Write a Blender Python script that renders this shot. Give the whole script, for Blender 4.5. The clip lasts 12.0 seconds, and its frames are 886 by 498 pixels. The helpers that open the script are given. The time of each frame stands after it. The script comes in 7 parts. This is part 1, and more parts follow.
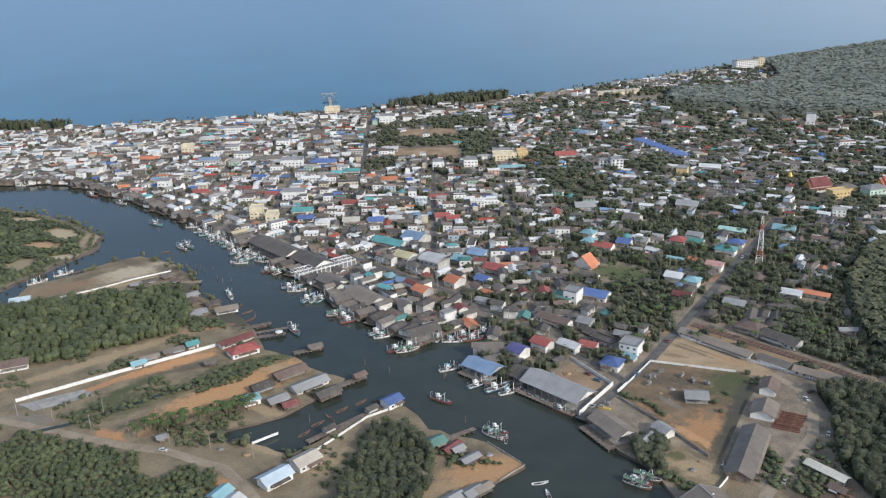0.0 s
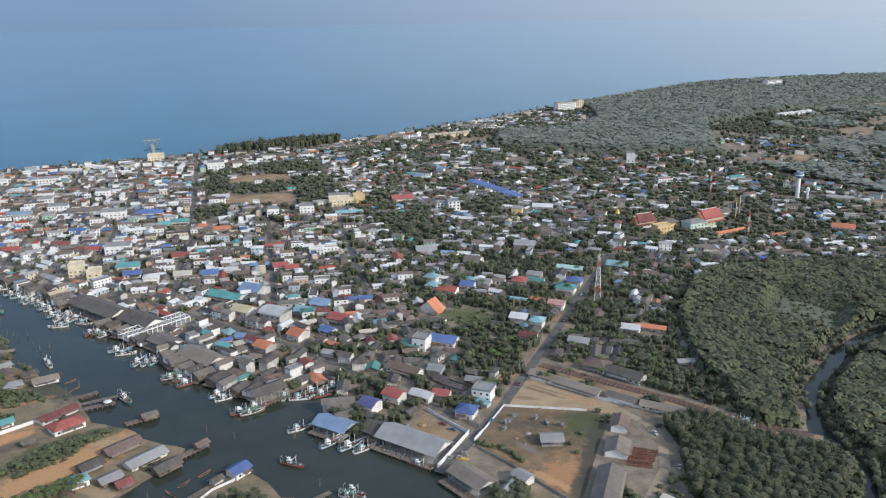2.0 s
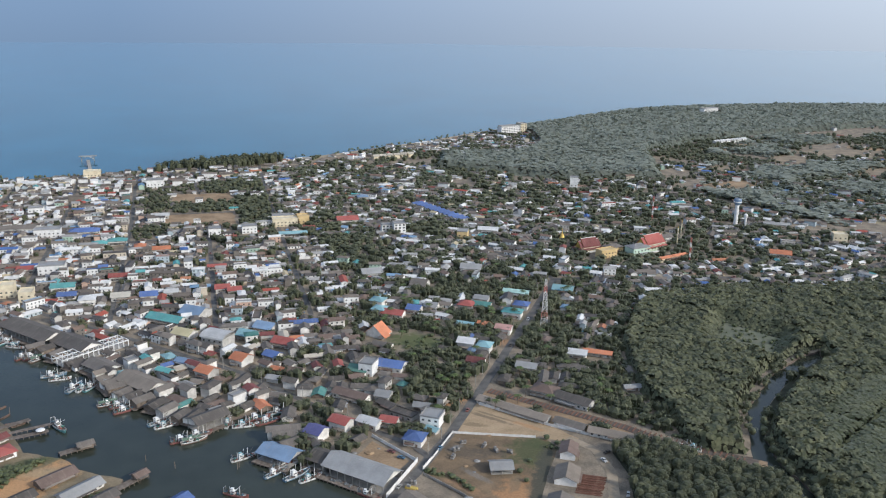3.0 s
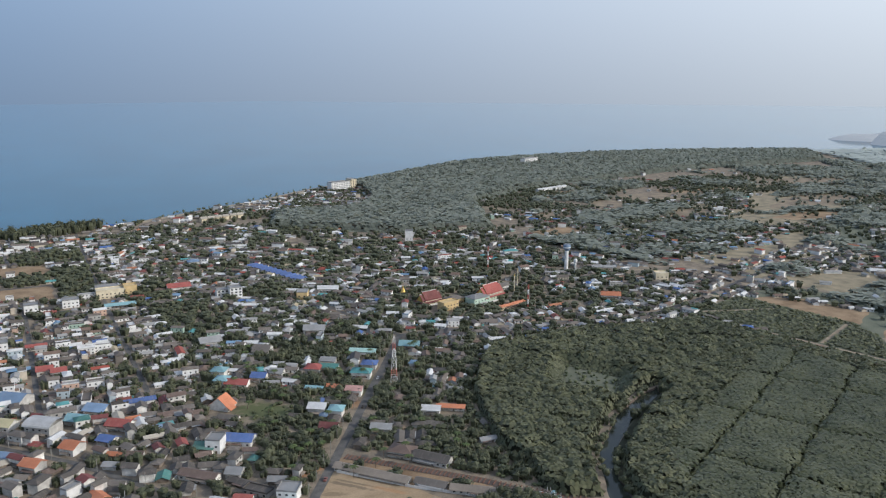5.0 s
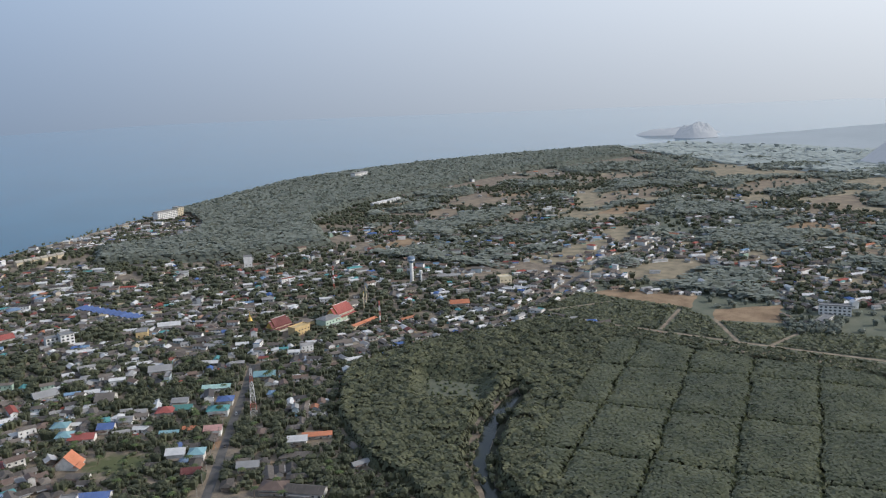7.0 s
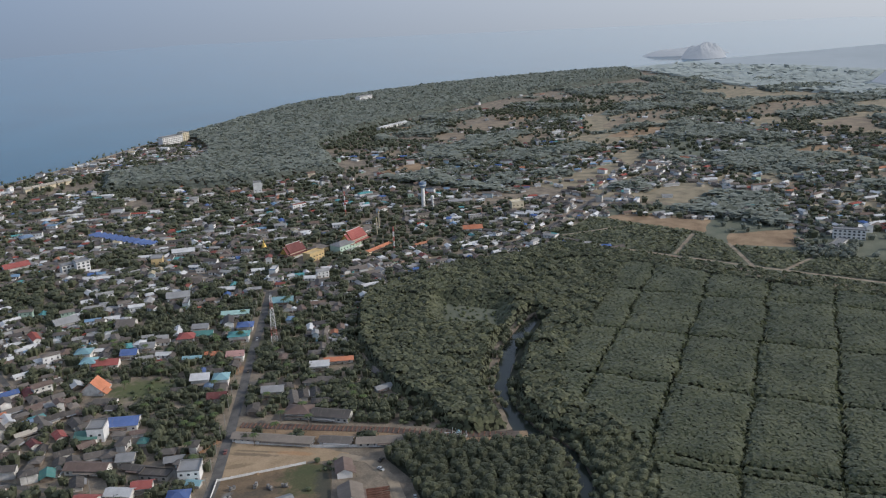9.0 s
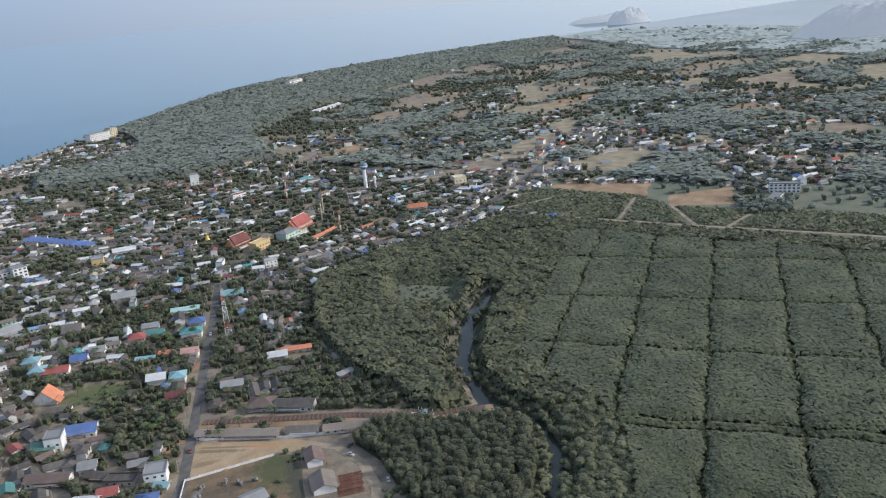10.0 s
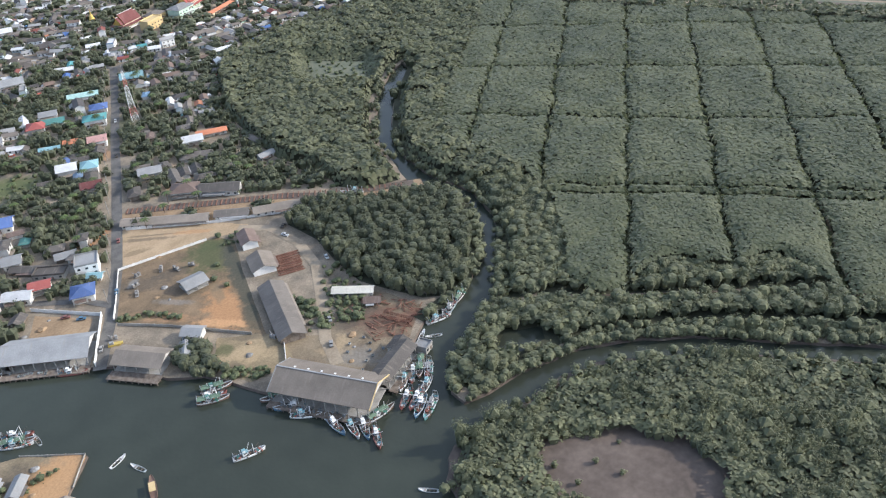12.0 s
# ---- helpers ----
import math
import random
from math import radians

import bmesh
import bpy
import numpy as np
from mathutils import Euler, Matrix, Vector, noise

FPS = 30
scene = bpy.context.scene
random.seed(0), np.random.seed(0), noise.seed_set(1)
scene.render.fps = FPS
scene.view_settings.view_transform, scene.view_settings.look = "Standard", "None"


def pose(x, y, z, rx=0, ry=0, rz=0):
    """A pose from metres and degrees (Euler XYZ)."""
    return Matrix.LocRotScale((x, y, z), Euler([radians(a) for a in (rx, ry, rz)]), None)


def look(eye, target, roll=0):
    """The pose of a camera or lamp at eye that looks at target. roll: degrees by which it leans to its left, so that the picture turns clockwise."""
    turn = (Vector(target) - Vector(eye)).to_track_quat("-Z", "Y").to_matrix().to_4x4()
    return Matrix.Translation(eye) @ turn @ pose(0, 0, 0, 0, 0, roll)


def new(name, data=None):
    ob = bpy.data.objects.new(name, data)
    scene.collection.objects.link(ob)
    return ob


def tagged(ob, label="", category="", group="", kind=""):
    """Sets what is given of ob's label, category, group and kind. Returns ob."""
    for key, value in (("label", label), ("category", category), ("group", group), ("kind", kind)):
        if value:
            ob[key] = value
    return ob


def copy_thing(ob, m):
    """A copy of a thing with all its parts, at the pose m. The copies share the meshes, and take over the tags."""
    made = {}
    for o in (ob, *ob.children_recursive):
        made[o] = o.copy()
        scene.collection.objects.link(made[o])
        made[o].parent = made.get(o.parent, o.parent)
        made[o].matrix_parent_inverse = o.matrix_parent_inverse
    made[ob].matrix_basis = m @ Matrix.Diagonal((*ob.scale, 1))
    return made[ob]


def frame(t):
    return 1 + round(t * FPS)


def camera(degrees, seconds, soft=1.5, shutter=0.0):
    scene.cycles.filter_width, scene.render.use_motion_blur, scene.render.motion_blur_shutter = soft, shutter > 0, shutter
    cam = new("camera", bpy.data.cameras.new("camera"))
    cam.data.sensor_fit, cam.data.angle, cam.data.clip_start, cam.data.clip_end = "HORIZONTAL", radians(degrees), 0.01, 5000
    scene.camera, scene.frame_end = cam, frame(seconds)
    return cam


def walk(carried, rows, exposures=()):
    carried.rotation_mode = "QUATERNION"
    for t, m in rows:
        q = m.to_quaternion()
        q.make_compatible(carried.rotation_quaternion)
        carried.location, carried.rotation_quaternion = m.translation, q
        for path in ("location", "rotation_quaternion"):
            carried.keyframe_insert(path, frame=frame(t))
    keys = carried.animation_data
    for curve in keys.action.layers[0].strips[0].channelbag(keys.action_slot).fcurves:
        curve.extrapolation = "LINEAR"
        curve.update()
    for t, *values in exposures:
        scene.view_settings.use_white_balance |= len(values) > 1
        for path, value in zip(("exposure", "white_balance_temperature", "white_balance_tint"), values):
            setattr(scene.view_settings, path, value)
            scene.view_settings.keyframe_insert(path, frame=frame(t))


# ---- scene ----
from mathutils.geometry import tessellate_polygon

cam = camera(53.63, 12.0, soft=1.2)
# seconds, eye x y z in metres, yaw, pitch, roll in degrees
ROWS = [
    (0.0, 0.0, -0.0, 250.0, 0.00, -19.73, -1.93),
    (0.5, -2.6, 4.0, 250.1, -2.51, -19.49, -1.81),
    (1.0, -3.7, 8.6, 250.0, -4.57, -19.17, -2.08),
    (1.5, -4.6, 13.0, 249.6, -8.29, -18.11, -1.10),
    (2.0, -6.5, 17.6, 249.7, -11.56, -17.29, -0.71),
    (2.5, -9.1, 20.8, 250.1, -14.40, -16.52, -0.21),
    (2.7, -10.0, 22.2, 250.5, -14.71, -16.39, 0.28),
    (4.3, -15.7, 32.7, 253.0, -22.99, -12.75, 1.15),
    (4.5, -16.7, 33.6, 253.0, -24.04, -12.59, 0.22),
    (5.0, -19.3, 36.0, 253.1, -27.09, -12.36, 0.53),
    (5.5, -21.8, 39.3, 253.9, -30.54, -12.30, -0.44),
    (6.0, -24.2, 43.2, 254.6, -34.98, -12.18, -1.61),
    (6.5, -26.7, 47.0, 255.1, -36.73, -11.90, -2.42),
    (6.7, -27.5, 48.4, 255.3, -37.97, -11.78, -2.54),
    (8.3, -36.1, 57.3, 258.7, -38.74, -11.48, -1.65),
    (8.5, -36.7, 58.3, 258.5, -38.34, -11.35, -2.52),
    (9.0, -38.4, 60.8, 257.8, -38.14, -16.65, -2.45),
    (9.5, -39.9, 65.0, 259.0, -40.36, -14.52, -3.78),
    (10.0, -44.0, 68.3, 258.5, -42.21, -18.35, -5.21),
    (10.5, -45.6, 72.4, 260.0, -43.50, -22.26, -4.77),
    (11.0, -47.9, 77.1, 260.8, -48.14, -23.50, -5.87),
    (11.5, -52.4, 81.0, 260.3, -50.19, -26.83, -5.80),
    (12.0, -57.8, 85.7, 259.3, -48.70, -33.49, -4.84),
]
walk(cam, [(t, pose(x, y, z, 90 + pitch, 0, yaw) @ pose(0, 0, 0, 0, 0, roll)) for t, x, y, z, yaw, pitch, roll in ROWS],
     exposures=[(0.0, 0.06, 5450, 10), (2.5, 0.04, 5400, 10), (4.5, -0.12, 5450, 10), (6.5, -0.22, 5500, 11), (8.5, -0.3, 5550, 12), (9.0, -0.38, 5500, 12), (9.5, 0.12, 5450, 11), (10.0, 0.05, 5400, 11), (10.5, 0.36, 5350, 11), (11.0, 0.6, 5350, 11), (12.0, 0.66, 5400, 11)])

# ---- sky and sun ----
SUN_AZ, SUN_EL = 134.0, 28.0  # degrees clockwise from +y, and above the horizon
world = bpy.data.worlds.new("sky")
scene.world = world
world.use_nodes = True
wn = world.node_tree.nodes
wl = world.node_tree.links
sky = wn.new("ShaderNodeTexSky")
sky.sky_type = "NISHITA"
sky.sun_disc = False
sky.sun_elevation, sky.sun_rotation = radians(SUN_EL), radians(SUN_AZ)
sky.air_density, sky.dust_density, sky.ozone_density = 1.0, 1.5, 1.5
# below the horizon the hazy sky goes on
tc = wn.new("ShaderNodeTexCoord")
sep, com, mx = wn.new("ShaderNodeSeparateXYZ"), wn.new("ShaderNodeCombineXYZ"), wn.new("ShaderNodeMath")
mx.operation = "MAXIMUM"
mx.inputs[1].default_value = 0.1
wl.new(tc.outputs["Generated"], sep.inputs[0])
wl.new(sep.outputs[0], com.inputs[0])
wl.new(sep.outputs[1], com.inputs[1])
wl.new(sep.outputs[2], mx.inputs[0])
wl.new(mx.outputs[0], com.inputs[2])
wl.new(com.outputs[0], sky.inputs[0])
wn["Background"].inputs["Strength"].default_value = 0.15
wl.new(sky.outputs[0], wn["Background"].inputs["Color"])
# the haze that lies along the horizon, paler towards the sun
haze, veil, both = wn.new("ShaderNodeBackground"), wn.new("ShaderNodeMapRange"), wn.new("ShaderNodeMixShader")
side, glow, tint = wn.new("ShaderNodeVectorMath"), wn.new("ShaderNodeMapRange"), wn.new("ShaderNodeMixRGB")
side.operation = "DOT_PRODUCT"
side.inputs[1].default_value = (math.sin(radians(SUN_AZ)), math.cos(radians(SUN_AZ)), 0.0)
wl.new(tc.outputs["Generated"], side.inputs[0])
glow.inputs["From Min"].default_value, glow.inputs["From Max"].default_value = -0.75, 0.75
wl.new(side.outputs["Value"], glow.inputs["Value"])
tint.inputs[1].default_value, tint.inputs[2].default_value = (0.32, 0.415, 0.54, 1), (1.4, 1.3, 1.12, 1)
wl.new(glow.outputs[0], tint.inputs[0])
wl.new(tint.outputs[0], haze.inputs["Color"])
fall = wn.new("ShaderNodeMapRange")
fall.inputs["From Min"].default_value, fall.inputs["From Max"].default_value = -0.06, 0.1
fall.inputs["To Min"].default_value, fall.inputs["To Max"].default_value = 0.64, 1.0
wl.new(sep.outputs[2], fall.inputs["Value"])
wl.new(fall.outputs[0], haze.inputs["Strength"])
veil.interpolation_type = "SMOOTHSTEP"
veil.inputs["From Min"].default_value, veil.inputs["From Max"].default_value = 0.0, 0.5
veil.inputs["To Min"].default_value, veil.inputs["To Max"].default_value = 0.95, 0.42
wl.new(sep.outputs[2], veil.inputs["Value"])
wl.new(veil.outputs[0], both.inputs[0])
wl.new(wn["Background"].outputs[0], both.inputs[1])
wl.new(haze.outputs[0], both.inputs[2])
wl.new(both.outputs[0], wn["World Output"].inputs["Surface"])

sun = new("sun", bpy.data.lights.new("sun", "SUN"))
sun.data.energy, sun.data.angle, sun.data.color = 3.1, radians(1.4), (1.0, 0.85, 0.65)
az, el = radians(SUN_AZ), radians(SUN_EL)
toward = Vector((math.sin(az) * math.cos(el), math.cos(az) * math.cos(el), math.sin(el)))
sun.matrix_world = look(toward * 900, (0, 0, 0))

# ---- materials ----
def surf(name, a, b, scale=0.3, rough=0.8, metal=0.0, rand="", amount=0.25, fine=3.0, bump=0.0, sheen=0.0, spec=0.3, palette=(), thin=0.0, glow=0.0):
    """A surface whose colour wanders between a and b at two scales; rand: 'object' or 'island' varies it piece by piece."""
    m = bpy.data.materials.new(name)
    m.use_nodes = True
    n, l = m.node_tree.nodes, m.node_tree.links
    p = n["Principled BSDF"]
    p.inputs["Roughness"].default_value, p.inputs["Metallic"].default_value = rough, metal
    p.inputs["Specular IOR Level"].default_value = spec
    p.inputs["Sheen Weight"].default_value = sheen
    p.inputs["Sheen Roughness"].default_value = 0.6
    p.inputs["Sheen Tint"].default_value = (0.88, 0.95, 0.84, 1)
    co = n.new("ShaderNodeTexCoord")
    big, small = n.new("ShaderNodeTexNoise"), n.new("ShaderNodeTexNoise")
    big.inputs["Scale"].default_value, big.inputs["Detail"].default_value = scale, 4.0
    small.inputs["Scale"].default_value, small.inputs["Detail"].default_value = scale * fine * 3, 3.0
    l.new(co.outputs["Object"], big.inputs["Vector"])
    l.new(co.outputs["Object"], small.inputs["Vector"])
    add = n.new("ShaderNodeMath")
    add.operation = "MULTIPLY_ADD"
    add.inputs[1].default_value = 0.45
    l.new(small.outputs[0], add.inputs[0])
    l.new(big.outputs[0], add.inputs[2])
    ramp = n.new("ShaderNodeValToRGB")
    ramp.color_ramp.elements[0].position, ramp.color_ramp.elements[1].position = 0.52, 0.92
    ramp.color_ramp.elements[0].color, ramp.color_ramp.elements[1].color = (*a, 1), (*b, 1)
    l.new(add.outputs[0], ramp.inputs[0])
    colour = ramp.outputs[0]
    if rand:
        src = n.new("ShaderNodeObjectInfo").outputs["Random"] if rand == "object" else n.new("ShaderNodeNewGeometry").outputs["Random Per Island"]
        if palette:
            pal = n.new("ShaderNodeValToRGB")
            pal.color_ramp.interpolation = "CONSTANT"
            total, at = sum(w for w, _ in palette), 0.0
            for k, (w, c) in enumerate(palette):
                e = pal.color_ramp.elements[k] if k < 2 else pal.color_ramp.elements.new(at / total)
                e.position, e.color = at / total, (*c, 1)
                at += w
            l.new(src, pal.inputs[0])
            mul = n.new("ShaderNodeMixRGB")
            mul.blend_type = "MULTIPLY"
            mul.inputs[0].default_value = 1.0
            l.new(pal.outputs[0], mul.inputs[1])
            l.new(colour, mul.inputs[2])
            colour = mul.outputs[0]
        else:
            hsv, mr = n.new("ShaderNodeHueSaturation"), n.new("ShaderNodeMapRange")
            mr.inputs["To Min"].default_value, mr.inputs["To Max"].default_value = 1 - amount, 1 + amount
            l.new(src, mr.inputs["Value"])
            l.new(mr.outputs[0], hsv.inputs["Value"])
            l.new(colour, hsv.inputs["Color"])
            colour = hsv.outputs[0]
    l.new(colour, p.inputs["Base Color"])
    # self-emission, which paints haze onto far land and hills
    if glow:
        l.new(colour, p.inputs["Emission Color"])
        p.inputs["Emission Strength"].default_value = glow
    if thin:
        tr, ms = n.new("ShaderNodeBsdfTranslucent"), n.new("ShaderNodeMixShader")
        ms.inputs[0].default_value = thin
        l.new(colour, tr.inputs["Color"])
        l.new(p.outputs[0], ms.inputs[1])
        l.new(tr.outputs[0], ms.inputs[2])
        l.new(ms.outputs[0], n["Material Output"].inputs["Surface"])
    if bump:
        bp = n.new("ShaderNodeBump")
        bp.inputs["Strength"].default_value, bp.inputs["Distance"].default_value = 0.6, bump
        l.new(small.outputs[0], bp.inputs["Height"])
        l.new(bp.outputs[0], p.inputs["Normal"])
    return m


def sheet_metal(name, c, rough=0.5, rand="object", worn=(0.32, 0.27, 0.22)):
    """Corrugated roof sheeting: ribs across, streaks and rust."""
    m = surf(name, tuple(v * 0.72 for v in c), c, 0.12, rough, 0.0, rand, 0.16, 4.0, spec=0.25)
    n, l = m.node_tree.nodes, m.node_tree.links
    p = n["Principled BSDF"]
    src = p.inputs["Base Color"].links[0].from_socket
    co = n["Texture Coordinate"]
    st, rp, mix = n.new("ShaderNodeTexNoise"), n.new("ShaderNodeValToRGB"), n.new("ShaderNodeMixRGB")
    st.inputs["Scale"].default_value, st.inputs["Detail"].default_value = 0.35, 6.0
    run = n.new("ShaderNodeMapping")
    run.inputs["Scale"].default_value = (2.6, 0.45, 0.45)
    l.new(co.outputs["Object"], run.inputs["Vector"])
    rp.color_ramp.elements[0].position, rp.color_ramp.elements[1].position = 0.55, 0.75
    rp.color_ramp.elements[0].color, rp.color_ramp.elements[1].color = (0, 0, 0, 1), (0.36, 0.36, 0.36, 1)
    l.new(run.outputs[0], st.inputs["Vector"])
    l.new(st.outputs[0], rp.inputs[0])
    l.new(rp.outputs[0], mix.inputs[0])
    l.new(src, mix.inputs[1])
    mix.inputs[2].default_value = (*worn, 1)
    l.new(mix.outputs[0], p.inputs["Base Color"])
    wv, bp = n.new("ShaderNodeTexWave"), n.new("ShaderNodeBump")
    wv.inputs["Scale"].default_value = 1.2
    bp.inputs["Strength"].default_value, bp.inputs["Distance"].default_value = 0.4, 0.05
    l.new(co.outputs["Object"], wv.inputs["Vector"])
    l.new(wv.outputs[0], bp.inputs["Height"])
    l.new(bp.outputs[0], p.inputs["Normal"])
    return m


def water_mat(name, deep, rough, scale, bump):
    m = surf(name, tuple(v * 0.8 for v in deep), tuple(v * 1.2 for v in deep), 0.006, rough, 0.0, spec=0.5)
    n, l = m.node_tree.nodes, m.node_tree.links
    w, bp = n.new("ShaderNodeTexNoise"), n.new("ShaderNodeBump")
    w.inputs["Scale"].default_value, w.inputs["Detail"].default_value = scale, 5.0
    bp.inputs["Strength"].default_value, bp.inputs["Distance"].default_value = 0.5, bump
    l.new(n["Texture Coordinate"].outputs["Object"], w.inputs["Vector"])
    l.new(w.outputs[0], bp.inputs["Height"])
    l.new(bp.outputs[0], n["Principled BSDF"].inputs["Normal"])
    n["Principled BSDF"].inputs["IOR"].default_value = 1.33
    return m


M_SEA = water_mat("sea_water", (0.03, 0.115, 0.172), 0.08, 0.12, 0.05)
M_RIVER = water_mat("river_water", (0.042, 0.048, 0.036), 0.12, 0.6, 0.12)
M_MUD = surf("mud", (0.08, 0.062, 0.05), (0.16, 0.125, 0.1), 0.04, 0.8)
M_SAND = surf("sand", (0.29, 0.23, 0.155), (0.46, 0.38, 0.27), 0.06, 0.95)
M_TAN = surf("tan_earth", (0.19, 0.125, 0.07), (0.38, 0.27, 0.16), 0.05, 0.95, fine=5.0, sheen=0.02)
M_BROWN = surf("dry_field", (0.15, 0.105, 0.065), (0.27, 0.2, 0.125), 0.05, 0.95, sheen=0.1)
M_PLOT = surf("green_plot", (0.075, 0.085, 0.05), (0.135, 0.135, 0.085), 0.06, 0.95, sheen=0.12)
M_WOODFLOOR = surf("forest_floor", (0.03, 0.034, 0.02), (0.065, 0.065, 0.04), 0.1, 0.95)
M_ASPHALT = surf("asphalt", (0.085, 0.08, 0.074), (0.165, 0.155, 0.14), 0.15, 0.85)
M_CONCRETE = surf("concrete", (0.24, 0.225, 0.2), (0.4, 0.38, 0.34), 0.15, 0.85)
M_PALE = surf("pale_track", (0.22, 0.175, 0.12), (0.36, 0.295, 0.21), 0.1, 0.95)
M_LEAF = surf("leaves", (0.06, 0.069, 0.034), (0.122, 0.128, 0.064), 0.05, 0.75, rand="island", amount=0.30, spec=0.5, sheen=0.14, thin=0.3)
M_MANGROVE = surf("mangrove_leaves", (0.083, 0.092, 0.044), (0.19, 0.194, 0.096), 0.06, 0.7, rand="island", amount=0.22, spec=0.5, sheen=0.14, thin=0.3)
M_YOUNG = surf("young_mangrove_leaves", (0.086, 0.1, 0.046), (0.178, 0.186, 0.09), 0.035, 0.65, rand="island", amount=0.07, spec=0.3, sheen=0.3, thin=0.42)
M_SCRUB = surf("scrub_leaves", (0.066, 0.084, 0.034), (0.155, 0.172, 0.074), 0.06, 0.7, rand="island", amount=0.25, spec=0.5, sheen=0.1, thin=0.3)
# haze painted into far land and woods: pale colours that also emit
M_HAZE_GLOW = surf("painted_haze", (0.19, 0.205, 0.205), (0.21, 0.225, 0.225), 0.004, 1.0, rand="island", amount=0.03, glow=1.0)
M_HAZE_PAINTED_WOOD = surf("haze_painted_woodland", (0.15, 0.165, 0.155), (0.18, 0.195, 0.185), 0.006, 1.0, rand="island", amount=0.08, sheen=0.4, glow=0.4)
M_DRYGRASS = surf("dry_grass", (0.16, 0.13, 0.075), (0.33, 0.265, 0.165), 0.06, 0.95, fine=5.0, sheen=0.08)
# far foliage: haze painted in by a paler, greyer colour and stronger sheen
M_HAZED_LEAF = surf("haze_paled_leaves", (0.14, 0.155, 0.115), (0.19, 0.205, 0.155), 0.01, 0.75, rand="island", amount=0.15, spec=0.5, sheen=0.6, thin=0.45)
M_BARK = surf("bark", (0.12, 0.09, 0.065), (0.2, 0.16, 0.12), 0.6, 0.9)
M_PALMLEAF = surf("palm_leaves", (0.045, 0.07, 0.02), (0.1, 0.125, 0.04), 0.5, 0.6, rand="island", amount=0.3)
M_WALL = surf("painted_walls", (0.46, 0.44, 0.4), (0.74, 0.72, 0.67), 0.25, 0.85, rand="object", amount=0.3)
M_WHITE = surf("white_paint", (0.62, 0.61, 0.58), (0.82, 0.81, 0.78), 0.2, 0.7, rand="object", amount=0.06)
M_CREAM = surf("cream_paint", (0.55, 0.47, 0.32), (0.74, 0.66, 0.48), 0.2, 0.7)
M_OCHRE = surf("ochre_paint", (0.5, 0.37, 0.17), (0.66, 0.5, 0.26), 0.2, 0.7)
M_WOOD = surf("weathered_timber", (0.11, 0.085, 0.065), (0.24, 0.2, 0.16), 0.5, 0.9, rand="object", amount=0.2)
M_GLASS = surf("window_glass", (0.03, 0.035, 0.04), (0.06, 0.065, 0.07), 1.0, 0.15, spec=0.6)
M_DOOR = surf("door_paint", (0.12, 0.09, 0.07), (0.25, 0.2, 0.16), 1.0, 0.6)
M_STEEL = surf("galvanised_steel", (0.35, 0.35, 0.35), (0.5, 0.5, 0.5), 0.8, 0.45, 0.6)
M_RED = surf("red_paint", (0.42, 0.13, 0.1), (0.5, 0.19, 0.15), 0.5, 0.55)
M_GOLD = surf("gold_leaf", (0.55, 0.36, 0.08), (0.75, 0.52, 0.16), 0.5, 0.35, 0.5)
ROOF = {}
for key, c in dict(white=(0.62, 0.61, 0.58), lgrey=(0.32, 0.315, 0.3), grey=(0.185, 0.156, 0.125), dgrey=(0.118, 0.1, 0.082), ash=(0.27, 0.215, 0.155), brown=(0.2, 0.13, 0.095),
                   orange=(0.72, 0.2, 0.04), red=(0.42, 0.075, 0.05), maroon=(0.25, 0.06, 0.05), pink=(0.62, 0.3, 0.24), tan=(0.52, 0.45, 0.33),
                   cream=(0.66, 0.6, 0.46), yellow=(0.7, 0.6, 0.27), blue=(0.07, 0.15, 0.42), blue2=(0.2, 0.33, 0.52), bluew=(0.5, 0.62, 0.7),
                   teal=(0.09, 0.42, 0.4), teal2=(0.22, 0.46, 0.5), mint=(0.36, 0.6, 0.52), dteal=(0.07, 0.27, 0.23), dgreen=(0.1, 0.26, 0.2), purple=(0.12, 0.12, 0.36)).items():
    g = sum(c) / 3
    c = tuple(0.7 * q + 0.3 * g for q in c)
    ROOF[key] = sheet_metal("roof_" + key, c, 0.55 if key in ("white", "lgrey", "blue2", "teal2") else 0.75)
GREYS = [(24, (0.21, 0.18, 0.15)), (26, (0.15, 0.128, 0.108)), (20, (0.36, 0.35, 0.33)), (14, (0.1, 0.09, 0.083)), (22, (0.7, 0.69, 0.66)), (9, (0.21, 0.15, 0.115)),
         (2, (0.36, 0.1, 0.07)), (2, (0.44, 0.2, 0.11)), (2, (0.1, 0.17, 0.38)), (2, (0.22, 0.33, 0.46)), (2, (0.14, 0.36, 0.35)), (3, (0.24, 0.085, 0.065)), (2, (0.5, 0.42, 0.27))]
M_ROOFS = surf("roof_sheets_mixed", (0.75, 0.75, 0.75), (1.0, 1.0, 1.0), 0.15, 0.7, rand="island", palette=GREYS, spec=0.25)
M_WALLS = surf("house_walls_mixed", (0.8, 0.8, 0.8), (1.0, 1.0, 1.0), 0.2, 0.85, rand="island",
               palette=[(24, (0.82, 0.81, 0.78)), (4, (0.5, 0.48, 0.44)), (3, (0.6, 0.53, 0.42)), (6, (0.2, 0.18, 0.155)), (2, (0.45, 0.52, 0.55)), (1, (0.6, 0.42, 0.32)), (1, (0.4, 0.52, 0.42))])


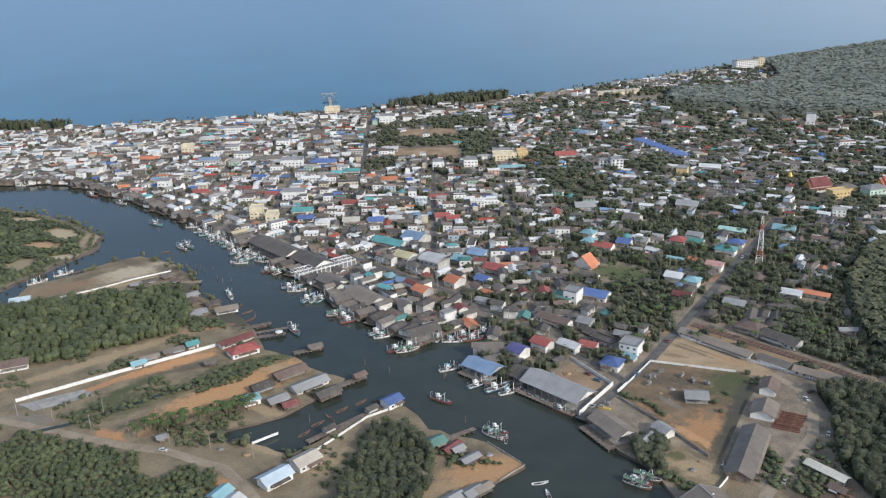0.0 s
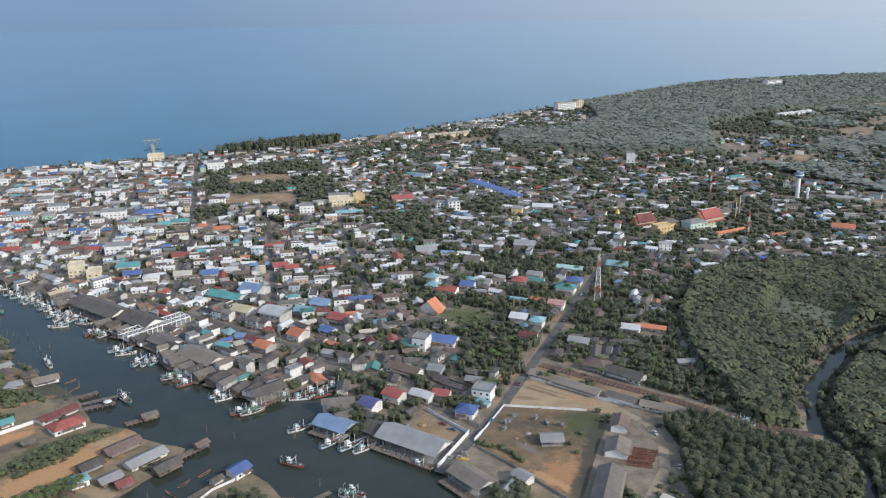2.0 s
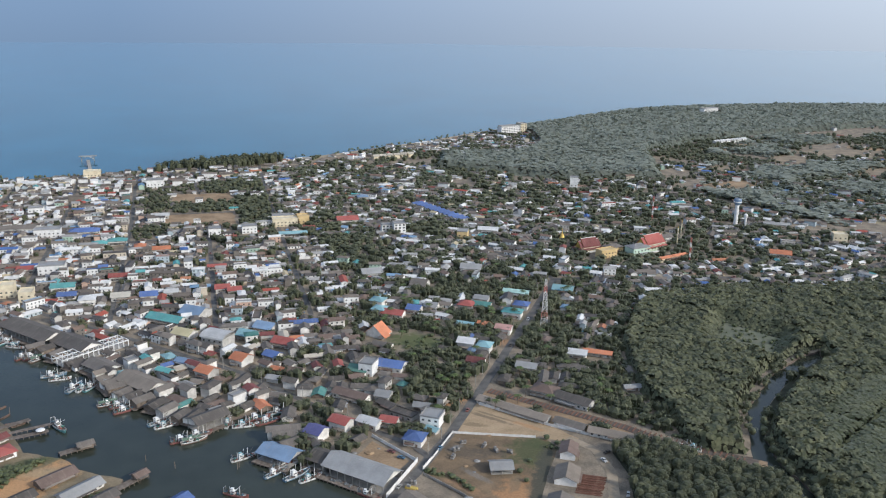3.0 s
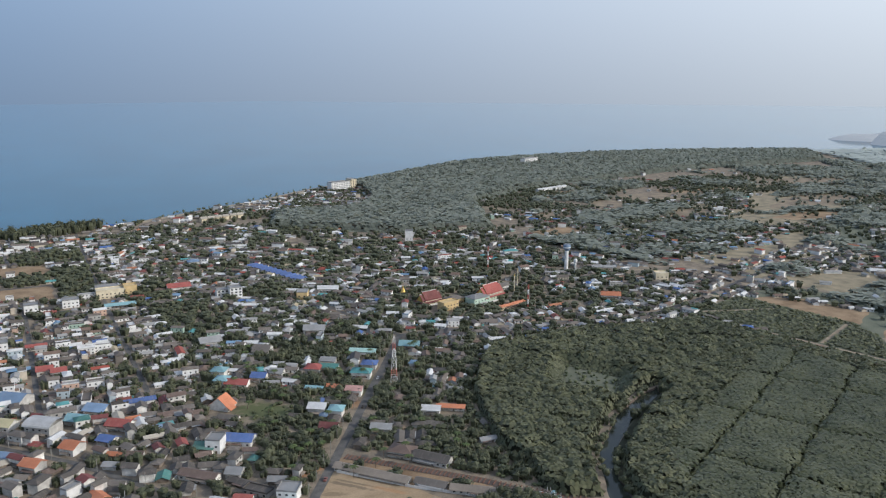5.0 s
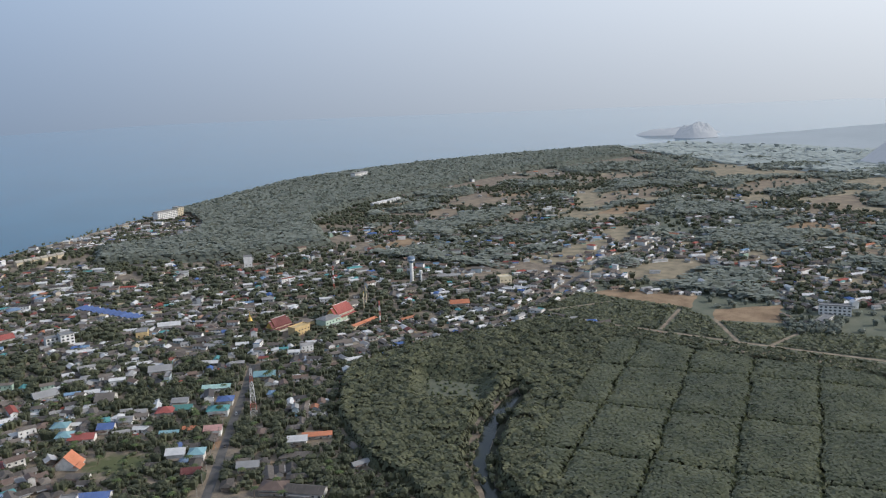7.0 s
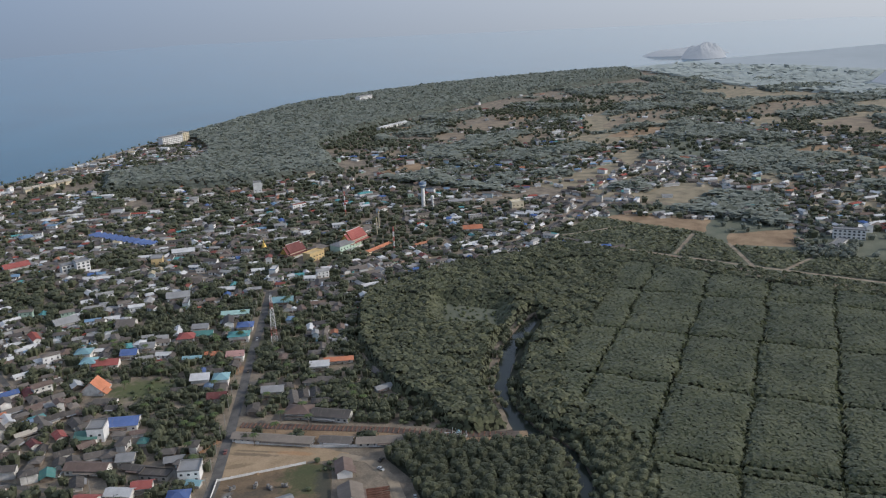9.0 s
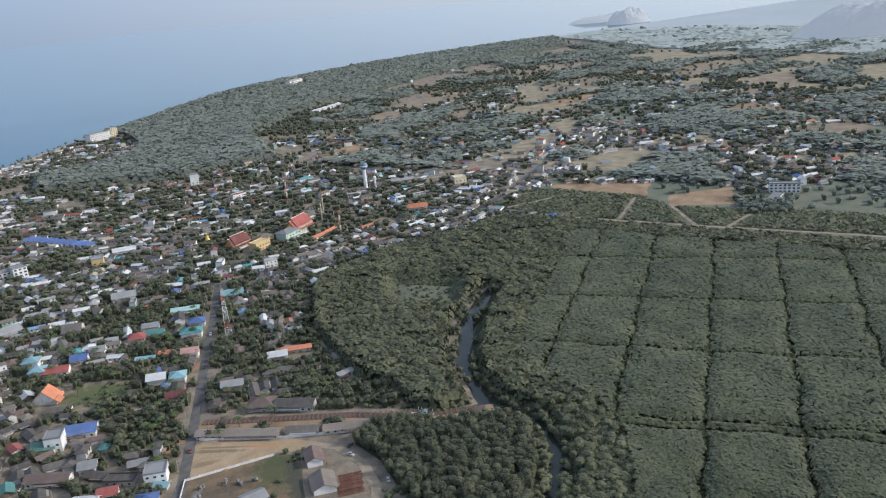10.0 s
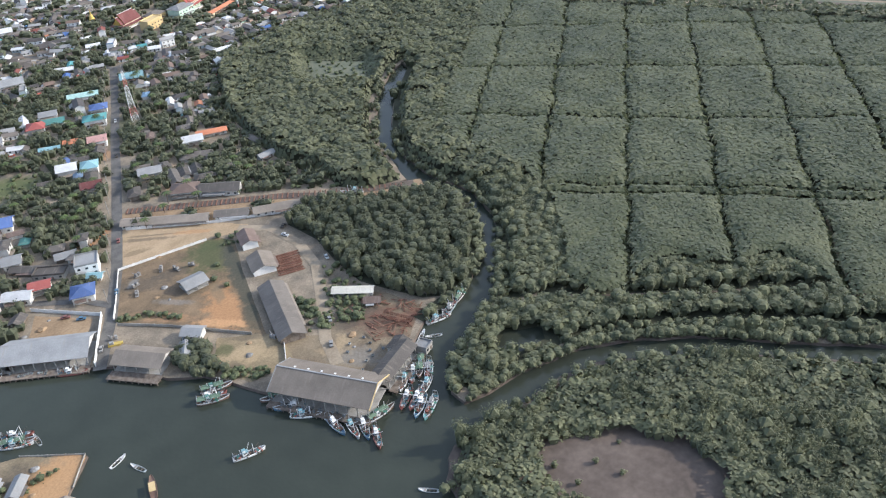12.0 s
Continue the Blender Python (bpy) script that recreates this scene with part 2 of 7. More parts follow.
def patchy(name, a, b, patches):
    """Trodden earth with soft-edged patches: (x, y, half length, half width, turn, colour, strength)."""
    m = surf(name, a, b, 0.09, 0.95, fine=5.0)
    n, l = m.node_tree.nodes, m.node_tree.links
    p = n["Principled BSDF"]
    co = n["Texture Coordinate"].outputs["Object"]
    rag = n.new("ShaderNodeTexNoise")
    rag.inputs["Scale"].default_value, rag.inputs["Detail"].default_value, rag.inputs["Roughness"].default_value = 0.16, 8.0, 0.65
    l.new(co, rag.inputs["Vector"])
    for x, y, rx, ry, turn, colour, strength in patches:
        mp, ln, ad, mr, mix = n.new("ShaderNodeMapping"), n.new("ShaderNodeVectorMath"), n.new("ShaderNodeMath"), n.new("ShaderNodeMapRange"), n.new("ShaderNodeMixRGB")
        mp.vector_type = "TEXTURE"
        mp.inputs["Location"].default_value, mp.inputs["Rotation"].default_value, mp.inputs["Scale"].default_value = (x, y, 0), (0, 0, radians(turn)), (rx, ry, 50)
        l.new(co, mp.inputs["Vector"])
        ln.operation = "LENGTH"
        l.new(mp.outputs[0], ln.inputs[0])
        ad.operation = "MULTIPLY_ADD"
        ad.inputs[1].default_value = 2.6
        l.new(rag.outputs[0], ad.inputs[0])
        l.new(ln.outputs["Value"], ad.inputs[2])
        mr.interpolation_type = "SMOOTHSTEP"
        mr.inputs["From Min"].default_value, mr.inputs["From Max"].default_value = 2.7, 1.9
        mr.inputs["To Min"].default_value, mr.inputs["To Max"].default_value = 0.0, strength
        l.new(ad.outputs[0], mr.inputs["Value"])
        l.new(mr.outputs[0], mix.inputs[0])
        l.new(p.inputs["Base Color"].links[0].from_socket, mix.inputs[1])
        mix.inputs[2].default_value = (*colour, 1)
        l.new(mix.outputs[0], p.inputs["Base Color"])
    grit, mul = n.new("ShaderNodeTexNoise"), n.new("ShaderNodeMixRGB")
    grit.inputs["Scale"].default_value, grit.inputs["Detail"].default_value, grit.inputs["Roughness"].default_value = 0.8, 8.0, 0.75
    l.new(co, grit.inputs["Vector"])
    mul.blend_type, mul.inputs[0].default_value = "OVERLAY", 0.6
    l.new(p.inputs["Base Color"].links[0].from_socket, mul.inputs[1])
    l.new(grit.outputs[0], mul.inputs[2])
    l.new(mul.outputs[0], p.inputs["Base Color"])
    return m


DARK_EARTH, DARK_OLIVE, WEED, ORANGE_EARTH, STRAW, ASHEN = (0.1, 0.083, 0.062), (0.075, 0.073, 0.053), (0.08, 0.09, 0.04), (0.44, 0.235, 0.105), (0.38, 0.285, 0.165), (0.22, 0.21, 0.19)
M_TOWN = patchy("town_soil", (0.14, 0.118, 0.09), (0.32, 0.26, 0.185), [
    (138, 627, 24, 15, -40, (0.1, 0.118, 0.045), 0.9), (135, 524, 12, 8, 30, (0.42, 0.22, 0.1), 0.85), (4, 737, 26, 10, -30, (0.3, 0.21, 0.135), 0.8), (51, 703, 20, 9, -35, (0.33, 0.22, 0.13), 0.8), (102, 684, 16, 8, -40, (0.34, 0.22, 0.12), 0.75),
    (67, 626, 14, 9, 20, (0.3, 0.2, 0.12), 0.7), (200, 612, 22, 7, -35, (0.36, 0.22, 0.12), 0.75), (-23, 670, 15, 8, -40, (0.3, 0.22, 0.14), 0.7), (109, 507, 12, 5, -33, ASHEN, 0.7), (36, 794, 24, 9, -10, (0.32, 0.23, 0.14), 0.7), (66, 750, 14, 8, 0, (0.28, 0.19, 0.12), 0.7),
    (205, 545, 20, 8, 50, (0.33, 0.22, 0.13), 0.7), (240, 480, 26, 9, -40, DARK_EARTH, 0.6), (230, 640, 26, 12, 30, WEED, 0.7), (300, 700, 30, 14, 10, WEED, 0.7)])
# among the patches, a long dark olive strip on the shed side
M_FIELD = patchy("field_earth", (0.13, 0.097, 0.06), (0.245, 0.172, 0.102), [
    (124, 458, 13, 7, -42, DARK_EARTH, 0.7), (122, 463, 4, 2.5, 20, ASHEN, 0.7), (140, 452, 10, 4, -25, DARK_EARTH, 0.75), (133, 436, 9, 5, -60, DARK_EARTH, 0.55), (124, 430, 9, 2.2, -60, ASHEN, 0.5),
    (161, 447, 17, 12, 62, WEED, 0.85), (170, 456, 10, 5, -20, WEED, 0.8), (157, 437, 5, 3, 0, (0.12, 0.115, 0.06), 0.6), (135, 403, 20, 9, 62, ORANGE_EARTH, 0.7), (128, 393, 15, 3.0, -58, (0.5, 0.29, 0.14), 0.8),
    (113, 424, 16, 3.5, -60, (0.36, 0.22, 0.12), 0.6), (142, 418, 9, 3, 60, (0.17, 0.14, 0.09), 0.6), (154, 412, 26, 4.5, 62, DARK_OLIVE, 0.9), (166, 435, 16, 4.5, 62, DARK_OLIVE, 0.9), (139, 388, 14, 4, 62, DARK_OLIVE, 0.85), (103, 437, 9, 2.2, -42, WEED, 0.7)])
M_LEFTBANK = patchy("far_bank_earth", (0.16, 0.128, 0.082), (0.27, 0.215, 0.135), [
    (-224, 508, 61, 5, 38, STRAW, 0.75), (-233, 458, 20, 4, 22, ASHEN, 0.9), (-194, 486, 45, 3.2, 40, ORANGE_EARTH, 0.8), (-164, 494, 24, 6, 16, DARK_EARTH, 0.65),
    (-199, 452, 22, 8, 50, WEED, 0.85), (-188, 472, 16, 5, 48, WEED, 0.8), (-173, 455, 42, 9, 41, WEED, 0.6), (-122, 496, 32, 7, 20, WEED, 0.85),
    (-128, 462, 52, 14, 42, (0.47, 0.27, 0.125), 0.92), (-172, 499, 30, 5, 33, (0.5, 0.27, 0.12), 0.9), (-154, 424, 14, 3.2, 43, (0.19, 0.105, 0.065), 0.75), (-184, 416, 9, 4, -25, (0.46, 0.24, 0.11), 0.85), (-100, 488, 16, 5, -10, STRAW, 0.7),
    (-111, 364, 10, 7, 76, ORANGE_EARTH, 0.85), (-98, 398, 15, 3.5, -29, STRAW, 0.7), (-102, 436, 13, 4, -31, STRAW, 0.8), (-127, 417, 18, 3, 35, STRAW, 0.45),
    (-62, 384, 14, 7, 45, STRAW, 0.75), (-236, 436, 15, 5, -11, ASHEN, 0.4), (-220, 404, 20, 8, 5, WEED, 0.7), (17, 370, 21, 12, 21, (0.42, 0.25, 0.12), 0.9),
    (-10, 356, 14, 5, 24, (0.36, 0.26, 0.15), 0.7), (5, 388, 15, 6, -4, DARK_EARTH, 0.7), (-252, 667, 34, 13, 33, (0.46, 0.39, 0.27), 0.9), (-296, 638, 28, 11, 33, (0.24, 0.165, 0.1), 0.85), (-262, 690, 22, 5, -30, DARK_EARTH, 0.6), (-222, 665, 20, 7, -45, DARK_EARTH, 0.75), (-287, 660, 14, 5, 40, DARK_EARTH, 0.6), (-250, 640, 40, 3, 33, STRAW, 0.7), (-200, 620, 8, 24, 15, DARK_OLIVE, 0.8), (-150, 566, 20, 10, -40, DARK_OLIVE, 0.9), (-165, 552, 16, 4, 20, (0.4, 0.22, 0.12), 0.7)])
SPIT_BARE = [(-408, 822, 20, 7, -15), (-352, 774, 26, 11, -48), (-357, 740, 19, 9, -20), (-318, 752, 10, 24, 12), (-326, 709, 14, 7, 10), (-356, 692, 12, 16, 20), (-460, 790, 30, 8, 0), (-430, 700, 40, 7, 5)]
M_SPIT = patchy("spit_earth", (0.13, 0.118, 0.07), (0.23, 0.2, 0.125), [(x, y, rx, ry, turn, colour, 0.9) for (x, y, rx, ry, turn), colour in zip(SPIT_BARE, [(0.46, 0.36, 0.24), (0.44, 0.36, 0.23), (0.46, 0.3, 0.16), (0.34, 0.27, 0.17), (0.46, 0.38, 0.27), (0.3, 0.24, 0.15), STRAW, STRAW])])
M_RUTTED = patchy("rutted_earth", (0.3, 0.22, 0.13), (0.42, 0.31, 0.19), [
    (150, 497, 20, 1.6, -48, DARK_EARTH, 0.55), (158, 494, 18, 1.0, -48, DARK_EARTH, 0.5), (141, 487, 7, 2.5, -25, (0.2, 0.15, 0.09), 0.7), (172, 478, 12, 2, -48, ORANGE_EARTH, 0.5), (146, 508, 6, 3, 60, STRAW, 0.6)])
M_WASTE = patchy("waste_earth", (0.19, 0.148, 0.088), (0.33, 0.255, 0.15), [
    (118, 366, 9, 6, -40, STRAW, 0.8), (108, 362, 7, 3, 60, DARK_EARTH, 0.6), (126, 377, 7, 3, -50, DARK_EARTH, 0.6), (130, 352, 6, 4, 20, (0.2, 0.17, 0.11), 0.6), (113, 378, 5, 4, 0, WEED, 0.7)])
M_YARD = patchy("boatyard_earth", (0.14, 0.107, 0.07), (0.255, 0.202, 0.132), [
    (172, 331, 17, 11, -70, (0.14, 0.085, 0.058), 0.85), (160, 345, 9, 5, -40, DARK_EARTH, 0.7), (146, 322, 12, 6, -60, ASHEN, 0.5), (150, 336, 5, 3, 40, STRAW, 0.6), (182, 322, 6, 5, 0, (0.2, 0.11, 0.07), 0.7), (172, 356, 7, 3, -40, WEED, 0.7), (160, 365, 8, 4, 60, WEED, 0.7), (142, 334, 8, 3, -60, STRAW, 0.5), (178, 343, 8, 4, 20, DARK_EARTH, 0.7)])


M_BITS = surf("yard_things_mixed", (0.75, 0.75, 0.75), (1.0, 1.0, 1.0), 0.4, 0.7, rand="island",
              palette=[(10, (0.72, 0.71, 0.68)), (8, (0.4, 0.38, 0.35)), (8, (0.2, 0.17, 0.14)), (4, (0.3, 0.2, 0.14)), (3, (0.16, 0.3, 0.5)), (2, (0.5, 0.14, 0.1)), (2, (0.2, 0.42, 0.42)), (2, (0.6, 0.5, 0.32))])


# ---- builders ----
def link(name, verts, faces, material, parent=None, label="", smooth=False):
    me = bpy.data.meshes.new(name)
    me.from_pydata(verts, [], faces)
    me.materials.append(material)
    if smooth:
        me.shade_smooth()
    ob = new(name, me)
    if parent is not None:
        ob.parent = parent
    if label:
        tagged(ob, label)
    return ob


def part(name, bm, material, parent=None, label=""):
    me = bpy.data.meshes.new(name)
    bm.to_mesh(me)
    bm.free()
    me.materials.append(material)
    ob = new(name, me)
    if parent is not None:
        ob.parent = parent
    if label:
        tagged(ob, label)
    return ob


def empty(name, m, label, category, group="", kind=""):
    ob = new(name)
    ob.matrix_basis = m
    return tagged(ob, label, category, group, kind)


def prism(profile, x0, x1):
    """The profile, points (y, z), carried from x0 to x1."""
    n = len(profile)
    v = [(x0, y, z) for y, z in profile] + [(x1, y, z) for y, z in profile]
    f = [(i, (i + 1) % n, n + (i + 1) % n, n + i) for i in range(n)]
    return v, f + [tuple(range(n - 1, -1, -1)), tuple(range(n, 2 * n))]


def boxes(*specs):
    """Boxes (x, y, z, sx, sy, sz) by their middle, in one mesh."""
    v, f = [], []
    for x, y, z, sx, sy, sz in specs:
        b = len(v)
        v += [(x + i * sx / 2, y + j * sy / 2, z + k * sz / 2) for i in (-1, 1) for j in (-1, 1) for k in (-1, 1)]
        f += [tuple(b + i for i in q) for q in ((0, 1, 3, 2), (4, 6, 7, 5), (0, 4, 5, 1), (2, 3, 7, 6), (0, 2, 6, 4), (1, 5, 7, 3))]
    return v, f


def beam(a, b, r, n=4):
    a, b = Vector(a), Vector(b)
    q = (b - a).to_track_quat("Z", "Y")
    ring = [q @ Vector((r * math.cos(6.2832 * (i + 0.5) / n), r * math.sin(6.2832 * (i + 0.5) / n), 0)) for i in range(n)]
    v = [tuple(a + p) for p in ring] + [tuple(b + p) for p in ring]
    f = [(i, (i + 1) % n, n + (i + 1) % n, n + i) for i in range(n)] + [tuple(range(n - 1, -1, -1)), tuple(range(n, 2 * n))]
    return v, f


def merge(*meshes):
    v, f = [], []
    for a, b in meshes:
        k = len(v)
        v += a
        f += [tuple(k + i for i in q) for q in b]
    return v, f


def turned(mesh, x=0, y=0, z=0, rz=0):
    m = pose(x, y, z, 0, 0, rz)
    return [tuple(m @ Vector(p)) for p in mesh[0]], mesh[1]


def lathe(profile, n=16):
    """A turned body from (radius, z) pairs, from the foot up."""
    v = [(r * math.cos(6.2832 * i / n), r * math.sin(6.2832 * i / n), z) for r, z in profile for i in range(n)]
    f = [(k * n + i, k * n + (i + 1) % n, (k + 1) * n + (i + 1) % n, (k + 1) * n + i) for k in range(len(profile) - 1) for i in range(n)]
    return v, f + [tuple(range(n - 1, -1, -1)), tuple(range((len(profile) - 1) * n, len(profile) * n))]


def body(w, d, h, rise):
    return prism([(-d / 2, -0.3), (d / 2, -0.3), (d / 2, h), (0, h + rise), (-d / 2, h)], -w / 2, w / 2) if rise else boxes((0, 0, (h - 0.3) / 2, w, d, h + 0.3))


def roof_mesh(kind, w, d, h, rise, o=1.0, th=0.18):
    a = rise / (d / 2) if d else 0
    if kind == "gable":
        e = h - a * o + 0.05
        t = h + rise + 0.05
        return prism([(-d / 2 - o, e), (0, t), (d / 2 + o, e), (d / 2 + o, e + th), (0, t + th), (-d / 2 - o, e + th)], -w / 2 - o, w / 2 + o)
    if kind == "hip":
        X, Y, e, r = w / 2 + o, d / 2 + o, h + 0.03, max(w / 2 - d / 2, 0.4)
        v = [(-X, -Y, e), (X, -Y, e), (X, Y, e), (-X, Y, e), (-X, -Y, e + th), (X, -Y, e + th), (X, Y, e + th), (-X, Y, e + th), (-r, 0, h + rise + th), (r, 0, h + rise + th)]
        return v, [(3, 2, 1, 0), (0, 1, 5, 4), (1, 2, 6, 5), (2, 3, 7, 6), (3, 0, 4, 7), (4, 5, 9, 8), (5, 6, 9), (6, 7, 8, 9), (7, 4, 8)]
    if kind == "arch":
        n = 9
        out = [((d / 2 + o) * -math.cos(math.pi * i / n), h + rise * math.sin(math.pi * i / n)) for i in range(n + 1)]
        return prism(out + [(y * 0.985, z - th) for y, z in reversed(out)], -w / 2 - o, w / 2 + o)
    t = 0.25
    return boxes((0, 0, h + 0.1, w + 0.3, d + 0.3, 0.2), (0, -d / 2, h + 0.6, w + 0.3, t, 0.8), (0, d / 2, h + 0.6, w + 0.3, t, 0.8), (-w / 2, 0, h + 0.6, t, d - t, 0.8), (w / 2, 0, h + 0.6, t, d - t, 0.8))


WORDS = dict(white="white", lgrey="pale grey", grey="weathered grey", dgrey="dark grey", ash="sun-bleached", brown="rusty brown", orange="bright orange", red="faded red", maroon="dark red", pink="salmon pink",
             tan="tan", cream="cream", yellow="pale yellow", blue="deep blue", blue2="light blue", bluew="pale blue", teal="turquoise", teal2="blue-green", mint="mint green", dteal="dark teal",
             dgreen="green", purple="violet blue")
TAKEN = []  # circles (x, y, r) already built on


def house(x, y, w, d, h, roof="grey", kind="gable", rot=0.0, wall=None, windows=True, where="in the town", name="house"):
    rise = {"gable": d * 0.22, "hip": d * 0.23, "arch": d * 0.22, "flat": 0}[kind]
    shape = {"gable": "gabled", "hip": "hipped", "arch": "curved", "flat": "flat"}[kind]
    tall = "two-storey " if h > 6.5 else ""
    if kind == "flat" and name == "house":
        name = "shophouse"
    ob = empty(name, pose(x, y, 0, 0, 0, rot), f"{tall}house with {shape} {WORDS[roof]} roof {where}", "house")
    wall = wall or (M_WALL if kind != "flat" else {"cream": M_CREAM, "tan": M_CREAM, "yellow": M_OCHRE, "orange": M_OCHRE}.get(roof, M_WHITE))
    rm = ROOF[roof] if kind != "flat" or roof == "dgrey" else (wall if roof in ("cream", "yellow", "tan") else ROOF["lgrey"])
    link("wall", *body(w, d, h, rise * 0.98 if kind == "gable" else 0), wall, ob)
    link("roof", *roof_mesh(kind, w, d, h, rise), rm, ob)
    if windows:
        floors = 2 if h > 6.5 else 1
        k = max(2, int(w / 4))
        for fl in range(floors):
            for i in range(k):
                xx = -w / 2 + (i + 0.5) * w / k
                zz = 1.7 + fl * 3.2
                if zz + 0.8 > h:
                    continue
                if fl == 0 and i == k // 2:
                    link("door", *boxes((xx, -d / 2 - 0.03, 1.0, 1.2, 0.1, 2.1)), M_DOOR, ob)
                else:
                    link("window", *boxes((xx, -d / 2 - 0.03, zz, 1.5, 0.1, 1.2)), M_GLASS, ob)
        if kind != "flat" and h > 2.1:
            # a lean-to roof on two posts along the front
            k, out, top = w * (0.55 + 0.3 * math.sin(x * 1.7 + y) ** 2), 2.2, min(h, 3.0) - 0.25
            at = (w - k) / 2 * math.sin(x * 2.3)
            link("porch_roof", [(at + u * k / 2, -d / 2 - v * out, top - 0.55 * v + e) for e in (0, 0.1) for u, v in ((-1, 0), (1, 0), (1, 1), (-1, 1))],
                 [(3, 2, 1, 0), (4, 5, 6, 7), (0, 1, 5, 4), (1, 2, 6, 5), (2, 3, 7, 6), (3, 0, 4, 7)], ROOF[("lgrey", "dgrey", "brown", "ash")[int(abs(x) + abs(y)) % 4]], ob)
            for u in (-1, 1):
                link("porch_post", *boxes((at + u * (k / 2 - 0.2), -d / 2 - out + 0.2, top / 2 - 0.35, 0.15, 0.15, top - 0.35)), M_WOOD, ob)
    TAKEN.append((x, y, 0.5 * max(w, d) + 1.0, 0))
    return ob


def inside(poly, xs, ys):
    """Which of the points lie in the polygon."""
    c = np.zeros(len(xs), bool)
    for (x0, y0), (x1, y1) in zip(poly, poly[1:] + poly[:1]):
        if y0 != y1:
            c ^= ((ys < y0) != (ys < y1)) & (xs < (x1 - x0) * (ys - y0) / (y1 - y0) + x0)
    return c


def line_dist(line, xs, ys):
    best = np.full(len(xs), 1e9)
    for (x0, y0), (x1, y1) in zip(line, line[1:]):
        dx, dy = x1 - x0, y1 - y0
        t = np.clip(((xs - x0) * dx + (ys - y0) * dy) / (dx * dx + dy * dy), 0, 1)
        best = np.minimum(best, np.hypot(xs - x0 - t * dx, ys - y0 - t * dy))
    return best


def frayed(poly, step, amp, closed=True):
    """The polygon with finer, uneven edges."""
    out = []
    for (x0, y0), (x1, y1) in zip(poly, poly[1:] + (poly[:1] if closed else [])):
        n = min(60, max(1, int(math.hypot(x1 - x0, y1 - y0) / step)))
        for i in range(n):
            x, y = x0 + (x1 - x0) * i / n, y0 + (y1 - y0) * i / n
            k = amp if i else amp * 0.3
            out.append((x + k * noise.noise((x * 0.11, y * 0.11, 0)), y + k * noise.noise((x * 0.11, y * 0.11, 9))))
    return out if closed else out + [poly[-1]]


def sheet(name, poly, z, material, label, step=6, amp=2.5, depth=0.0, category="ground", batter=0.35):
    """A level patch of ground with uneven edges; depth: how far its sloping banks reach down."""
    p = frayed(poly, step, amp) if step else list(poly)
    n = len(p)
    tri = [tuple(t) for t in tessellate_polygon([[Vector((x, y, 0)) for x, y in p]])]
    v = [(x, y, z) for x, y in p]
    f = tri
    if depth:
        area = sum(a[0] * b[1] - a[1] * b[0] for a, b in zip(p, p[1:] + p[:1]))
        s = 1 if area > 0 else -1
        for i in range(n):
            (x0, y0), (x1, y1) = p[i - 1], p[(i + 1) % n]
            ln = math.hypot(x1 - x0, y1 - y0) or 1
            v.append((p[i][0] + s * (y1 - y0) / ln * batter * depth, p[i][1] - s * (x1 - x0) / ln * batter * depth, z - depth))
        f = f + [(i, n + i, n + (i + 1) % n, (i + 1) % n) for i in range(n)]
    ob = link(name, v, f, material)
    if depth:
        ob.data.materials.append(M_MUD)
        for k in range(len(tri), len(f)):
            ob.data.polygons[k].material_index = 1
    bm = bmesh.new()
    bm.from_mesh(ob.data)
    bmesh.ops.recalc_face_normals(bm, faces=bm.faces)
    bm.faces.ensure_lookup_table()
    if bm.faces[0].normal.z < 0:
        bmesh.ops.reverse_faces(bm, faces=bm.faces)
    bm.to_mesh(ob.data)
    bm.free()
    return tagged(ob, label, category, kind="structure")


def ribbon(name, line, width, z, material, label, category="road", amp=0.0):
    pts = frayed(line, 8, amp, closed=False) if amp else line
    v, f = [], []
    for i, (x, y) in enumerate(pts):
        (x0, y0), (x1, y1) = pts[max(i - 1, 0)], pts[min(i + 1, len(pts) - 1)]
        ln = math.hypot(x1 - x0, y1 - y0)
        nx, ny = -(y1 - y0) / ln * width / 2, (x1 - x0) / ln * width / 2
        v += [(x + nx, y + ny, z), (x - nx, y - ny, z)]
    f = [(2 * i + 1, 2 * i + 3, 2 * i + 2, 2 * i) for i in range(len(pts) - 1)]
    return tagged(link(name, v, f, material), label, category, kind="structure")


def quads(name, corners, material, label, category, cores=None):
    """Many loose quads (n, 4, 3) as one mesh of uncountable stuff."""
    n = len(corners)
    me = bpy.data.meshes.new(name)
    me.vertices.add(4 * n)
    me.vertices.foreach_set("co", np.ascontiguousarray(corners, np.float32).ravel())
    me.loops.add(4 * n)
    me.loops.foreach_set("vertex_index", np.arange(4 * n, dtype=np.int32))
    me.polygons.add(n)
    me.polygons.foreach_set("loop_start", np.arange(0, 4 * n, 4, dtype=np.int32))
    me.update(calc_edges=True)
    me.materials.append(material)
    return tagged(new(name, me), label, category, kind="stuff")


RNG = np.random.default_rng(7)


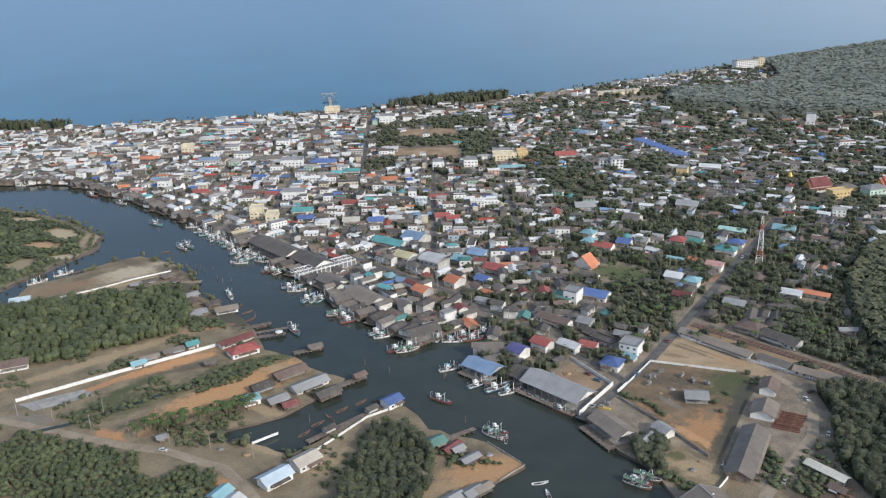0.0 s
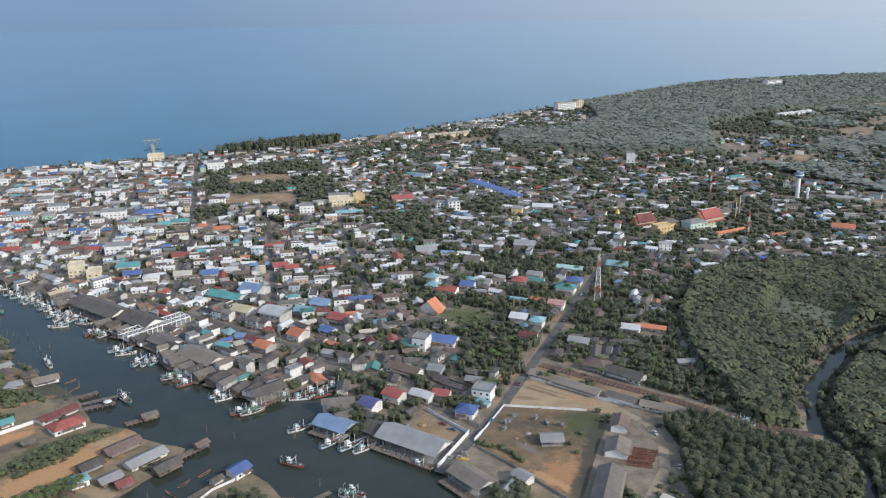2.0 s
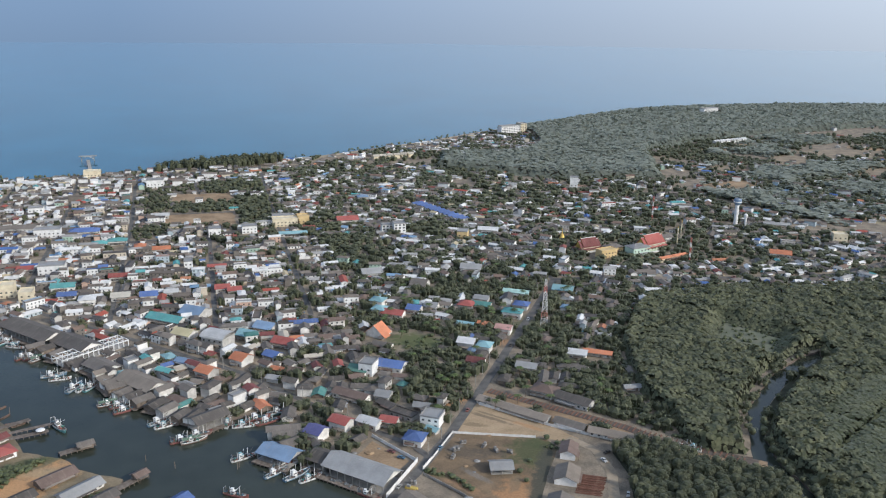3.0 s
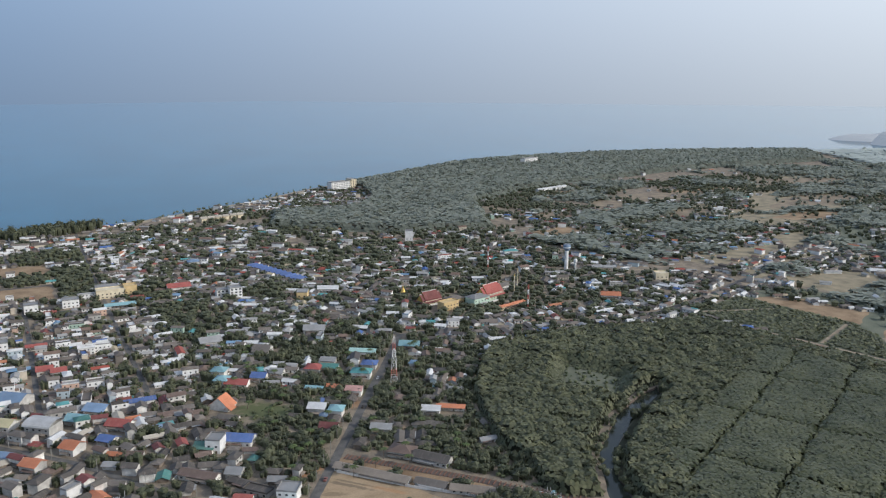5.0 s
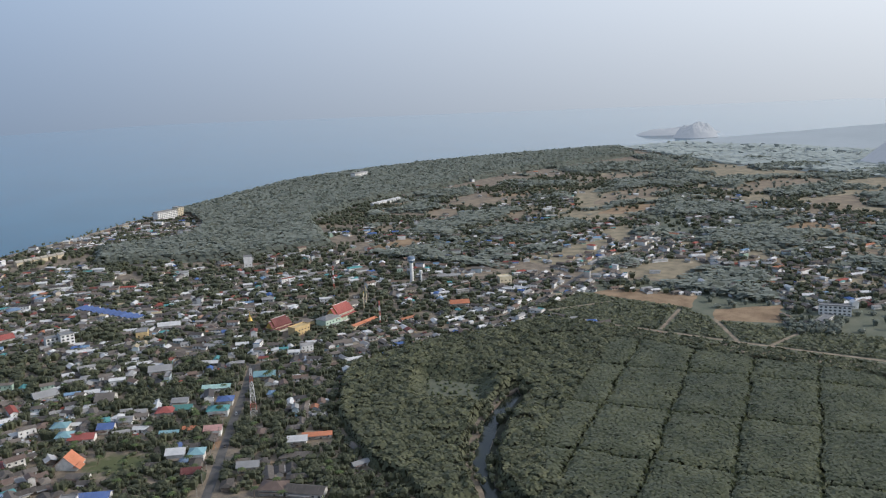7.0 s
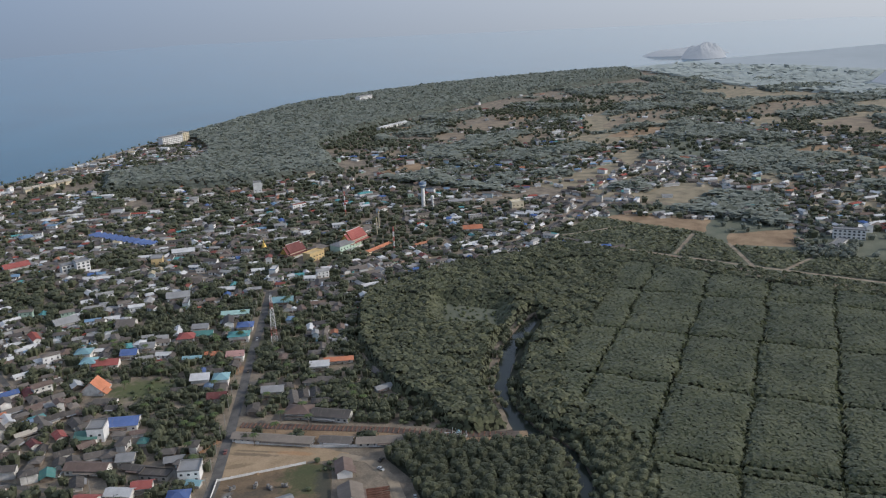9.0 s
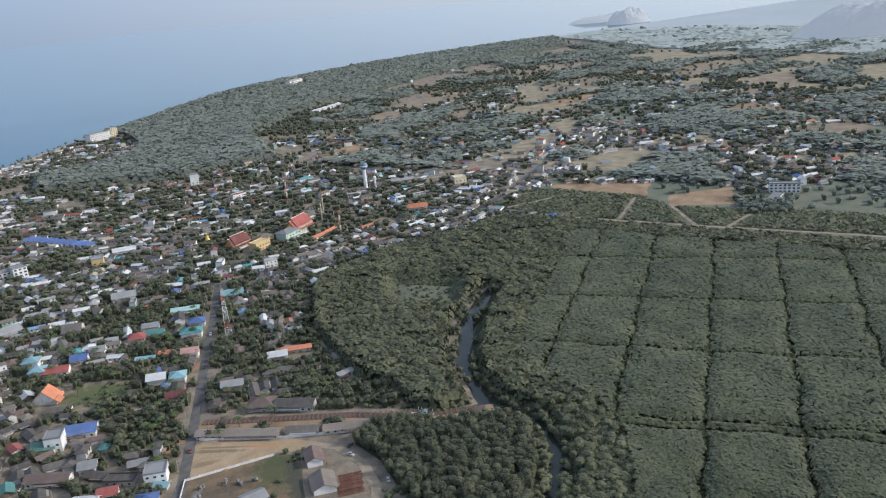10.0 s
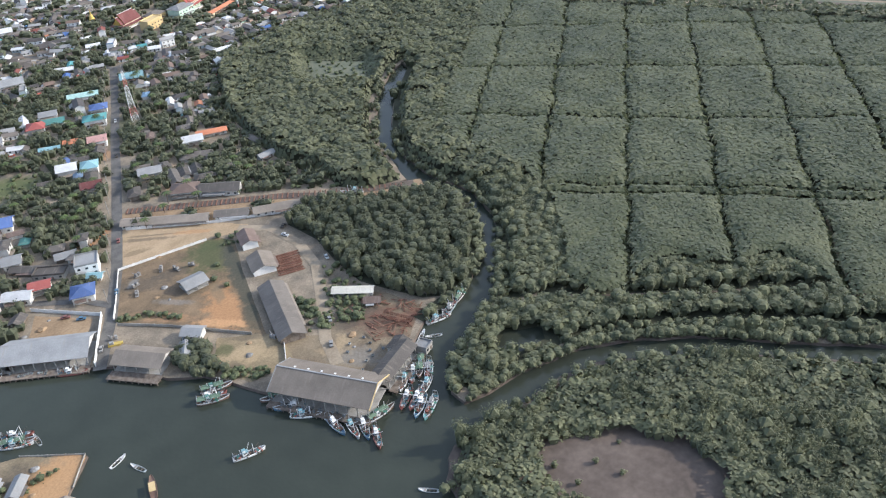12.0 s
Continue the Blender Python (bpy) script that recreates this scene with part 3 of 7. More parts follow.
def tufts(cx, cy, z0, r, h, n, size, flat=0.9, lean=0.35, loose=0.26, bulge=0.8):
    """Leaf clumps over rounded, lobed crowns of radius r whose tops reach z0 + h: n clumps a crown. Gives quads (k, 4, 3)."""
    m = len(cx)
    a = RNG.uniform(0, 2 * np.pi, (m, n))
    up = RNG.uniform(-0.55, 1.0, (m, n))
    ring = np.sqrt(np.clip(1 - up**2, 0, 1)) ** 0.8
    lob = 1 + 0.24 * np.sin(3 * a + RNG.uniform(0, 6, (m, 1))) * ring + 0.2 * np.sin(5 * a + 4 * up + RNG.uniform(0, 6, (m, 1))) + RNG.uniform(-0.16, 0.06, (m, n))
    rv = np.minimum(bulge * r, 0.6 * h)[:, None]
    px = cx[:, None] + r[:, None] * ring * np.cos(a) * lob
    py = cy[:, None] + r[:, None] * ring * np.sin(a) * lob
    pz = (z0 + h)[:, None] - rv + rv * up * lob
    nrm = np.stack([ring * np.cos(a), ring * np.sin(a), up * flat + lean], -1) + RNG.normal(0, loose, (m, n, 3))
    nrm /= np.linalg.norm(nrm, axis=-1, keepdims=True)
    ref = RNG.normal(0, 1, (m, n, 3))
    u = np.cross(nrm, ref)
    u /= np.linalg.norm(u, axis=-1, keepdims=True)
    v = np.cross(nrm, u)
    s = (size * RNG.uniform(0.5, 1.3, (m, n)))[..., None]
    s2 = s * RNG.uniform(0.55, 1.0, (m, n, 1))
    p = np.stack([px, py, pz], -1)
    q = np.stack([p - u * s, p - v * s2, p + u * s, p + v * s2], -2)
    return q.reshape(-1, 4, 3)


def cores(cx, cy, z0, r, h, far=False):
    """The dense inside of each crown: a many-sided dome of quads."""
    k = 4 if far else 6
    out = []
    for lo, hi, rl, rh in ((0.0, 0.72, 0.6, 0.88), (0.72, 0.96, 0.88, 0.02)) if far else ((0.1, 0.6, 0.5, 0.9), (0.6, 0.87, 0.9, 0.62), (0.87, 0.95, 0.62, 0.02)):
        for i in range(k):
            a0, a1 = 2 * np.pi * i / k, 2 * np.pi * (i + 1) / k
            c = [np.stack([cx + r * rr * np.cos(a), cy + r * rr * np.sin(a), z0 + h * zz], -1) for a, rr, zz in ((a0, rl, lo), (a1, rl, lo), (a1, rh, hi), (a0, rh, hi))]
            out.append(np.stack(c, 1))
    return np.concatenate(out)


def crown_cells(x, y, c):
    """Rounded tree tops on a jittered lattice of spacing c: how high each point of the canopy stands, 0 to 1, and its tree's own chance."""
    i, j = np.floor(x / c), np.floor(y / c)
    best, own = np.full(len(x), 1e9), np.zeros(len(x))
    for a in (-1, 0, 1):
        for b in (-1, 0, 1):
            u, v = i + a, j + b
            h = np.sin(u * 127.1 + v * 311.7) * 43758.5453
            g = np.sin(u * 269.5 + v * 183.3) * 24634.6345
            h, g = h - np.floor(h), g - np.floor(g)
            d = np.hypot(x - (u + 0.15 + 0.7 * h) * c, y - (v + 0.15 + 0.7 * g) * c)
            own = np.where(d < best, (h + g) % 1.0, own)
            best = np.minimum(best, d)
    return np.sqrt(np.clip(1 - (best / (0.85 * c)) ** 2, 0, 1)), own


def canopy(name, x, y, height, spacing, material, label, category, loose=0.3):
    """A closed canopy of leaf clumps lying on the surface height(x, y), in two layers."""
    z, e = height(x, y), 0.6
    nx, ny = -(height(x + e, y) - z) / e, -(height(x, y + e) - z) / e
    out = []
    every = [(x, y, z, nx, ny), tuple(q[::3] for q in (x, y, z, nx, ny))]
    for (x, y, z, nx, ny), drop, size, tilt in ((every[0], 0.0, 0.8, loose), (every[1], 0.45, 1.5, 0.1)):
        nrm = np.stack([nx * 0.9, ny * 0.9, np.ones(len(x))], -1) + RNG.normal(0, tilt, (len(x), 3))
        nrm /= np.linalg.norm(nrm, axis=-1, keepdims=True)
        u = np.cross(nrm, RNG.normal(0, 1, (len(x), 3)))
        u /= np.linalg.norm(u, axis=-1, keepdims=True)
        v = np.cross(nrm, u)
        s = (size * spacing * RNG.uniform(0.7, 1.3, (len(x), 1)))
        p = np.stack([x, y, z - drop * spacing], -1)
        s2 = s * RNG.uniform(0.7, 1.0, (len(x), 1))
        out.append(np.stack([p - u * s, p - v * s2, p + u * s, p + v * s2], 1))
    return quads(name, np.concatenate(out), material, label, category)


def scatter(poly, spacing, holes=(), lines=(), jitter=0.45, angle=0.0):
    """Points on an uneven grid inside the polygon, outside the holes, clear of lines (polyline, distance)."""
    P = np.array(poly)
    cen = P.mean(0)
    rad = np.abs(P - cen).max() * 1.5
    g = np.arange(-rad, rad, spacing)
    X, Y = [q.ravel() for q in np.meshgrid(g, g)]
    X, Y = X + RNG.uniform(-1, 1, len(X)) * jitter * spacing, Y + RNG.uniform(-1, 1, len(X)) * jitter * spacing
    c, s = math.cos(radians(angle)), math.sin(radians(angle))
    X, Y = cen[0] + c * X - s * Y, cen[1] + s * X + c * Y
    ok = inside(list(poly), X, Y)
    for hpoly in holes:
        ok &= ~inside(list(hpoly), X, Y)
    X, Y = X[ok], Y[ok]
    for ln, dist in lines:
        keep = line_dist(ln, X, Y) > dist
        X, Y = X[keep], Y[keep]
    return X, Y



# ---- ground, water and roads ----
WATER = -1.3
COAST = [(-2600, 1050), (-1200, 1210), (-642, 1273), (-485, 1292), (-287, 1318), (-187, 1341), (-67, 1371), (87, 1420), (172, 1442), (265, 1494), (376, 1557), (520, 1660),
         (675, 1745), (915, 1895), (1062, 1945), (1241, 1965), (1498, 1955), (1752, 1900), (2100, 1790)]
BANK = [(107, 333), (101, 359), (97, 372), (86, 384), (78, 411), (70, 421), (59, 434), (43, 452), (32, 467), (25, 490), (27, 511), (34, 537), (24, 543), (2, 532), (-15, 524), (-36, 541), (-54, 559), (-74, 582), (-97, 623), (-116, 647),
        (-134, 667), (-162, 714), (-193, 753), (-233, 794), (-274, 836), (-324, 885), (-373, 922), (-419, 960), (-500, 966), (-700, 976), (-2600, 960)]
CREEK_IN = [(152, 272), (168, 283), (197, 290), (224, 298), (253, 318), (280, 342), (295, 369), (297, 404), (306, 430), (327, 461), (377, 502), (424, 529)]
CREEK_OUT = [(430, 541), (409, 535), (366, 510), (318, 468), (299, 436), (285, 412), (268, 419), (261, 409), (283, 393), (288, 380), (281, 361), (264, 342), (242, 325), (220, 314), (200, 313), (184, 314),
             (172, 309), (159, 302), (137, 298), (122, 297)]
BRANCH = [(900, -600), (466, -199), (320, 63), (282, 133), (262, 168), (243, 204), (229, 222), (209, 241), (188, 251), (170, 257), (150, 263)]
MAINLAND = COAST + [(3200, 1500), (4900, 1000), (4900, -2500), (1500, -2500)] + BRANCH + CREEK_IN + CREEK_OUT + BANK
LEFT = [(-330, 601), (-326, 645), (-294, 668), (-279, 694), (-258, 705), (-228, 686), (-200, 652), (-187, 615), (-163, 590), (-140, 562), (-130, 545), (-118, 515), (-97, 503), (-80, 484), (-62, 472),
        (-64, 458), (-76, 449), (-93, 431), (-107, 423), (-125, 415), (-122, 407), (-96, 399), (-82, 391), (-70, 402), (-54, 420), (-38, 434), (-25, 437), (-17, 426), (-11, 411), (8, 402), (22, 395), (37, 373), (23, 362),
        (0, 345), (-30, 280), (-60, 100), (-700, 100), (-900, 560), (-480, 590)]
ISLAND = [(-900, 950), (-450, 862), (-409, 845), (-355, 808), (-313, 762), (-307, 729), (-325, 689), (-345, 640), (-500, 620), (-900, 650)]
LOWER = [(128, 252), (148, 248), (168, 241), (192, 236), (212, 222), (226, 206), (234, 197), (252, 162), (271, 127), (310, 57), (456, -204), (640, -560), (400, -900), (60, -300), (80, 120), (100, 215), (112, 243)]

tagged(link("sea", [(-5000, -5000, WATER), (5000, -5000, WATER), (5000, 5000, WATER), (-5000, 5000, WATER)], [(0, 1, 2, 3)], M_SEA), "calm blue-grey sea fading into haze", "water", kind="structure")
ribbon("ditch", [(-232, 418), (-214, 427), (-203, 433), (-178, 451), (-165, 462), (-147, 476), (-132, 492)], 3.6, 0.22, M_RIVER, "grey-blue flooded ditch on the far bank", "ditch", amp=2)
tagged(link("river", [(-900, -900, WATER + 0.06), (950, -900, WATER + 0.06), (950, 1010, WATER + 0.06), (-900, 1010, WATER + 0.06)], [(0, 1, 2, 3)], M_RIVER), "calm grey-green river water", "water", kind="structure")
sheet("ground", MAINLAND, 0.0, M_TOWN, "dry grey-brown ground of the town reaching into the haze", 7, 2.0, 2.6)
sheet("ground", LEFT, 0.0, M_LEFTBANK, "brown earth of the far bank", 7, 3.0, 2.6)
sheet("ground", ISLAND, 0.0, M_SPIT, "sandy scrub-grown spit in the river mouth", 7, 4.0, 2.6, batter=3.0)
sheet("ground", LOWER, 0.0, M_MUD, "muddy mangrove ground between the creeks", 6, 4.0, 2.6)

MAIN_ROAD = [(71, 416), (97, 446), (124, 481), (153, 524), (190, 580), (227, 637), (251, 672), (300, 748)]
FAR_ROAD = [(300, 748), (342, 745), (424, 725), (512, 706), (570, 703), (658, 728), (715, 752), (840, 800), (1000, 830)]
BEND = [(190, 458), (200, 441), (198, 416), (188, 392), (171, 371), (147, 344), (137, 326)]
RIVER_STREET = [(-290, 900), (-166, 775), (-90, 700), (-29, 636), (6, 599), (43, 545), (75, 500), (98, 471), (104, 455)]
STREETS = [[(-166, 775), (-165, 961), (-169, 1134), (-178, 1335)], [(-89, 720), (-92, 1060), (-103, 1340)], [(-8, 640), (-8, 992), (-10, 1012)], [(-19, 1205), (-26, 1340)], [(68, 700), (68, 1099), (73, 1380)],
           [(-330, 930), (-330, 1270)], [(-250, 850), (-250, 1290)], [(-400, 985), (-170, 965), (160, 960)], [(-480, 1090), (-165, 1080), (300, 1075)], [(-480, 1190), (-170, 1200), (250, 1210)],
           [(160, 960), (262, 905), (300, 748)], [(-90, 870), (70, 860), (190, 850)]]
for k, (line, wd, mt, lb) in enumerate([(MAIN_ROAD, 6.2, M_ASPHALT, "grey asphalt main road running inland from the quay"), (FAR_ROAD, 6.5, M_ASPHALT, "asphalt road along the edge of the mangrove"),
                                        (BEND, 6, M_PALE, "pale curving service road of the boatyard"), (RIVER_STREET, 4.5, M_ASPHALT, "narrow street behind the riverside houses")]):
    ribbon("road", line, wd, 0.12 + 0.03 * k, mt, lb)
for k, s in enumerate(STREETS):
    ribbon("road", s, 4.2, 0.1 + 0.012 * k, M_ASPHALT, "grey town street between the houses")
LEFT_ROAD = [(-420, 470), (-253, 435), (-215, 421), (-180, 407), (-147, 397), (-114, 380), (-94, 354), (-80, 300)]
ribbon("road", LEFT_ROAD, 6, 0.2, M_PALE, "pale dusty road on the far bank", amp=1.0)
ribbon("road", [(-330, 590), (-280, 612), (-220, 640), (-190, 640)], 5, 0.15, M_PALE, "sandy track beside the mangrove", amp=1)

# patches of earth, sand and grass
sheet("ground", [(-250, 453), (-218, 469), (-209, 461), (-238, 445)], 0.09, M_CONCRETE, "bare concrete slab at the end of the long wall", 4, 0.6)
sheet("ground", [(127, 482), (152, 516), (186, 474), (196, 456), (190, 452), (176, 462)], 0.06, M_RUTTED, "bare tan earth yard with tyre tracks", 4, 1.0)
sheet("ground", [(104, 450), (126, 480), (176, 461), (180, 449), (162, 421), (133, 370), (129, 377), (112, 410), (96, 439)], 0.07, M_FIELD, "tan and orange earth of the walled field with rough grass", 5, 0.6)
sheet("ground", [(118, 388), (129, 376), (138, 362), (128, 342), (106, 350), (102, 372)], 0.06, M_WASTE, "sandy waste ground beside the river", 4, 2)
sheet("ground", [(126, 341), (136, 361), (150, 345), (176, 362), (190, 345), (192, 322), (172, 312), (150, 308), (133, 304)], 0.075, M_YARD, "tan boatyard earth strewn with timber and litter", 4, 1.5)
sheet("ground", [(150, 530), (168, 532), (192, 503), (240, 445), (290, 405), (284, 396), (240, 428), (190, 470), (152, 516)], 0.05, M_TAN, "tan earth along the slipway", 5, 1)
sheet("ground", [(-52, 1136), (-45, 1188), (21, 1182), (27, 1132)], 0.06, M_TAN, "dry tan playing field in the town", 8, 3)
sheet("ground", [(-57, 1032), (-53, 1077), (21, 1073), (23, 1017)], 0.06, M_TAN, "dry tan field in the town", 8, 3)


def blob(x, y, r, stretch=1.6, turn=0.0):
    """An uneven oval outline."""
    c, q = math.cos(radians(turn)), math.sin(radians(turn))
    out = []
    for i in range(18):
        a = 6.2832 * i / 18
        k = r * (1 + 0.45 * noise.noise((x * 0.05 + math.cos(a) * 1.3, y * 0.05 + math.sin(a) * 1.3, 4)))
        u, w = k * stretch * math.cos(a), k * math.sin(a)
        out.append((x + c * u - q * w, y + q * u + c * w))
    return out


DRY = [blob(*b) for b in ((712, 1095, 34, 1.8, 30), (800, 1215, 40, 2.0, 40), (765, 1340, 26, 2.4, 30), (905, 1400, 34, 2.2, 15), (935, 1262, 36, 2.2, 20), (1085, 1310, 44, 2.4, -5), (1215, 1345, 36, 2.5, -10), (1010, 1130, 30, 2.5, 35),
                          (1320, 1150, 45, 2.6, 10), (1180, 1040, 30, 2.2, 0), (1500, 1350, 50, 2.6, -10), (1600, 1000, 60, 2.4, 0), (1250, 700, 40, 2.2, -20), (1420, 800, 50, 2.4, 10), (1100, 560, 34, 2.0, -30))]
for k, b in enumerate(DRY):
    sheet("ground", b, 0.07 + 0.004 * k, M_BROWN if k % 3 else M_TAN, "dry brown field inland", 12, 8)
ribbon("road", [(298, 182), (311, 164), (322, 142)], 1.6, 0.2, M_PALE, "pale dyke path through the mangrove", amp=2)
ribbon("road", [(273, 161), (278, 148), (290, 128)], 1.6, 0.2, M_PALE, "pale dyke path through the mangrove", amp=2)
ribbon("road", [(184, 258), (191, 256), (197, 252), (211, 247), (224, 230), (236, 214), (248, 200)], 1.6, 0.2, M_PALE, "pale path on the creek bank", amp=1)
ribbon("road", [(316, 156), (324, 163), (334, 169), (345, 175), (372, 189)], 1.5, 0.2, M_PALE, "pale path between the plantation blocks", amp=1)
sheet("inlet", [(181, 268), (186, 274), (199, 276), (210, 264), (204, 258), (195, 260), (187, 263)], 0.1, M_RIVER, "still grey inlet among the mangroves", 3, 1.5, category="water")
sheet("ground", [(700, 700), (740, 700), (768, 609), (722, 585), (706, 640)], 0.08, M_TAN, "bare tan field beyond the mangrove", 10, 6)
sheet("ground", [(735, 564), (795, 525), (740, 490), (700, 541)], 0.08, M_TAN, "bare tan field beyond the mangrove", 10, 5)
sheet("ground", [(600, 690), (690, 715), (722, 590), (700, 540), (735, 460), (790, 300), (850, 60), (780, 60), (690, 356), (650, 473), (612, 598)], 0.05, M_PLOT, "green flat plots beyond the canal", 14, 3)
sheet("ground", [(690, 720), (760, 725), (830, 640), (870, 500), (900, 300), (860, 50), (790, 300), (735, 460), (700, 540), (722, 590)], 0.04, M_PLOT, "green-grey fields beyond the plots", 14, 4)
sheet("ground", [(800, 700), (720, 1000), (900, 1150), (1250, 1380), (1700, 1500), (2150, 1250), (2100, 200), (1300, 100), (870, 300)], 0.025, M_DRYGRASS, "dry grass country inland", 40, 30)
sheet("ground", [(1000, 900), (1150, 1000), (1300, 800), (1100, 700)], 0.05, M_PLOT, "green fields inland", 30, 20)
sheet("ground", [(860, 640), (960, 700), (1010, 600), (900, 540)], 0.05, M_BROWN, "dry brown field inland", 30, 12)
sheet("ground", [(1000, 480), (1200, 560), (1260, 420), (1050, 350)], 0.05, M_PLOT, "green fields inland", 30, 20)
ribbon("beach", [(x, y - 9) for x, y in COAST[1:12]], 13, 0.06, M_SAND, "narrow pale sand beach", "beach", amp=4)
CANAL = [(597, 672), (612, 598), (651, 473), (692, 356), (780, 60), (830, -100)]
ribbon("road", CANAL, 4, 0.12, M_MUD, "dark drainage ditch beyond the mangrove", "ditch")
ribbon("road", [(x + 9, y + 3) for x, y in CANAL], 4, 0.14, M_PALE, "pale dyke track beside the ditch")
for a, b in (((640, 560), (710, 590)), ((652, 480), (705, 545)), ((668, 460), (735, 462)), ((600, 690), (690, 660))):
    ribbon("road", [a, b], 4, 0.16, M_PALE, "pale dyke between the plots")

ribbon("bank", [(x + 3.5, y + 5.0) for x, y in BRANCH[4:10]], 11, 0.045, M_WOODFLOOR, "dark muddy creek bank", "bank", amp=1)
ribbon("bank", [(x + 3.2, y - 1.8) for x, y in CREEK_IN[3:]], 7, 0.042, M_WOODFLOOR, "dark muddy creek bank", "bank", amp=1)
ribbon("bank", [(x - 1.5, y + 2.5) for x, y in CREEK_OUT[10:16]], 7, 0.085, M_WOODFLOOR, "dark muddy creek bank under the grove", "bank", amp=1)
CLEARING = [(393, 612), (416, 569), (388, 540), (366, 577)]
FOREST = [(352, 672), (424, 683), (515, 666), (586, 655), (600, 592), (634, 468), (672, 352), (756, 58), (800, -105), (480, -170), (325, 66), (287, 135), (267, 170), (247, 206), (234, 225), (213, 245), (190, 255), (172, 261), (158, 266),
          (157, 271), (172, 280), (200, 287), (228, 295), (257, 315), (283, 340), (299, 368), (300, 403), (309, 429), (331, 459), (380, 499), (426, 526), (434, 544), (407, 539), (362, 514), (314, 470), (295, 438), (283, 415),
          (262, 424), (256, 441), (264, 470), (262, 504), (271, 536), (291, 591), (330, 650)]
GROVE = [(278, 391), (284, 380), (277, 362), (261, 344), (240, 328), (219, 317), (206, 316), (197, 326), (193, 345), (190, 362), (196, 385), (206, 410), (208, 436), (228, 441), (242, 432), (258, 410)]
sheet("ground", FOREST, 0.03, M_WOODFLOOR, "dark muddy mangrove floor", 10, 0.5)
sheet("ground", GROVE, 0.09, M_WOODFLOOR, "dark muddy mangrove floor", 8, 0.5)
sheet("ground", CLEARING, 0.1, M_PLOT, "dry grassy clearing in the mangrove", 6, 4)
sheet("ground", [(143, 225), (158, 219), (174, 197), (181, 174), (172, 157), (150, 150), (135, 170), (130, 205)], 0.1, M_MUD, "drying brown mud pool", 4, 4)

# ---- mangrove and trees ----
PLOTS = [(612, 690), (690, 712), (720, 590), (700, 540), (735, 460), (790, 300), (800, 200), (745, 220), (700, 356), (660, 473), (622, 598)]


def low_scrub(x, y):
    top, own = crown_cells(x, y, 5.0)
    return 0.3 + 0.7 * top + 0.7 * own


x, y = scatter(PLOTS, 2.3, jitter=0.5)
q = line_dist([(x0 + 9, y0 + 3) for x0, y0 in CANAL], x, y) > 4
for a, b in (((640, 560), (710, 590)), ((652, 480), (705, 545)), ((668, 460), (735, 462)), ((600, 690), (690, 660))):
    q &= line_dist([a, b], x, y) > 3.5
canopy("plot_scrub", x[q], y[q], low_scrub, 2.3, M_MANGROVE, "low green scrub on the flat plots beyond the canal", "scrub")
SPIT = [(-700, 905), (-450, 856), (-411, 840), (-358, 803), (-317, 760), (-311, 730), (-329, 691), (-349, 645), (-500, 626), (-700, 645)]


def spit_scrub(x, y):
    top, own = crown_cells(x, y, 5.5)
    return np.clip(line_dist(SPIT + SPIT[:1], x, y) / 8, 0.1, 1) * (0.6 + 1.4 * top + 1.6 * own)


x, y = scatter(SPIT, 2.4, jitter=0.5)
ragged = np.array([0.35 * noise.noise((p * 0.06, q * 0.06, 1.7)) + 0.3 * noise.noise((p * 0.2, q * 0.2, 5.2)) for p, q in zip(x, y)])
grown = ragged > -0.3
for bx, by, rx, ry, turn in SPIT_BARE:
    c, k = math.cos(radians(turn)), math.sin(radians(turn))
    grown &= np.hypot(((x - bx) * c + (y - by) * k) / rx, ((y - by) * c - (x - bx) * k) / ry) + ragged > 0.95
x, y = x[grown], y[grown]
canopy("spit_scrub", x, y, spit_scrub, 2.4, M_SCRUB, "low green scrub on the sandy spit", "scrub")
C29, S29 = math.cos(radians(29)), math.sin(radians(29))
X, Y = scatter(FOREST, 3.3, holes=[CLEARING], jitter=0.4, angle=29)
U, V = X * C29 + Y * S29, -X * S29 + Y * C29
planted = U > 356 + 14 * np.sin(V * 0.043) + 8 * np.sin(V * 0.11)
planted &= (line_dist(CREEK_IN[3:] + CREEK_OUT[:6], X, Y) >= 34) & (V < 215)
CLOSED = FOREST + FOREST[:1]
FAR_EDGE = [(586, 655), (600, 592), (634, 468), (672, 352), (756, 58), (800, -105)]


def plant_height(x, y):
    """Blocks of young mangrove: low domes with narrow gaps between them."""
    u, v = x * C29 + y * S29, -x * S29 + y * C29
    w = 0.7 * np.sin(u * 0.051 + 1.3 * np.sin(v * 0.037)) + 0.8 * np.sin(v * 0.17 + u * 0.12)
    across = np.abs((v + w - 89.5 + 25) % 50 - 25)
    along = np.min(np.abs((u + w)[:, None] - np.array([[429.0, 438.0, 528.0, 614.0, 703.0]])), 1)
    gap = np.minimum(across, along) + 0.8 * np.sin(x * 0.9) * np.sin(y * 0.8)
    front = u - (356 + 14 * np.sin(v * 0.043) + 8 * np.sin(v * 0.11))
    dome = np.clip((np.minimum(gap, 2.5 + front) - 0.8) / 8.0, 0, 1)
    near = np.clip((520 - u) / 120, 0, 1)
    top, own = crown_cells(x, y, 2.6)
    return np.where(gap < 1.1, 2.6 - 1.0 * near, 5.2 - 1.0 * near + (2.0 + 1.2 * near) * np.sqrt(dome) + 0.9 * np.sin(u * 0.021) * np.sin(v * 0.027) + 0.6 * np.sin(u * 0.13 + 2) * np.sin(v * 0.11)) + 0.6 * top + 0.35 * own


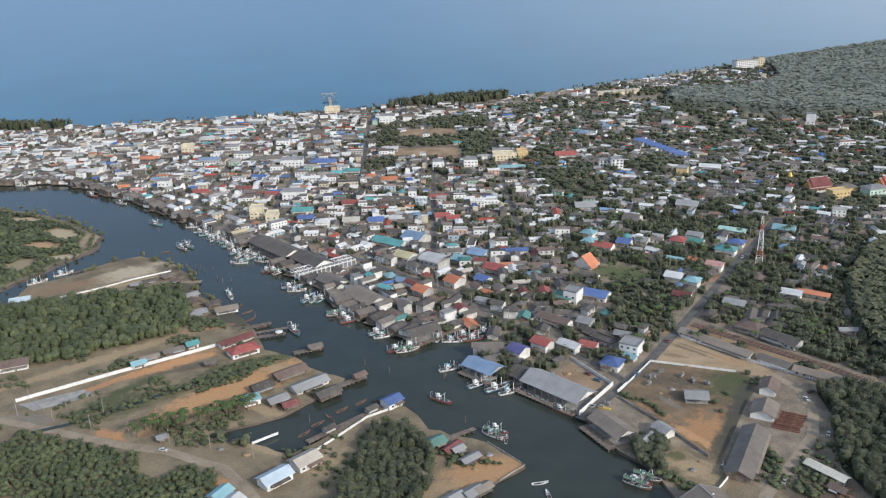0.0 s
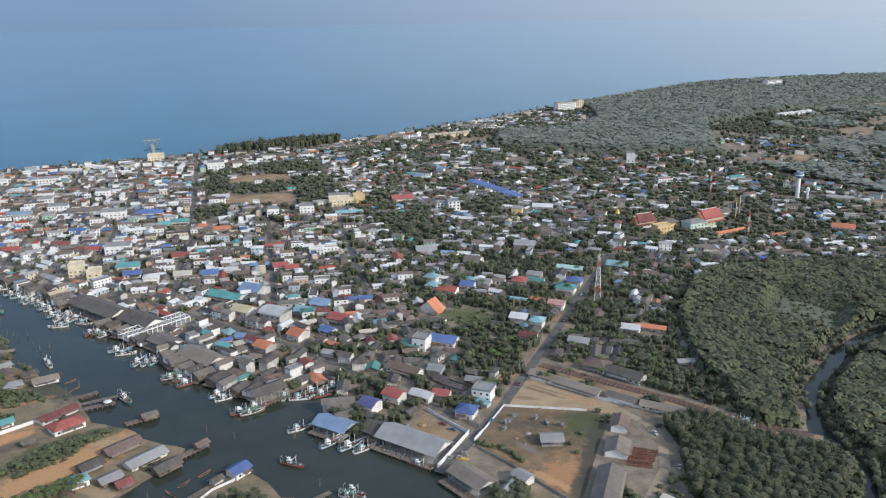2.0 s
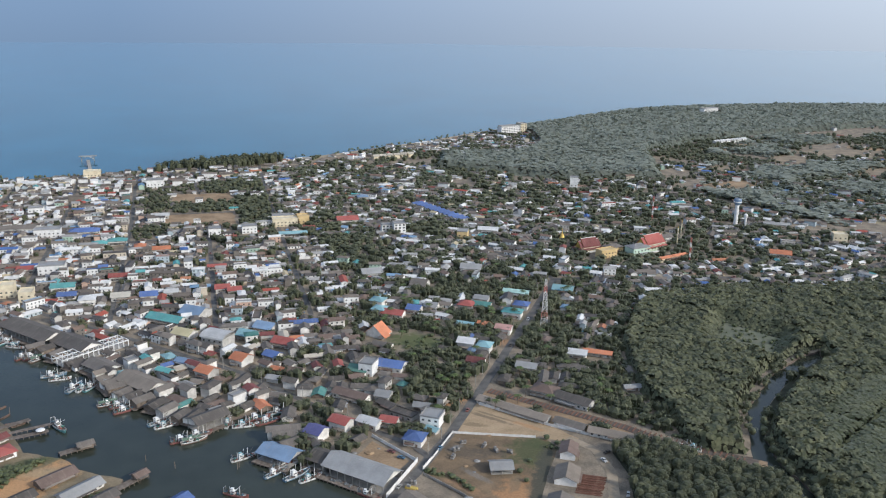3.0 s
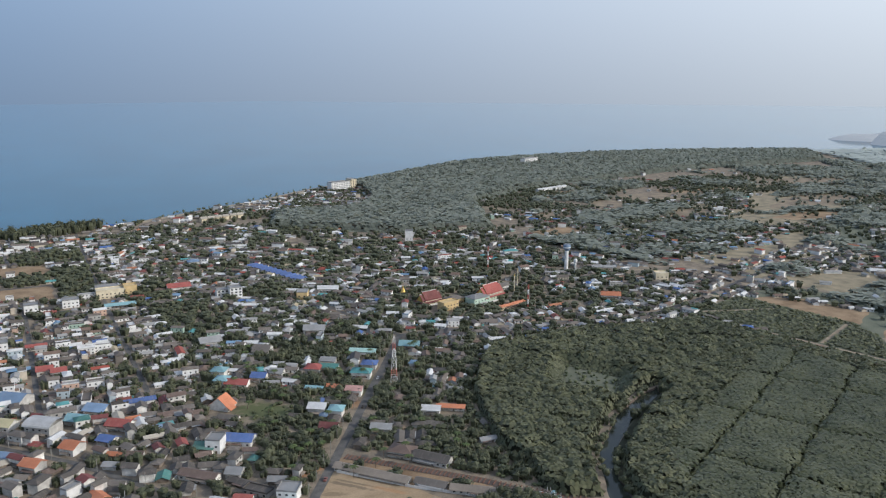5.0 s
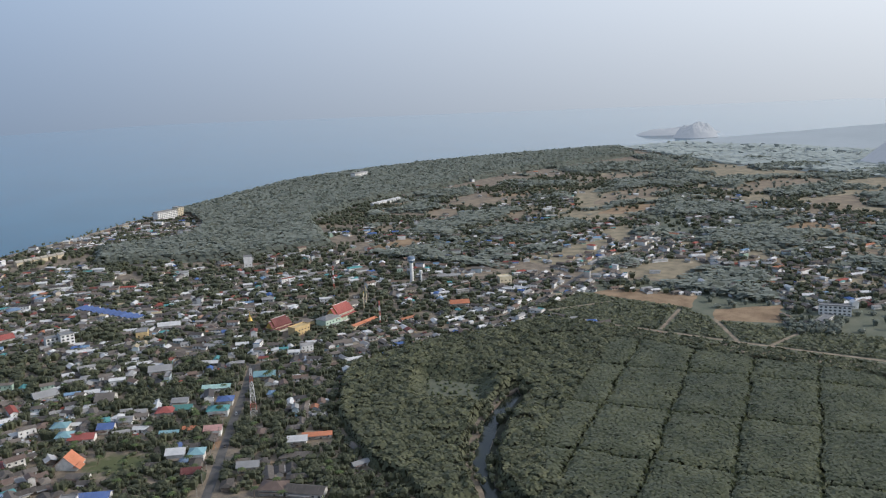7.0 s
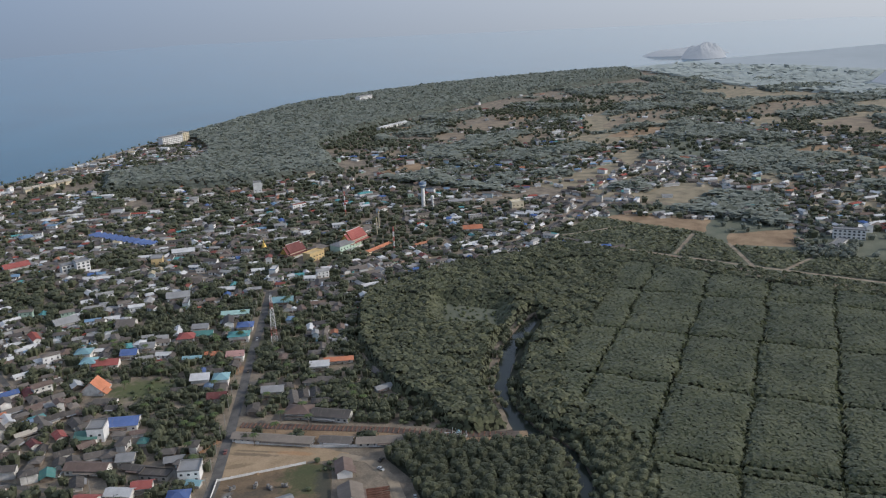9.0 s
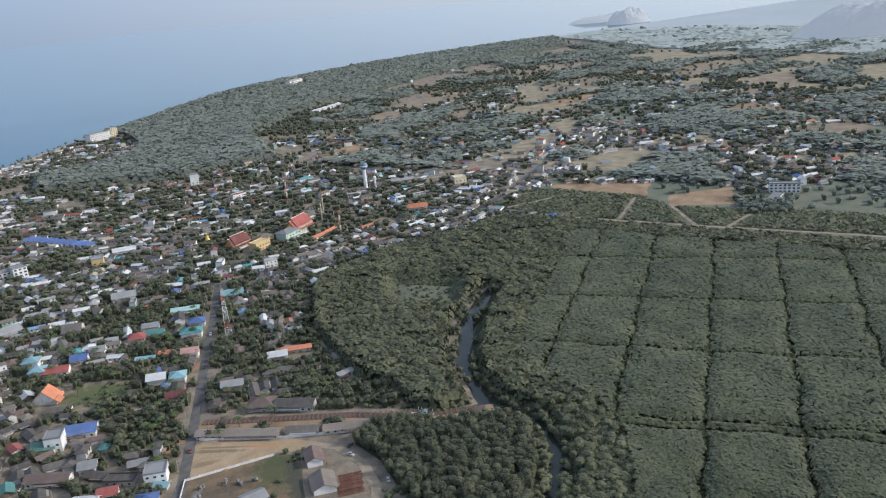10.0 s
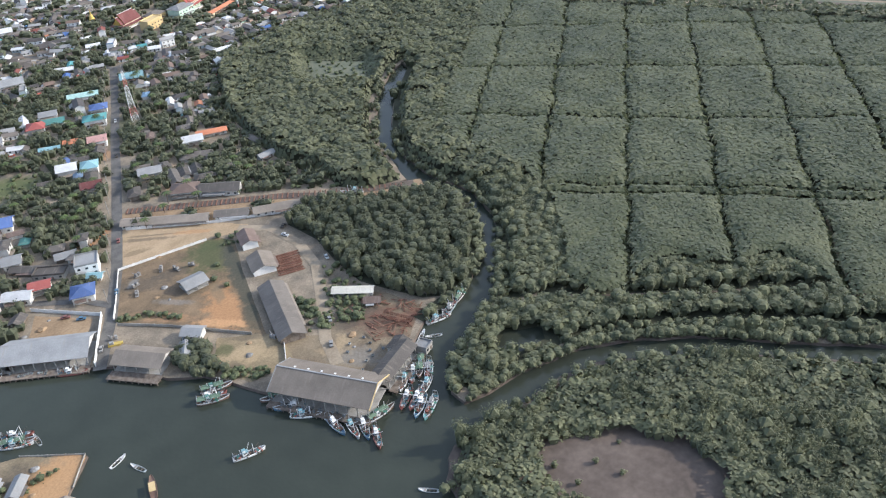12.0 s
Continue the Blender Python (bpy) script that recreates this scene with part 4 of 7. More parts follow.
def thicket(poly):
    """The lower leaves that close a stand of mangrove, falling away at its rim."""
    ring = poly + poly[:1]

    def height(x, y):
        top, own = crown_cells(x, y, 4.6)
        return np.clip(line_dist(ring, x, y) / 4.0, 0.15, 1) * (2.6 + 1.7 * top + 2.4 * own)
    return height


def wild_height(x, y):
    top, own = crown_cells(x, y, 9.0)
    small, chance = crown_cells(x + 7, y - 3, 4.2)
    rim = np.clip(line_dist(CLOSED, x, y) / 3.5, 0.1, 1) * np.clip(line_dist(CLEARING + CLEARING[:1], x, y) / 14, 0.1, 1) * np.clip((line_dist(CREEK_IN[5:9], x, y) - 0.5) / 3, 0.1, 1) * np.clip((line_dist(CREEK_IN[9:], x, y) - 3) / 7, 0.1, 1)
    return rim * (2.6 + 4.2 * top + 2.6 * own + 1.1 * small + 0.6 * chance)


for part_of, sp in (("near", 1.15), ("far", 1.6)):
    x, y = scatter(FOREST, sp, holes=[CLEARING], jitter=0.5, angle=29)
    q = np.hypot(x - 60, y - 150) < 330
    q = q if part_of == "near" else ~q
    x, y = x[q], y[q]
    u, v = x * C29 + y * S29, -x * S29 + y * C29
    q = (u > 356 + 14 * np.sin(v * 0.043) + 8 * np.sin(v * 0.11)) & (line_dist(CREEK_IN[3:] + CREEK_OUT[:6], x, y) > 34) & (v < 215) & (line_dist(FAR_EDGE, x, y) > 30)
    canopy("mangrove_plantation", x[q], y[q], plant_height, sp, M_YOUNG, "dense green plantation of young mangrove in square blocks", "mangrove", loose=0.13)
    if part_of == "near":
        x, y = x[~q], y[~q]
        q = (line_dist(CREEK_IN, x, y) > 3) & (line_dist([(219, 285), (229, 279), (251, 245), (275, 213), (299, 181), (312, 157), (322, 142), (345, 100)], x, y) > 5.5) & (line_dist([(196, 262), (205, 252), (232, 232), (268, 186), (300, 130)], x, y) > 4) & (line_dist([(184, 258), (197, 252), (211, 247), (224, 230)], x, y) > 2.5) & ~inside([(181, 268), (186, 274), (199, 276), (210, 264), (204, 258), (195, 260), (187, 263)], x, y)
        canopy("mangrove_thicket", x[q], y[q], thicket(FOREST), sp, M_MANGROVE, "low mangrove leaves closing the creekside wood", "mangrove")
    else:
        x, y = x[~q], y[~q]
        q = (line_dist(CREEK_IN, x, y) > 1.0) & (line_dist(CREEK_IN[9:], x, y) > 4.0)
        canopy("mangrove_trees", x[q], y[q], wild_height, sp, M_MANGROVE, "tall dense green mangrove trees beside the town", "mangrove", loose=0.22)
CHANNELS = [[(219, 285), (229, 279), (251, 245), (275, 213), (299, 181), (312, 157), (322, 142), (345, 100)], [(196, 262), (205, 252), (232, 232), (268, 186), (300, 130)]]
wild = ~planted & (RNG.uniform(0, 1, len(X)) < 0.5) & (line_dist(CREEK_IN, X, Y) > 4) & (line_dist(CREEK_OUT[:7], X, Y) > 4)
for c in CHANNELS + [[(298, 182), (311, 164), (322, 142)], [(273, 161), (278, 148), (290, 128)], [(184, 258), (191, 256), (197, 252), (211, 247), (224, 230)], [(316, 156), (345, 175)]]:
    wild &= line_dist(c, X, Y) > 3.6
wild &= ~inside([(181, 268), (186, 274), (199, 276), (210, 264), (204, 258), (195, 260), (187, 263)], X, Y)
ribbon("ditch", CHANNELS[0], 4, 0.12, M_MUD, "muddy drainage channel through the mangrove", "ditch", amp=3)

X2, Y2 = X[wild], Y[wild]


def crowns(name, x, y, r, h, n, size, material, label, category="trees", lift=0.15, lean=0.45, far=False, lobes=1, loose=0.24):
    if lobes > 1:
        # each tree is a few boughs of unlike height and reach
        m = len(x)
        a = RNG.uniform(0, 6.28, (m, 1)) + np.arange(lobes) * 6.28 / lobes + RNG.normal(0, 0.4, (m, lobes))
        out = r[:, None] * RNG.uniform(0.25, 0.75, (m, lobes))
        x, y = (x[:, None] + out * np.cos(a)).ravel(), (y[:, None] + out * np.sin(a)).ravel()
        r, h = (r[:, None] * RNG.uniform(0.5, 0.8, (m, lobes))).ravel(), (h[:, None] * RNG.uniform(0.62, 1.0, (m, lobes))).ravel()
    z = h * lift
    quads(name, np.concatenate([tufts(x, y, z, r, h - z, n, size, 0.9, lean, 0.1 if far else loose, 0.6 if far else 0.8), cores(x, y, z * 0.0, r, h * 0.92, far or lobes > 1)]), material, label, category)


r2, h2, c2 = RNG.uniform(2.2, 4.2, len(X2)), RNG.uniform(5, 9.5, len(X2)), np.hypot(X2 - 60, Y2 - 150) < 335
crowns("mangrove_trees", X2[c2], Y2[c2], r2[c2], h2[c2], 68, 0.48, M_MANGROVE, "tall dense green mangrove trees along the creeks", "mangrove", loose=0.4)
X3, Y3 = scatter(GROVE, 4.6)
crowns("mangrove_trees", X3, Y3, RNG.uniform(2.4, 3.8, len(X3)), RNG.uniform(6, 10, len(X3)), 84, 0.46, M_LEAF, "dense dark green mangrove grove beside the boatyard", "mangrove", loose=0.4)
POOL = [(143, 225), (158, 219), (174, 197), (181, 174), (172, 157), (150, 150), (135, 170), (130, 205)]
LOWER_WOOD = [(130, 249), (148, 245), (168, 238), (192, 233), (210, 219), (224, 204), (232, 195), (250, 160), (269, 125), (308, 55), (330, 0), (120, -40), (95, 120), (104, 215), (115, 241)]
LOWER_SEEN = LOWER_WOOD[:9] + [(290, 88), (150, 88), (104, 215), (115, 241)]
x, y = scatter(LOWER_SEEN, 1.3, holes=[POOL], jitter=0.5)
canopy("mangrove_thicket", x, y, thicket(LOWER_SEEN), 1.3, M_MANGROVE, "low mangrove leaves closing the wood on the lower bank", "mangrove")
X4, Y4 = scatter(LOWER_SEEN, 6.6, holes=[POOL], jitter=0.5)
swell = np.array([noise.noise((p * 0.03, q * 0.03, 8.8)) for p, q in zip(X4, Y4)])
crowns("mangrove_trees", X4, Y4, RNG.uniform(2.8, 5.2, len(X4)), np.clip(8.0 + 7.0 * swell, 4.5, 13) * RNG.uniform(0.8, 1.15, len(X4)), 92, 0.36, M_MANGROVE, "green mangrove trees on the lower bank", "mangrove", lobes=3, loose=0.45)
X4, Y4 = np.array([152.0, 153, 166, 161, 141, 139]), np.array([201.0, 190, 199, 214, 213, 201])
crowns("mud_bushes", X4, Y4, np.array([1.1, 1.2, 0.9, 1.3, 1.4, 1.2]), np.array([2.6, 2.4, 1.7, 3.5, 3.2, 2.6]), 60, 0.4, M_MANGROVE, "small bushes standing in the mud pool", "bushes", 0.0)
X5, Y5 = scatter([(-330, 590), (-290, 497), (-250, 505), (-183, 545), (-180, 573), (-203, 626), (-300, 606)], 4.6)
crowns("mangrove_trees", X5, Y5, RNG.uniform(1.9, 4.3, len(X5)), RNG.uniform(4.5, 9.5, len(X5)), 54, 0.46, M_SCRUB, "dark green mangrove thicket on the far bank", "mangrove", loose=0.42)
X6, Y6 = scatter([(-330, 444), (-253, 428), (-215, 414), (-180, 400), (-147, 390), (-118, 376), (-108, 350), (-95, 315), (-215, 315), (-330, 400)], 3.1)
cl = np.array([noise.noise((p * 0.03, q * 0.03, 2.2)) for p, q in zip(X6, Y6)])
X6, Y6, cl = X6[cl > -0.25], Y6[cl > -0.25], cl[cl > -0.25]
crowns("mangrove_trees", X6, Y6, RNG.uniform(1.1, 2.4, len(X6)) * (1 + 0.4 * cl), RNG.uniform(1.8, 4.5, len(X6)) * (1 + 0.6 * cl), 26, 0.55, M_SCRUB, "green thicket below the dusty road", "mangrove")
X7, Y7 = scatter([(-46, 385), (-40, 412), (-22, 414), (-12, 402), (-8, 375), (-15, 340), (-60, 330)], 4.2)
crowns("mangrove_trees", X7, Y7, RNG.uniform(2.4, 3.6, len(X7)), RNG.uniform(6, 9, len(X7)), 70, 0.5, M_LEAF, "dark green trees on the river point", "mangrove")
X8, Y8 = scatter([(93, 391), (104, 398), (112, 390), (108, 374), (103, 362), (94, 374)], 4.0)
crowns("mangrove_trees", X8, Y8, RNG.uniform(2.0, 3.4, len(X8)), RNG.uniform(4, 7, len(X8)), 60, 0.5, M_LEAF, "green riverside trees beside the sheds", "mangrove")

# ---- buildings that stand out ----


def L(x, y, w, d, h, roof, kind, rot=0.0, where="in the town"):
    if kind != "flat":
        w, d = w * 0.9, d * 0.76
    house(x, y, w, d, h, roof, kind, rot, where=where)


L(-414, 1218, 30, 22, 4.4, "white", "hip", 0)
L(-356, 1053, 26, 12, 3.7, "orange", "gable", 0)
L(-402, 1103, 18, 10, 4.4, "tan", "gable", 0)
L(-300, 925, 13, 12, 9, "white", "flat", 0)
L(-326, 910, 12, 8, 3.7, "pink", "gable", 0)
L(-344, 924, 12, 9, 3.7, "orange", "gable", 0)
L(-410, 999, 25, 14, 3.7, "white", "gable", 0)
L(-282, 1203, 28, 12, 8, "white", "flat", 0)
L(-310, 1155, 21, 14, 4.4, "white", "hip", 0)
L(-262, 1090, 16, 12, 7, "pink", "flat", 0)
L(-252, 893, 17, 12, 3.7, "red", "gable", 0)
L(-208, 898, 18, 12, 4.4, "maroon", "gable", 0)
L(-174, 873, 15, 12, 4.4, "red", "gable", 0)
L(-177, 805, 12, 12, 11, "tan", "flat", 0)
L(-208, 1032, 41, 16, 4.4, "grey", "gable", 0)
L(-173, 1002, 26, 14, 9, "white", "flat", 0)
L(-150, 865, 23, 14, 9, "white", "flat", 0)
L(-134, 812, 21, 14, 4.4, "teal", "gable", 0)
L(-128, 789, 16, 12, 3.7, "blue", "gable", 0)
L(-137, 1004, 33, 18, 4.4, "blue", "hip", 0)
L(-117, 949, 16, 14, 4.4, "teal", "hip", 0)
L(-100, 957, 20, 14, 4.4, "teal", "hip", 0)
L(-76, 925, 11, 14, 5.9, "orange", "hip", 0)
L(-57, 917, 22, 12, 4.4, "orange", "gable", 0)
L(-160, 1320, 22, 14, 10, "cream", "flat", 0)
L(-73, 1239, 22, 14, 11, "white", "flat", 0)
L(-89, 832, 19, 12, 4.4, "red", "gable", 0)
L(-105, 858, 8, 10, 5.9, "blue", "gable", 0)
L(-110, 770, 14, 14, 5.2, "white", "hip", 0)
L(-84, 775, 16, 14, 4.4, "cream", "gable", 0)
L(-61, 773, 15, 14, 4.4, "blue", "gable", 0)
L(-45, 710, 34, 16, 4.4, "teal", "gable", -38)
L(-23, 719, 21, 24, 5.2, "blue2", "gable", -38)
L(-31, 675, 17, 16, 4.4, "yellow", "gable", -38)
L(-7, 656, 21, 20, 7, "white", "arch", -38)
L(-8, 677, 12, 12, 3.7, "maroon", "gable", -38)
L(15, 664, 14, 16, 3.7, "teal2", "gable", -38)
L(30, 677, 17, 18, 3.7, "blue2", "gable", -38)
L(41, 642, 18, 16, 3.7, "red", "gable", -38)
L(30, 619, 12, 12, 3.7, "blue", "gable", -45)
L(8, 615, 12, 16, 5.2, "orange", "gable", -45)
L(-16, 598, 13, 14, 5.2, "orange", "gable", -45)
L(-29, 856, 8, 12, 8, "bluew", "flat", 0)
L(0, 779, 13, 14, 4.4, "red", "gable", 0)
L(10, 771, 12, 12, 4.4, "red", "gable", 0)
L(-3, 847, 18, 8, 3.7, "red", "gable", 0)
L(-2, 970, 13, 12, 9, "white", "flat", 0)
L(35, 978, 16, 12, 8, "white", "flat", 0)
L(96, 999, 13, 12, 11, "yellow", "flat", 0)
L(74, 1013, 23, 12, 9, "white", "flat", 0)
L(80, 953, 32, 10, 3.7, "teal2", "gable", 0)
L(146, 995, 26, 18, 5.9, "red", "gable", 0)
L(126, 714, 12, 14, 5.2, "teal2", "hip", -33)
L(123, 693, 11, 14, 5.2, "teal2", "hip", -33)
L(197, 690, 13, 16, 4.4, "red", "hip", -33)
L(249, 711, 24, 10, 4.4, "mint", "gable", -33)
L(242, 679, 13, 14, 4.4, "blue", "hip", -33)
L(228, 662, 17, 14, 5.2, "teal", "hip", -33)
L(210, 688, 16, 12, 3.7, "dteal", "gable", -33)
L(215, 704, 13, 12, 3.7, "lgrey", "gable", -33)
L(152, 690, 12, 14, 4.4, "blue", "gable", -33)
L(209, 629, 13, 12, 5.2, "pink", "gable", -33)
L(172, 752, 15, 22, 4.4, "grey", "gable", -33)
L(172, 607, 13, 14, 5.9, "white", "gable", -33)
L(183, 598, 11, 14, 5.2, "teal2", "hip", -33)
L(109, 581, 20, 16, 4.4, "blue", "gable", -33)
L(92, 578, 10, 12, 9, "white", "flat", -33)
L(45, 493, 11, 14, 5.9, "purple", "gable", -45)
L(61, 502, 13, 12, 5.9, "red", "gable", -45)
L(100, 474, 12, 14, 4.4, "blue", "hip", -33)
L(116, 495, 12, 12, 6.8, "white", "flat", -33)
house(101, 508, 17, 8, 3.0, "dgrey", "flat", -48, where="beside the main road", wall=M_CONCRETE)
L(78, 500, 15, 10, 4.4, "white", "gable", -45)
L(90, 499, 11, 10, 4.4, "red", "gable", -33)
L(74, 541, 27, 12, 3.7, "brown", "gable", -45)
L(94, 535, 10, 12, 4.4, "lgrey", "gable", -33)
L(169, 574, 13, 12, 4.4, "maroon", "gable", -33)
L(201, 557, 15, 12, 4.4, "lgrey", "gable", -33)
L(246, 571, 14, 12, 4.4, "white", "gable", -33)
L(262, 571, 22, 8, 3.0, "orange", "gable", -33)
L(133, 685, 19, 14, 3.7, "red", "gable", -33)
L(294, 712, 19, 16, 3.7, "teal2", "gable", -33)
L(168, 695, 11, 14, 3.7, "lgrey", "gable", -33)
L(293, 923, 24, 14, 4.4, "white", "gable", -25)
L(560, 769, 22, 16, 4.4, "orange", "gable", -33)
L(498, 666, 18, 10, 3.7, "blue2", "gable", -33)
L(232, 790, 21, 18, 4.4, "lgrey", "gable", -25)
L(136, 796, 20, 18, 4.4, "lgrey", "gable", 0)
L(258, 905, 11, 14, 9, "orange", "flat", -25)
L(631, 876, 31, 10, 4.4, "lgrey", "gable", -25)
L(662, 807, 15, 12, 9, "cream", "flat", -25)
L(485, 1127, 11, 10, 16, "bluew", "flat", -25)
L(76, 999, 29, 12, 9, "cream", "flat", 0)
L(86, 580, 14, 14, 3.7, "dgreen", "gable", -33)
L(185, 1110, 14, 14, 5.2, "blue2", "hip", 0)
L(-263, 1265, 25, 12, 4.4, "white", "gable", 0)
L(-232, 1280, 25, 12, 4.4, "white", "gable", 0)
L(-240, 1051, 21, 12, 7, "white", "flat", 0)
L(-61, 1061, 21, 12, 4.4, "white", "gable", 0)
L(-43, 777, 12, 10, 4.4, "white", "gable", 0)
L(-160, 792, 11, 14, 8, "cream", "flat", 0)
L(-277, 1034, 27, 12, 4.4, "blue2", "gable", 0)
L(-319, 1092, 13, 12, 10, "tan", "flat", 0)
L(-201, 1112, 16, 12, 8, "white", "flat", 0)
big = empty("house", pose(112, 646, 0, 0, 0, 48), "tall house under a steep bright orange roof beside scrub", "house")
link("wall", *body(11, 16, 3.2, 6.6), M_WALL, big)
link("roof", *roof_mesh("gable", 11, 16, 3.2, 6.8, 0.9), ROOF["orange"], big)
link("porch_roof", *turned(roof_mesh("gable", 7, 5, 2.6, 1.8, 0.6), -4, -8.5, 0), ROOF["orange"], big)
TAKEN.append((110, 640, 10, 0))

# the boat quay, its sheds and the walled yards


def open_shed(x, y, w, d, h, rot, roof, label, deck=0.0, rise=None, back=0.0, bays=None):
    """A shed on posts; deck: width of the timber quay in front of it, on piles in the water; back: how far a solid wall fills its rear."""
    ob = empty("open_shed", pose(x, y, 0, 0, 0, rot), label, "shed")
    rise = rise or d * 0.2
    link("roof", *roof_mesh("gable", w, d, h, rise, 0.8, 0.2), ROOF[roof], ob)
    n = bays or max(2, int(w / 5))
    post = None
    for i in range(n + 1):
        for s in (-1, 1):
            px, py = -w / 2 + 0.3 + (w - 0.6) * i / n, s * (d / 2 - 0.3)
            if post is None:
                post = link("post", *boxes((0, 0, h / 2 - 1.5, 0.35, 0.35, h + 2.8)), M_CONCRETE, ob)
                post.location = (px, py, 0)
            else:
                q = new("post", post.data)
                q.parent, q.location = ob, (px, py, 0)
    for s in (-1, 1):
        link("eave_beam", *boxes((0, s * (d / 2 - 0.3), h - 0.25, w, 0.25, 0.4)), M_WOOD, ob)
    link("gable_panel", *prism([(-d / 2, h - 0.1), (d / 2, h - 0.1), (0, h + rise - 0.1)], w / 2 - 0.4, w / 2 - 0.25), M_WALL, ob)
    link("gable_panel", *prism([(-d / 2, h - 0.1), (d / 2, h - 0.1), (0, h + rise - 0.1)], -w / 2 + 0.25, -w / 2 + 0.4), M_WALL, ob)
    if back:
        link("rear_wall", *boxes((0, d / 2 - 0.6, h / 2, w - 0.8, 0.25, h - 0.5)), M_WALL, ob)
    link("floor_slab", *boxes((0, 0, 0.1, w, d, 0.3)), M_CONCRETE, ob)
    if deck:
        link("quay_deck", *boxes((0, -d / 2 - deck / 2, 0.05, w + 2, deck, 0.3)), M_WOOD, ob)
        pile = None
        for i in range(n * 2 + 1):
            for yy in (-d / 2 - deck + 0.3, -d / 2 - deck * 0.45):
                px = -w / 2 - 0.6 + (w + 1.2) * i / (2 * n)
                if pile is None:
                    pile = link("pile", *boxes((0, 0, -1.6, 0.4, 0.4, 3.6)), M_WOOD, ob)
                    pile.location = (px, yy, 0)
                else:
                    q = new("pile", pile.data)
                    q.parent, q.location = ob, (px, yy, 0)
    TAKEN.append((x, y, max(w, d) * 0.5, 0))
    return ob


def wall_run(line, h, label, material=M_WHITE, th=0.3):
    ob = empty("boundary_wall", pose(*line[0], 0), label, "wall")
    for (x0, y0), (x1, y1) in zip(line, line[1:]):
        ln, a = math.hypot(x1 - x0, y1 - y0), math.degrees(math.atan2(y1 - y0, x1 - x0))
        n = max(1, round(ln / 4))
        q = link("panel_run", *boxes(*[((i + 0.5) * ln / n, 0, h / 2 - 0.15, ln / n - 0.3, th * 0.6, h - 0.1) for i in range(n)]), material, ob)
        q.matrix_basis = pose(x0 - line[0][0], y0 - line[0][1], 0, 0, 0, a)
        q = link("post_run", *boxes(*[(i * ln / n, 0, h / 2 - 0.1, 0.36, 0.36, h + 0.2) for i in range(n + 1)]), material, ob)
        q.matrix_basis = pose(x0 - line[0][0], y0 - line[0][1], 0, 0, 0, a)
    return ob


open_shed(63, 444, 40, 18, 5.5, -46, "lgrey", "large fish-landing shed with a grey metal roof on quay piles", deck=5, rise=4.2)
open_shed(86, 402, 24, 13, 4.5, -63, "ash", "weathered grey fish shed on piles over the river", deck=6, rise=2.8)
landing = open_shed(121, 315, 46, 21, 6.5, -69.6, "ash", "big open landing shed with a worn grey-brown roof and ochre gable", deck=4, rise=4.6)
for u in (-1, 1):
    link("gable_board", *merge(beam((u * 23.9, -11.4, 6.2), (u * 23.9, 0, 11.4), 0.28, 4), beam((u * 23.9, 11.4, 6.2), (u * 23.9, 0, 11.4), 0.28, 4)), M_OCHRE if u > 0 else ROOF["lgrey"], landing, "ochre gable board" if u > 0 else "pale gable board")
for i in range(6):
    link("skylight", *boxes((-16 + 6.4 * i, 1.9, 10.75, 0.9, 0.9, 0.16)), M_WHITE, landing, "small pale skylight")
link("ridge_cap", *boxes((0, 0, 11.42, 47.4, 0.7, 0.12)), ROOF["lgrey"], landing)
open_shed(149, 302, 25, 9, 5.5, 12, "dgrey", "long dark-roofed shed along the creek", deck=4)
open_shed(139, 433, 12, 10, 3.2, -10, "lgrey", "small open shed with a pale metal roof in the walled field")
open_shed(22, 474, 22, 14, 4.5, -43, "blue2", "blue-roofed open landing shed on piles over the river", deck=4)
open_shed(46, 462, 16, 14, 4.5, -46, "dgrey", "dark grey landing shed beside the quay", deck=3)
QUAYS = []


def quay(x, y, w, d, rot):
    c, s = math.cos(math.radians(rot)), math.sin(math.radians(rot))
    QUAYS.append([(x + c * u - s * v, y + s * u + c * v) for u, v in ((-w / 2 - 2, -d / 2 - 3), (w / 2 + 2, -d / 2 - 3), (w / 2 + 2, d / 2 + 3), (-w / 2 - 2, d / 2 + 3))])


for x, y, w, d, h, rot, roof, lb in ((-141, 702, 56, 20, 5.5, -49, "grey", "long grey-roofed fish shed over the moored boats"), (-107, 670, 36, 20, 4.5, -50, "dgrey", "dark-roofed landing shed on piles at the river"),
                                     (-85, 623, 24, 15, 4.5, -50, "grey", "grey landing shed standing on river piles"), (-58, 590, 34, 17, 4.5, -51, "ash", "sun-bleached landing shed on river piles"),
                                     (-16, 526, 22, 12, 5.5, 31, "dgrey", "two-level timber fish shed on tall piles")):
    open_shed(x, y, w, d, h, rot, roof, lb, deck=4)
    quay(x, y, w, d, rot)
pier = empty("loading_frame", pose(-96, 657, 0, 0, 0, 36), "pale unroofed concrete frame of a loading quay", "frame")
quay(-96, 657, 52, 15, 36)
link("floor_slab", *boxes((0, 0, 0.2, 52, 15, 0.4)), M_CONCRETE, pier)
for yy in (-7, 0, 7):
    link("long_beam", *boxes((0, yy, 4.6, 52, 0.6, 0.7)), M_WHITE, pier)
    for i in range(14):
        link("post", *boxes((-25.7 + 51.4 * i / 13, yy, 1.4, 0.5, 0.5, 5.8)), M_WHITE, pier)
for i in range(14):
    link("cross_beam", *boxes((-25.7 + 51.4 * i / 13, 0, 5.0, 0.4, 14.6, 0.3)), M_WHITE, pier)
open_shed(180, 357, 20, 5, 3.0, -54, "cream", "long low timber store with a faded cream roof")
house(170, 499, 50, 7.5, 2.8, "ash", "gable", -50, where="beside the slipway", name="long_shed")
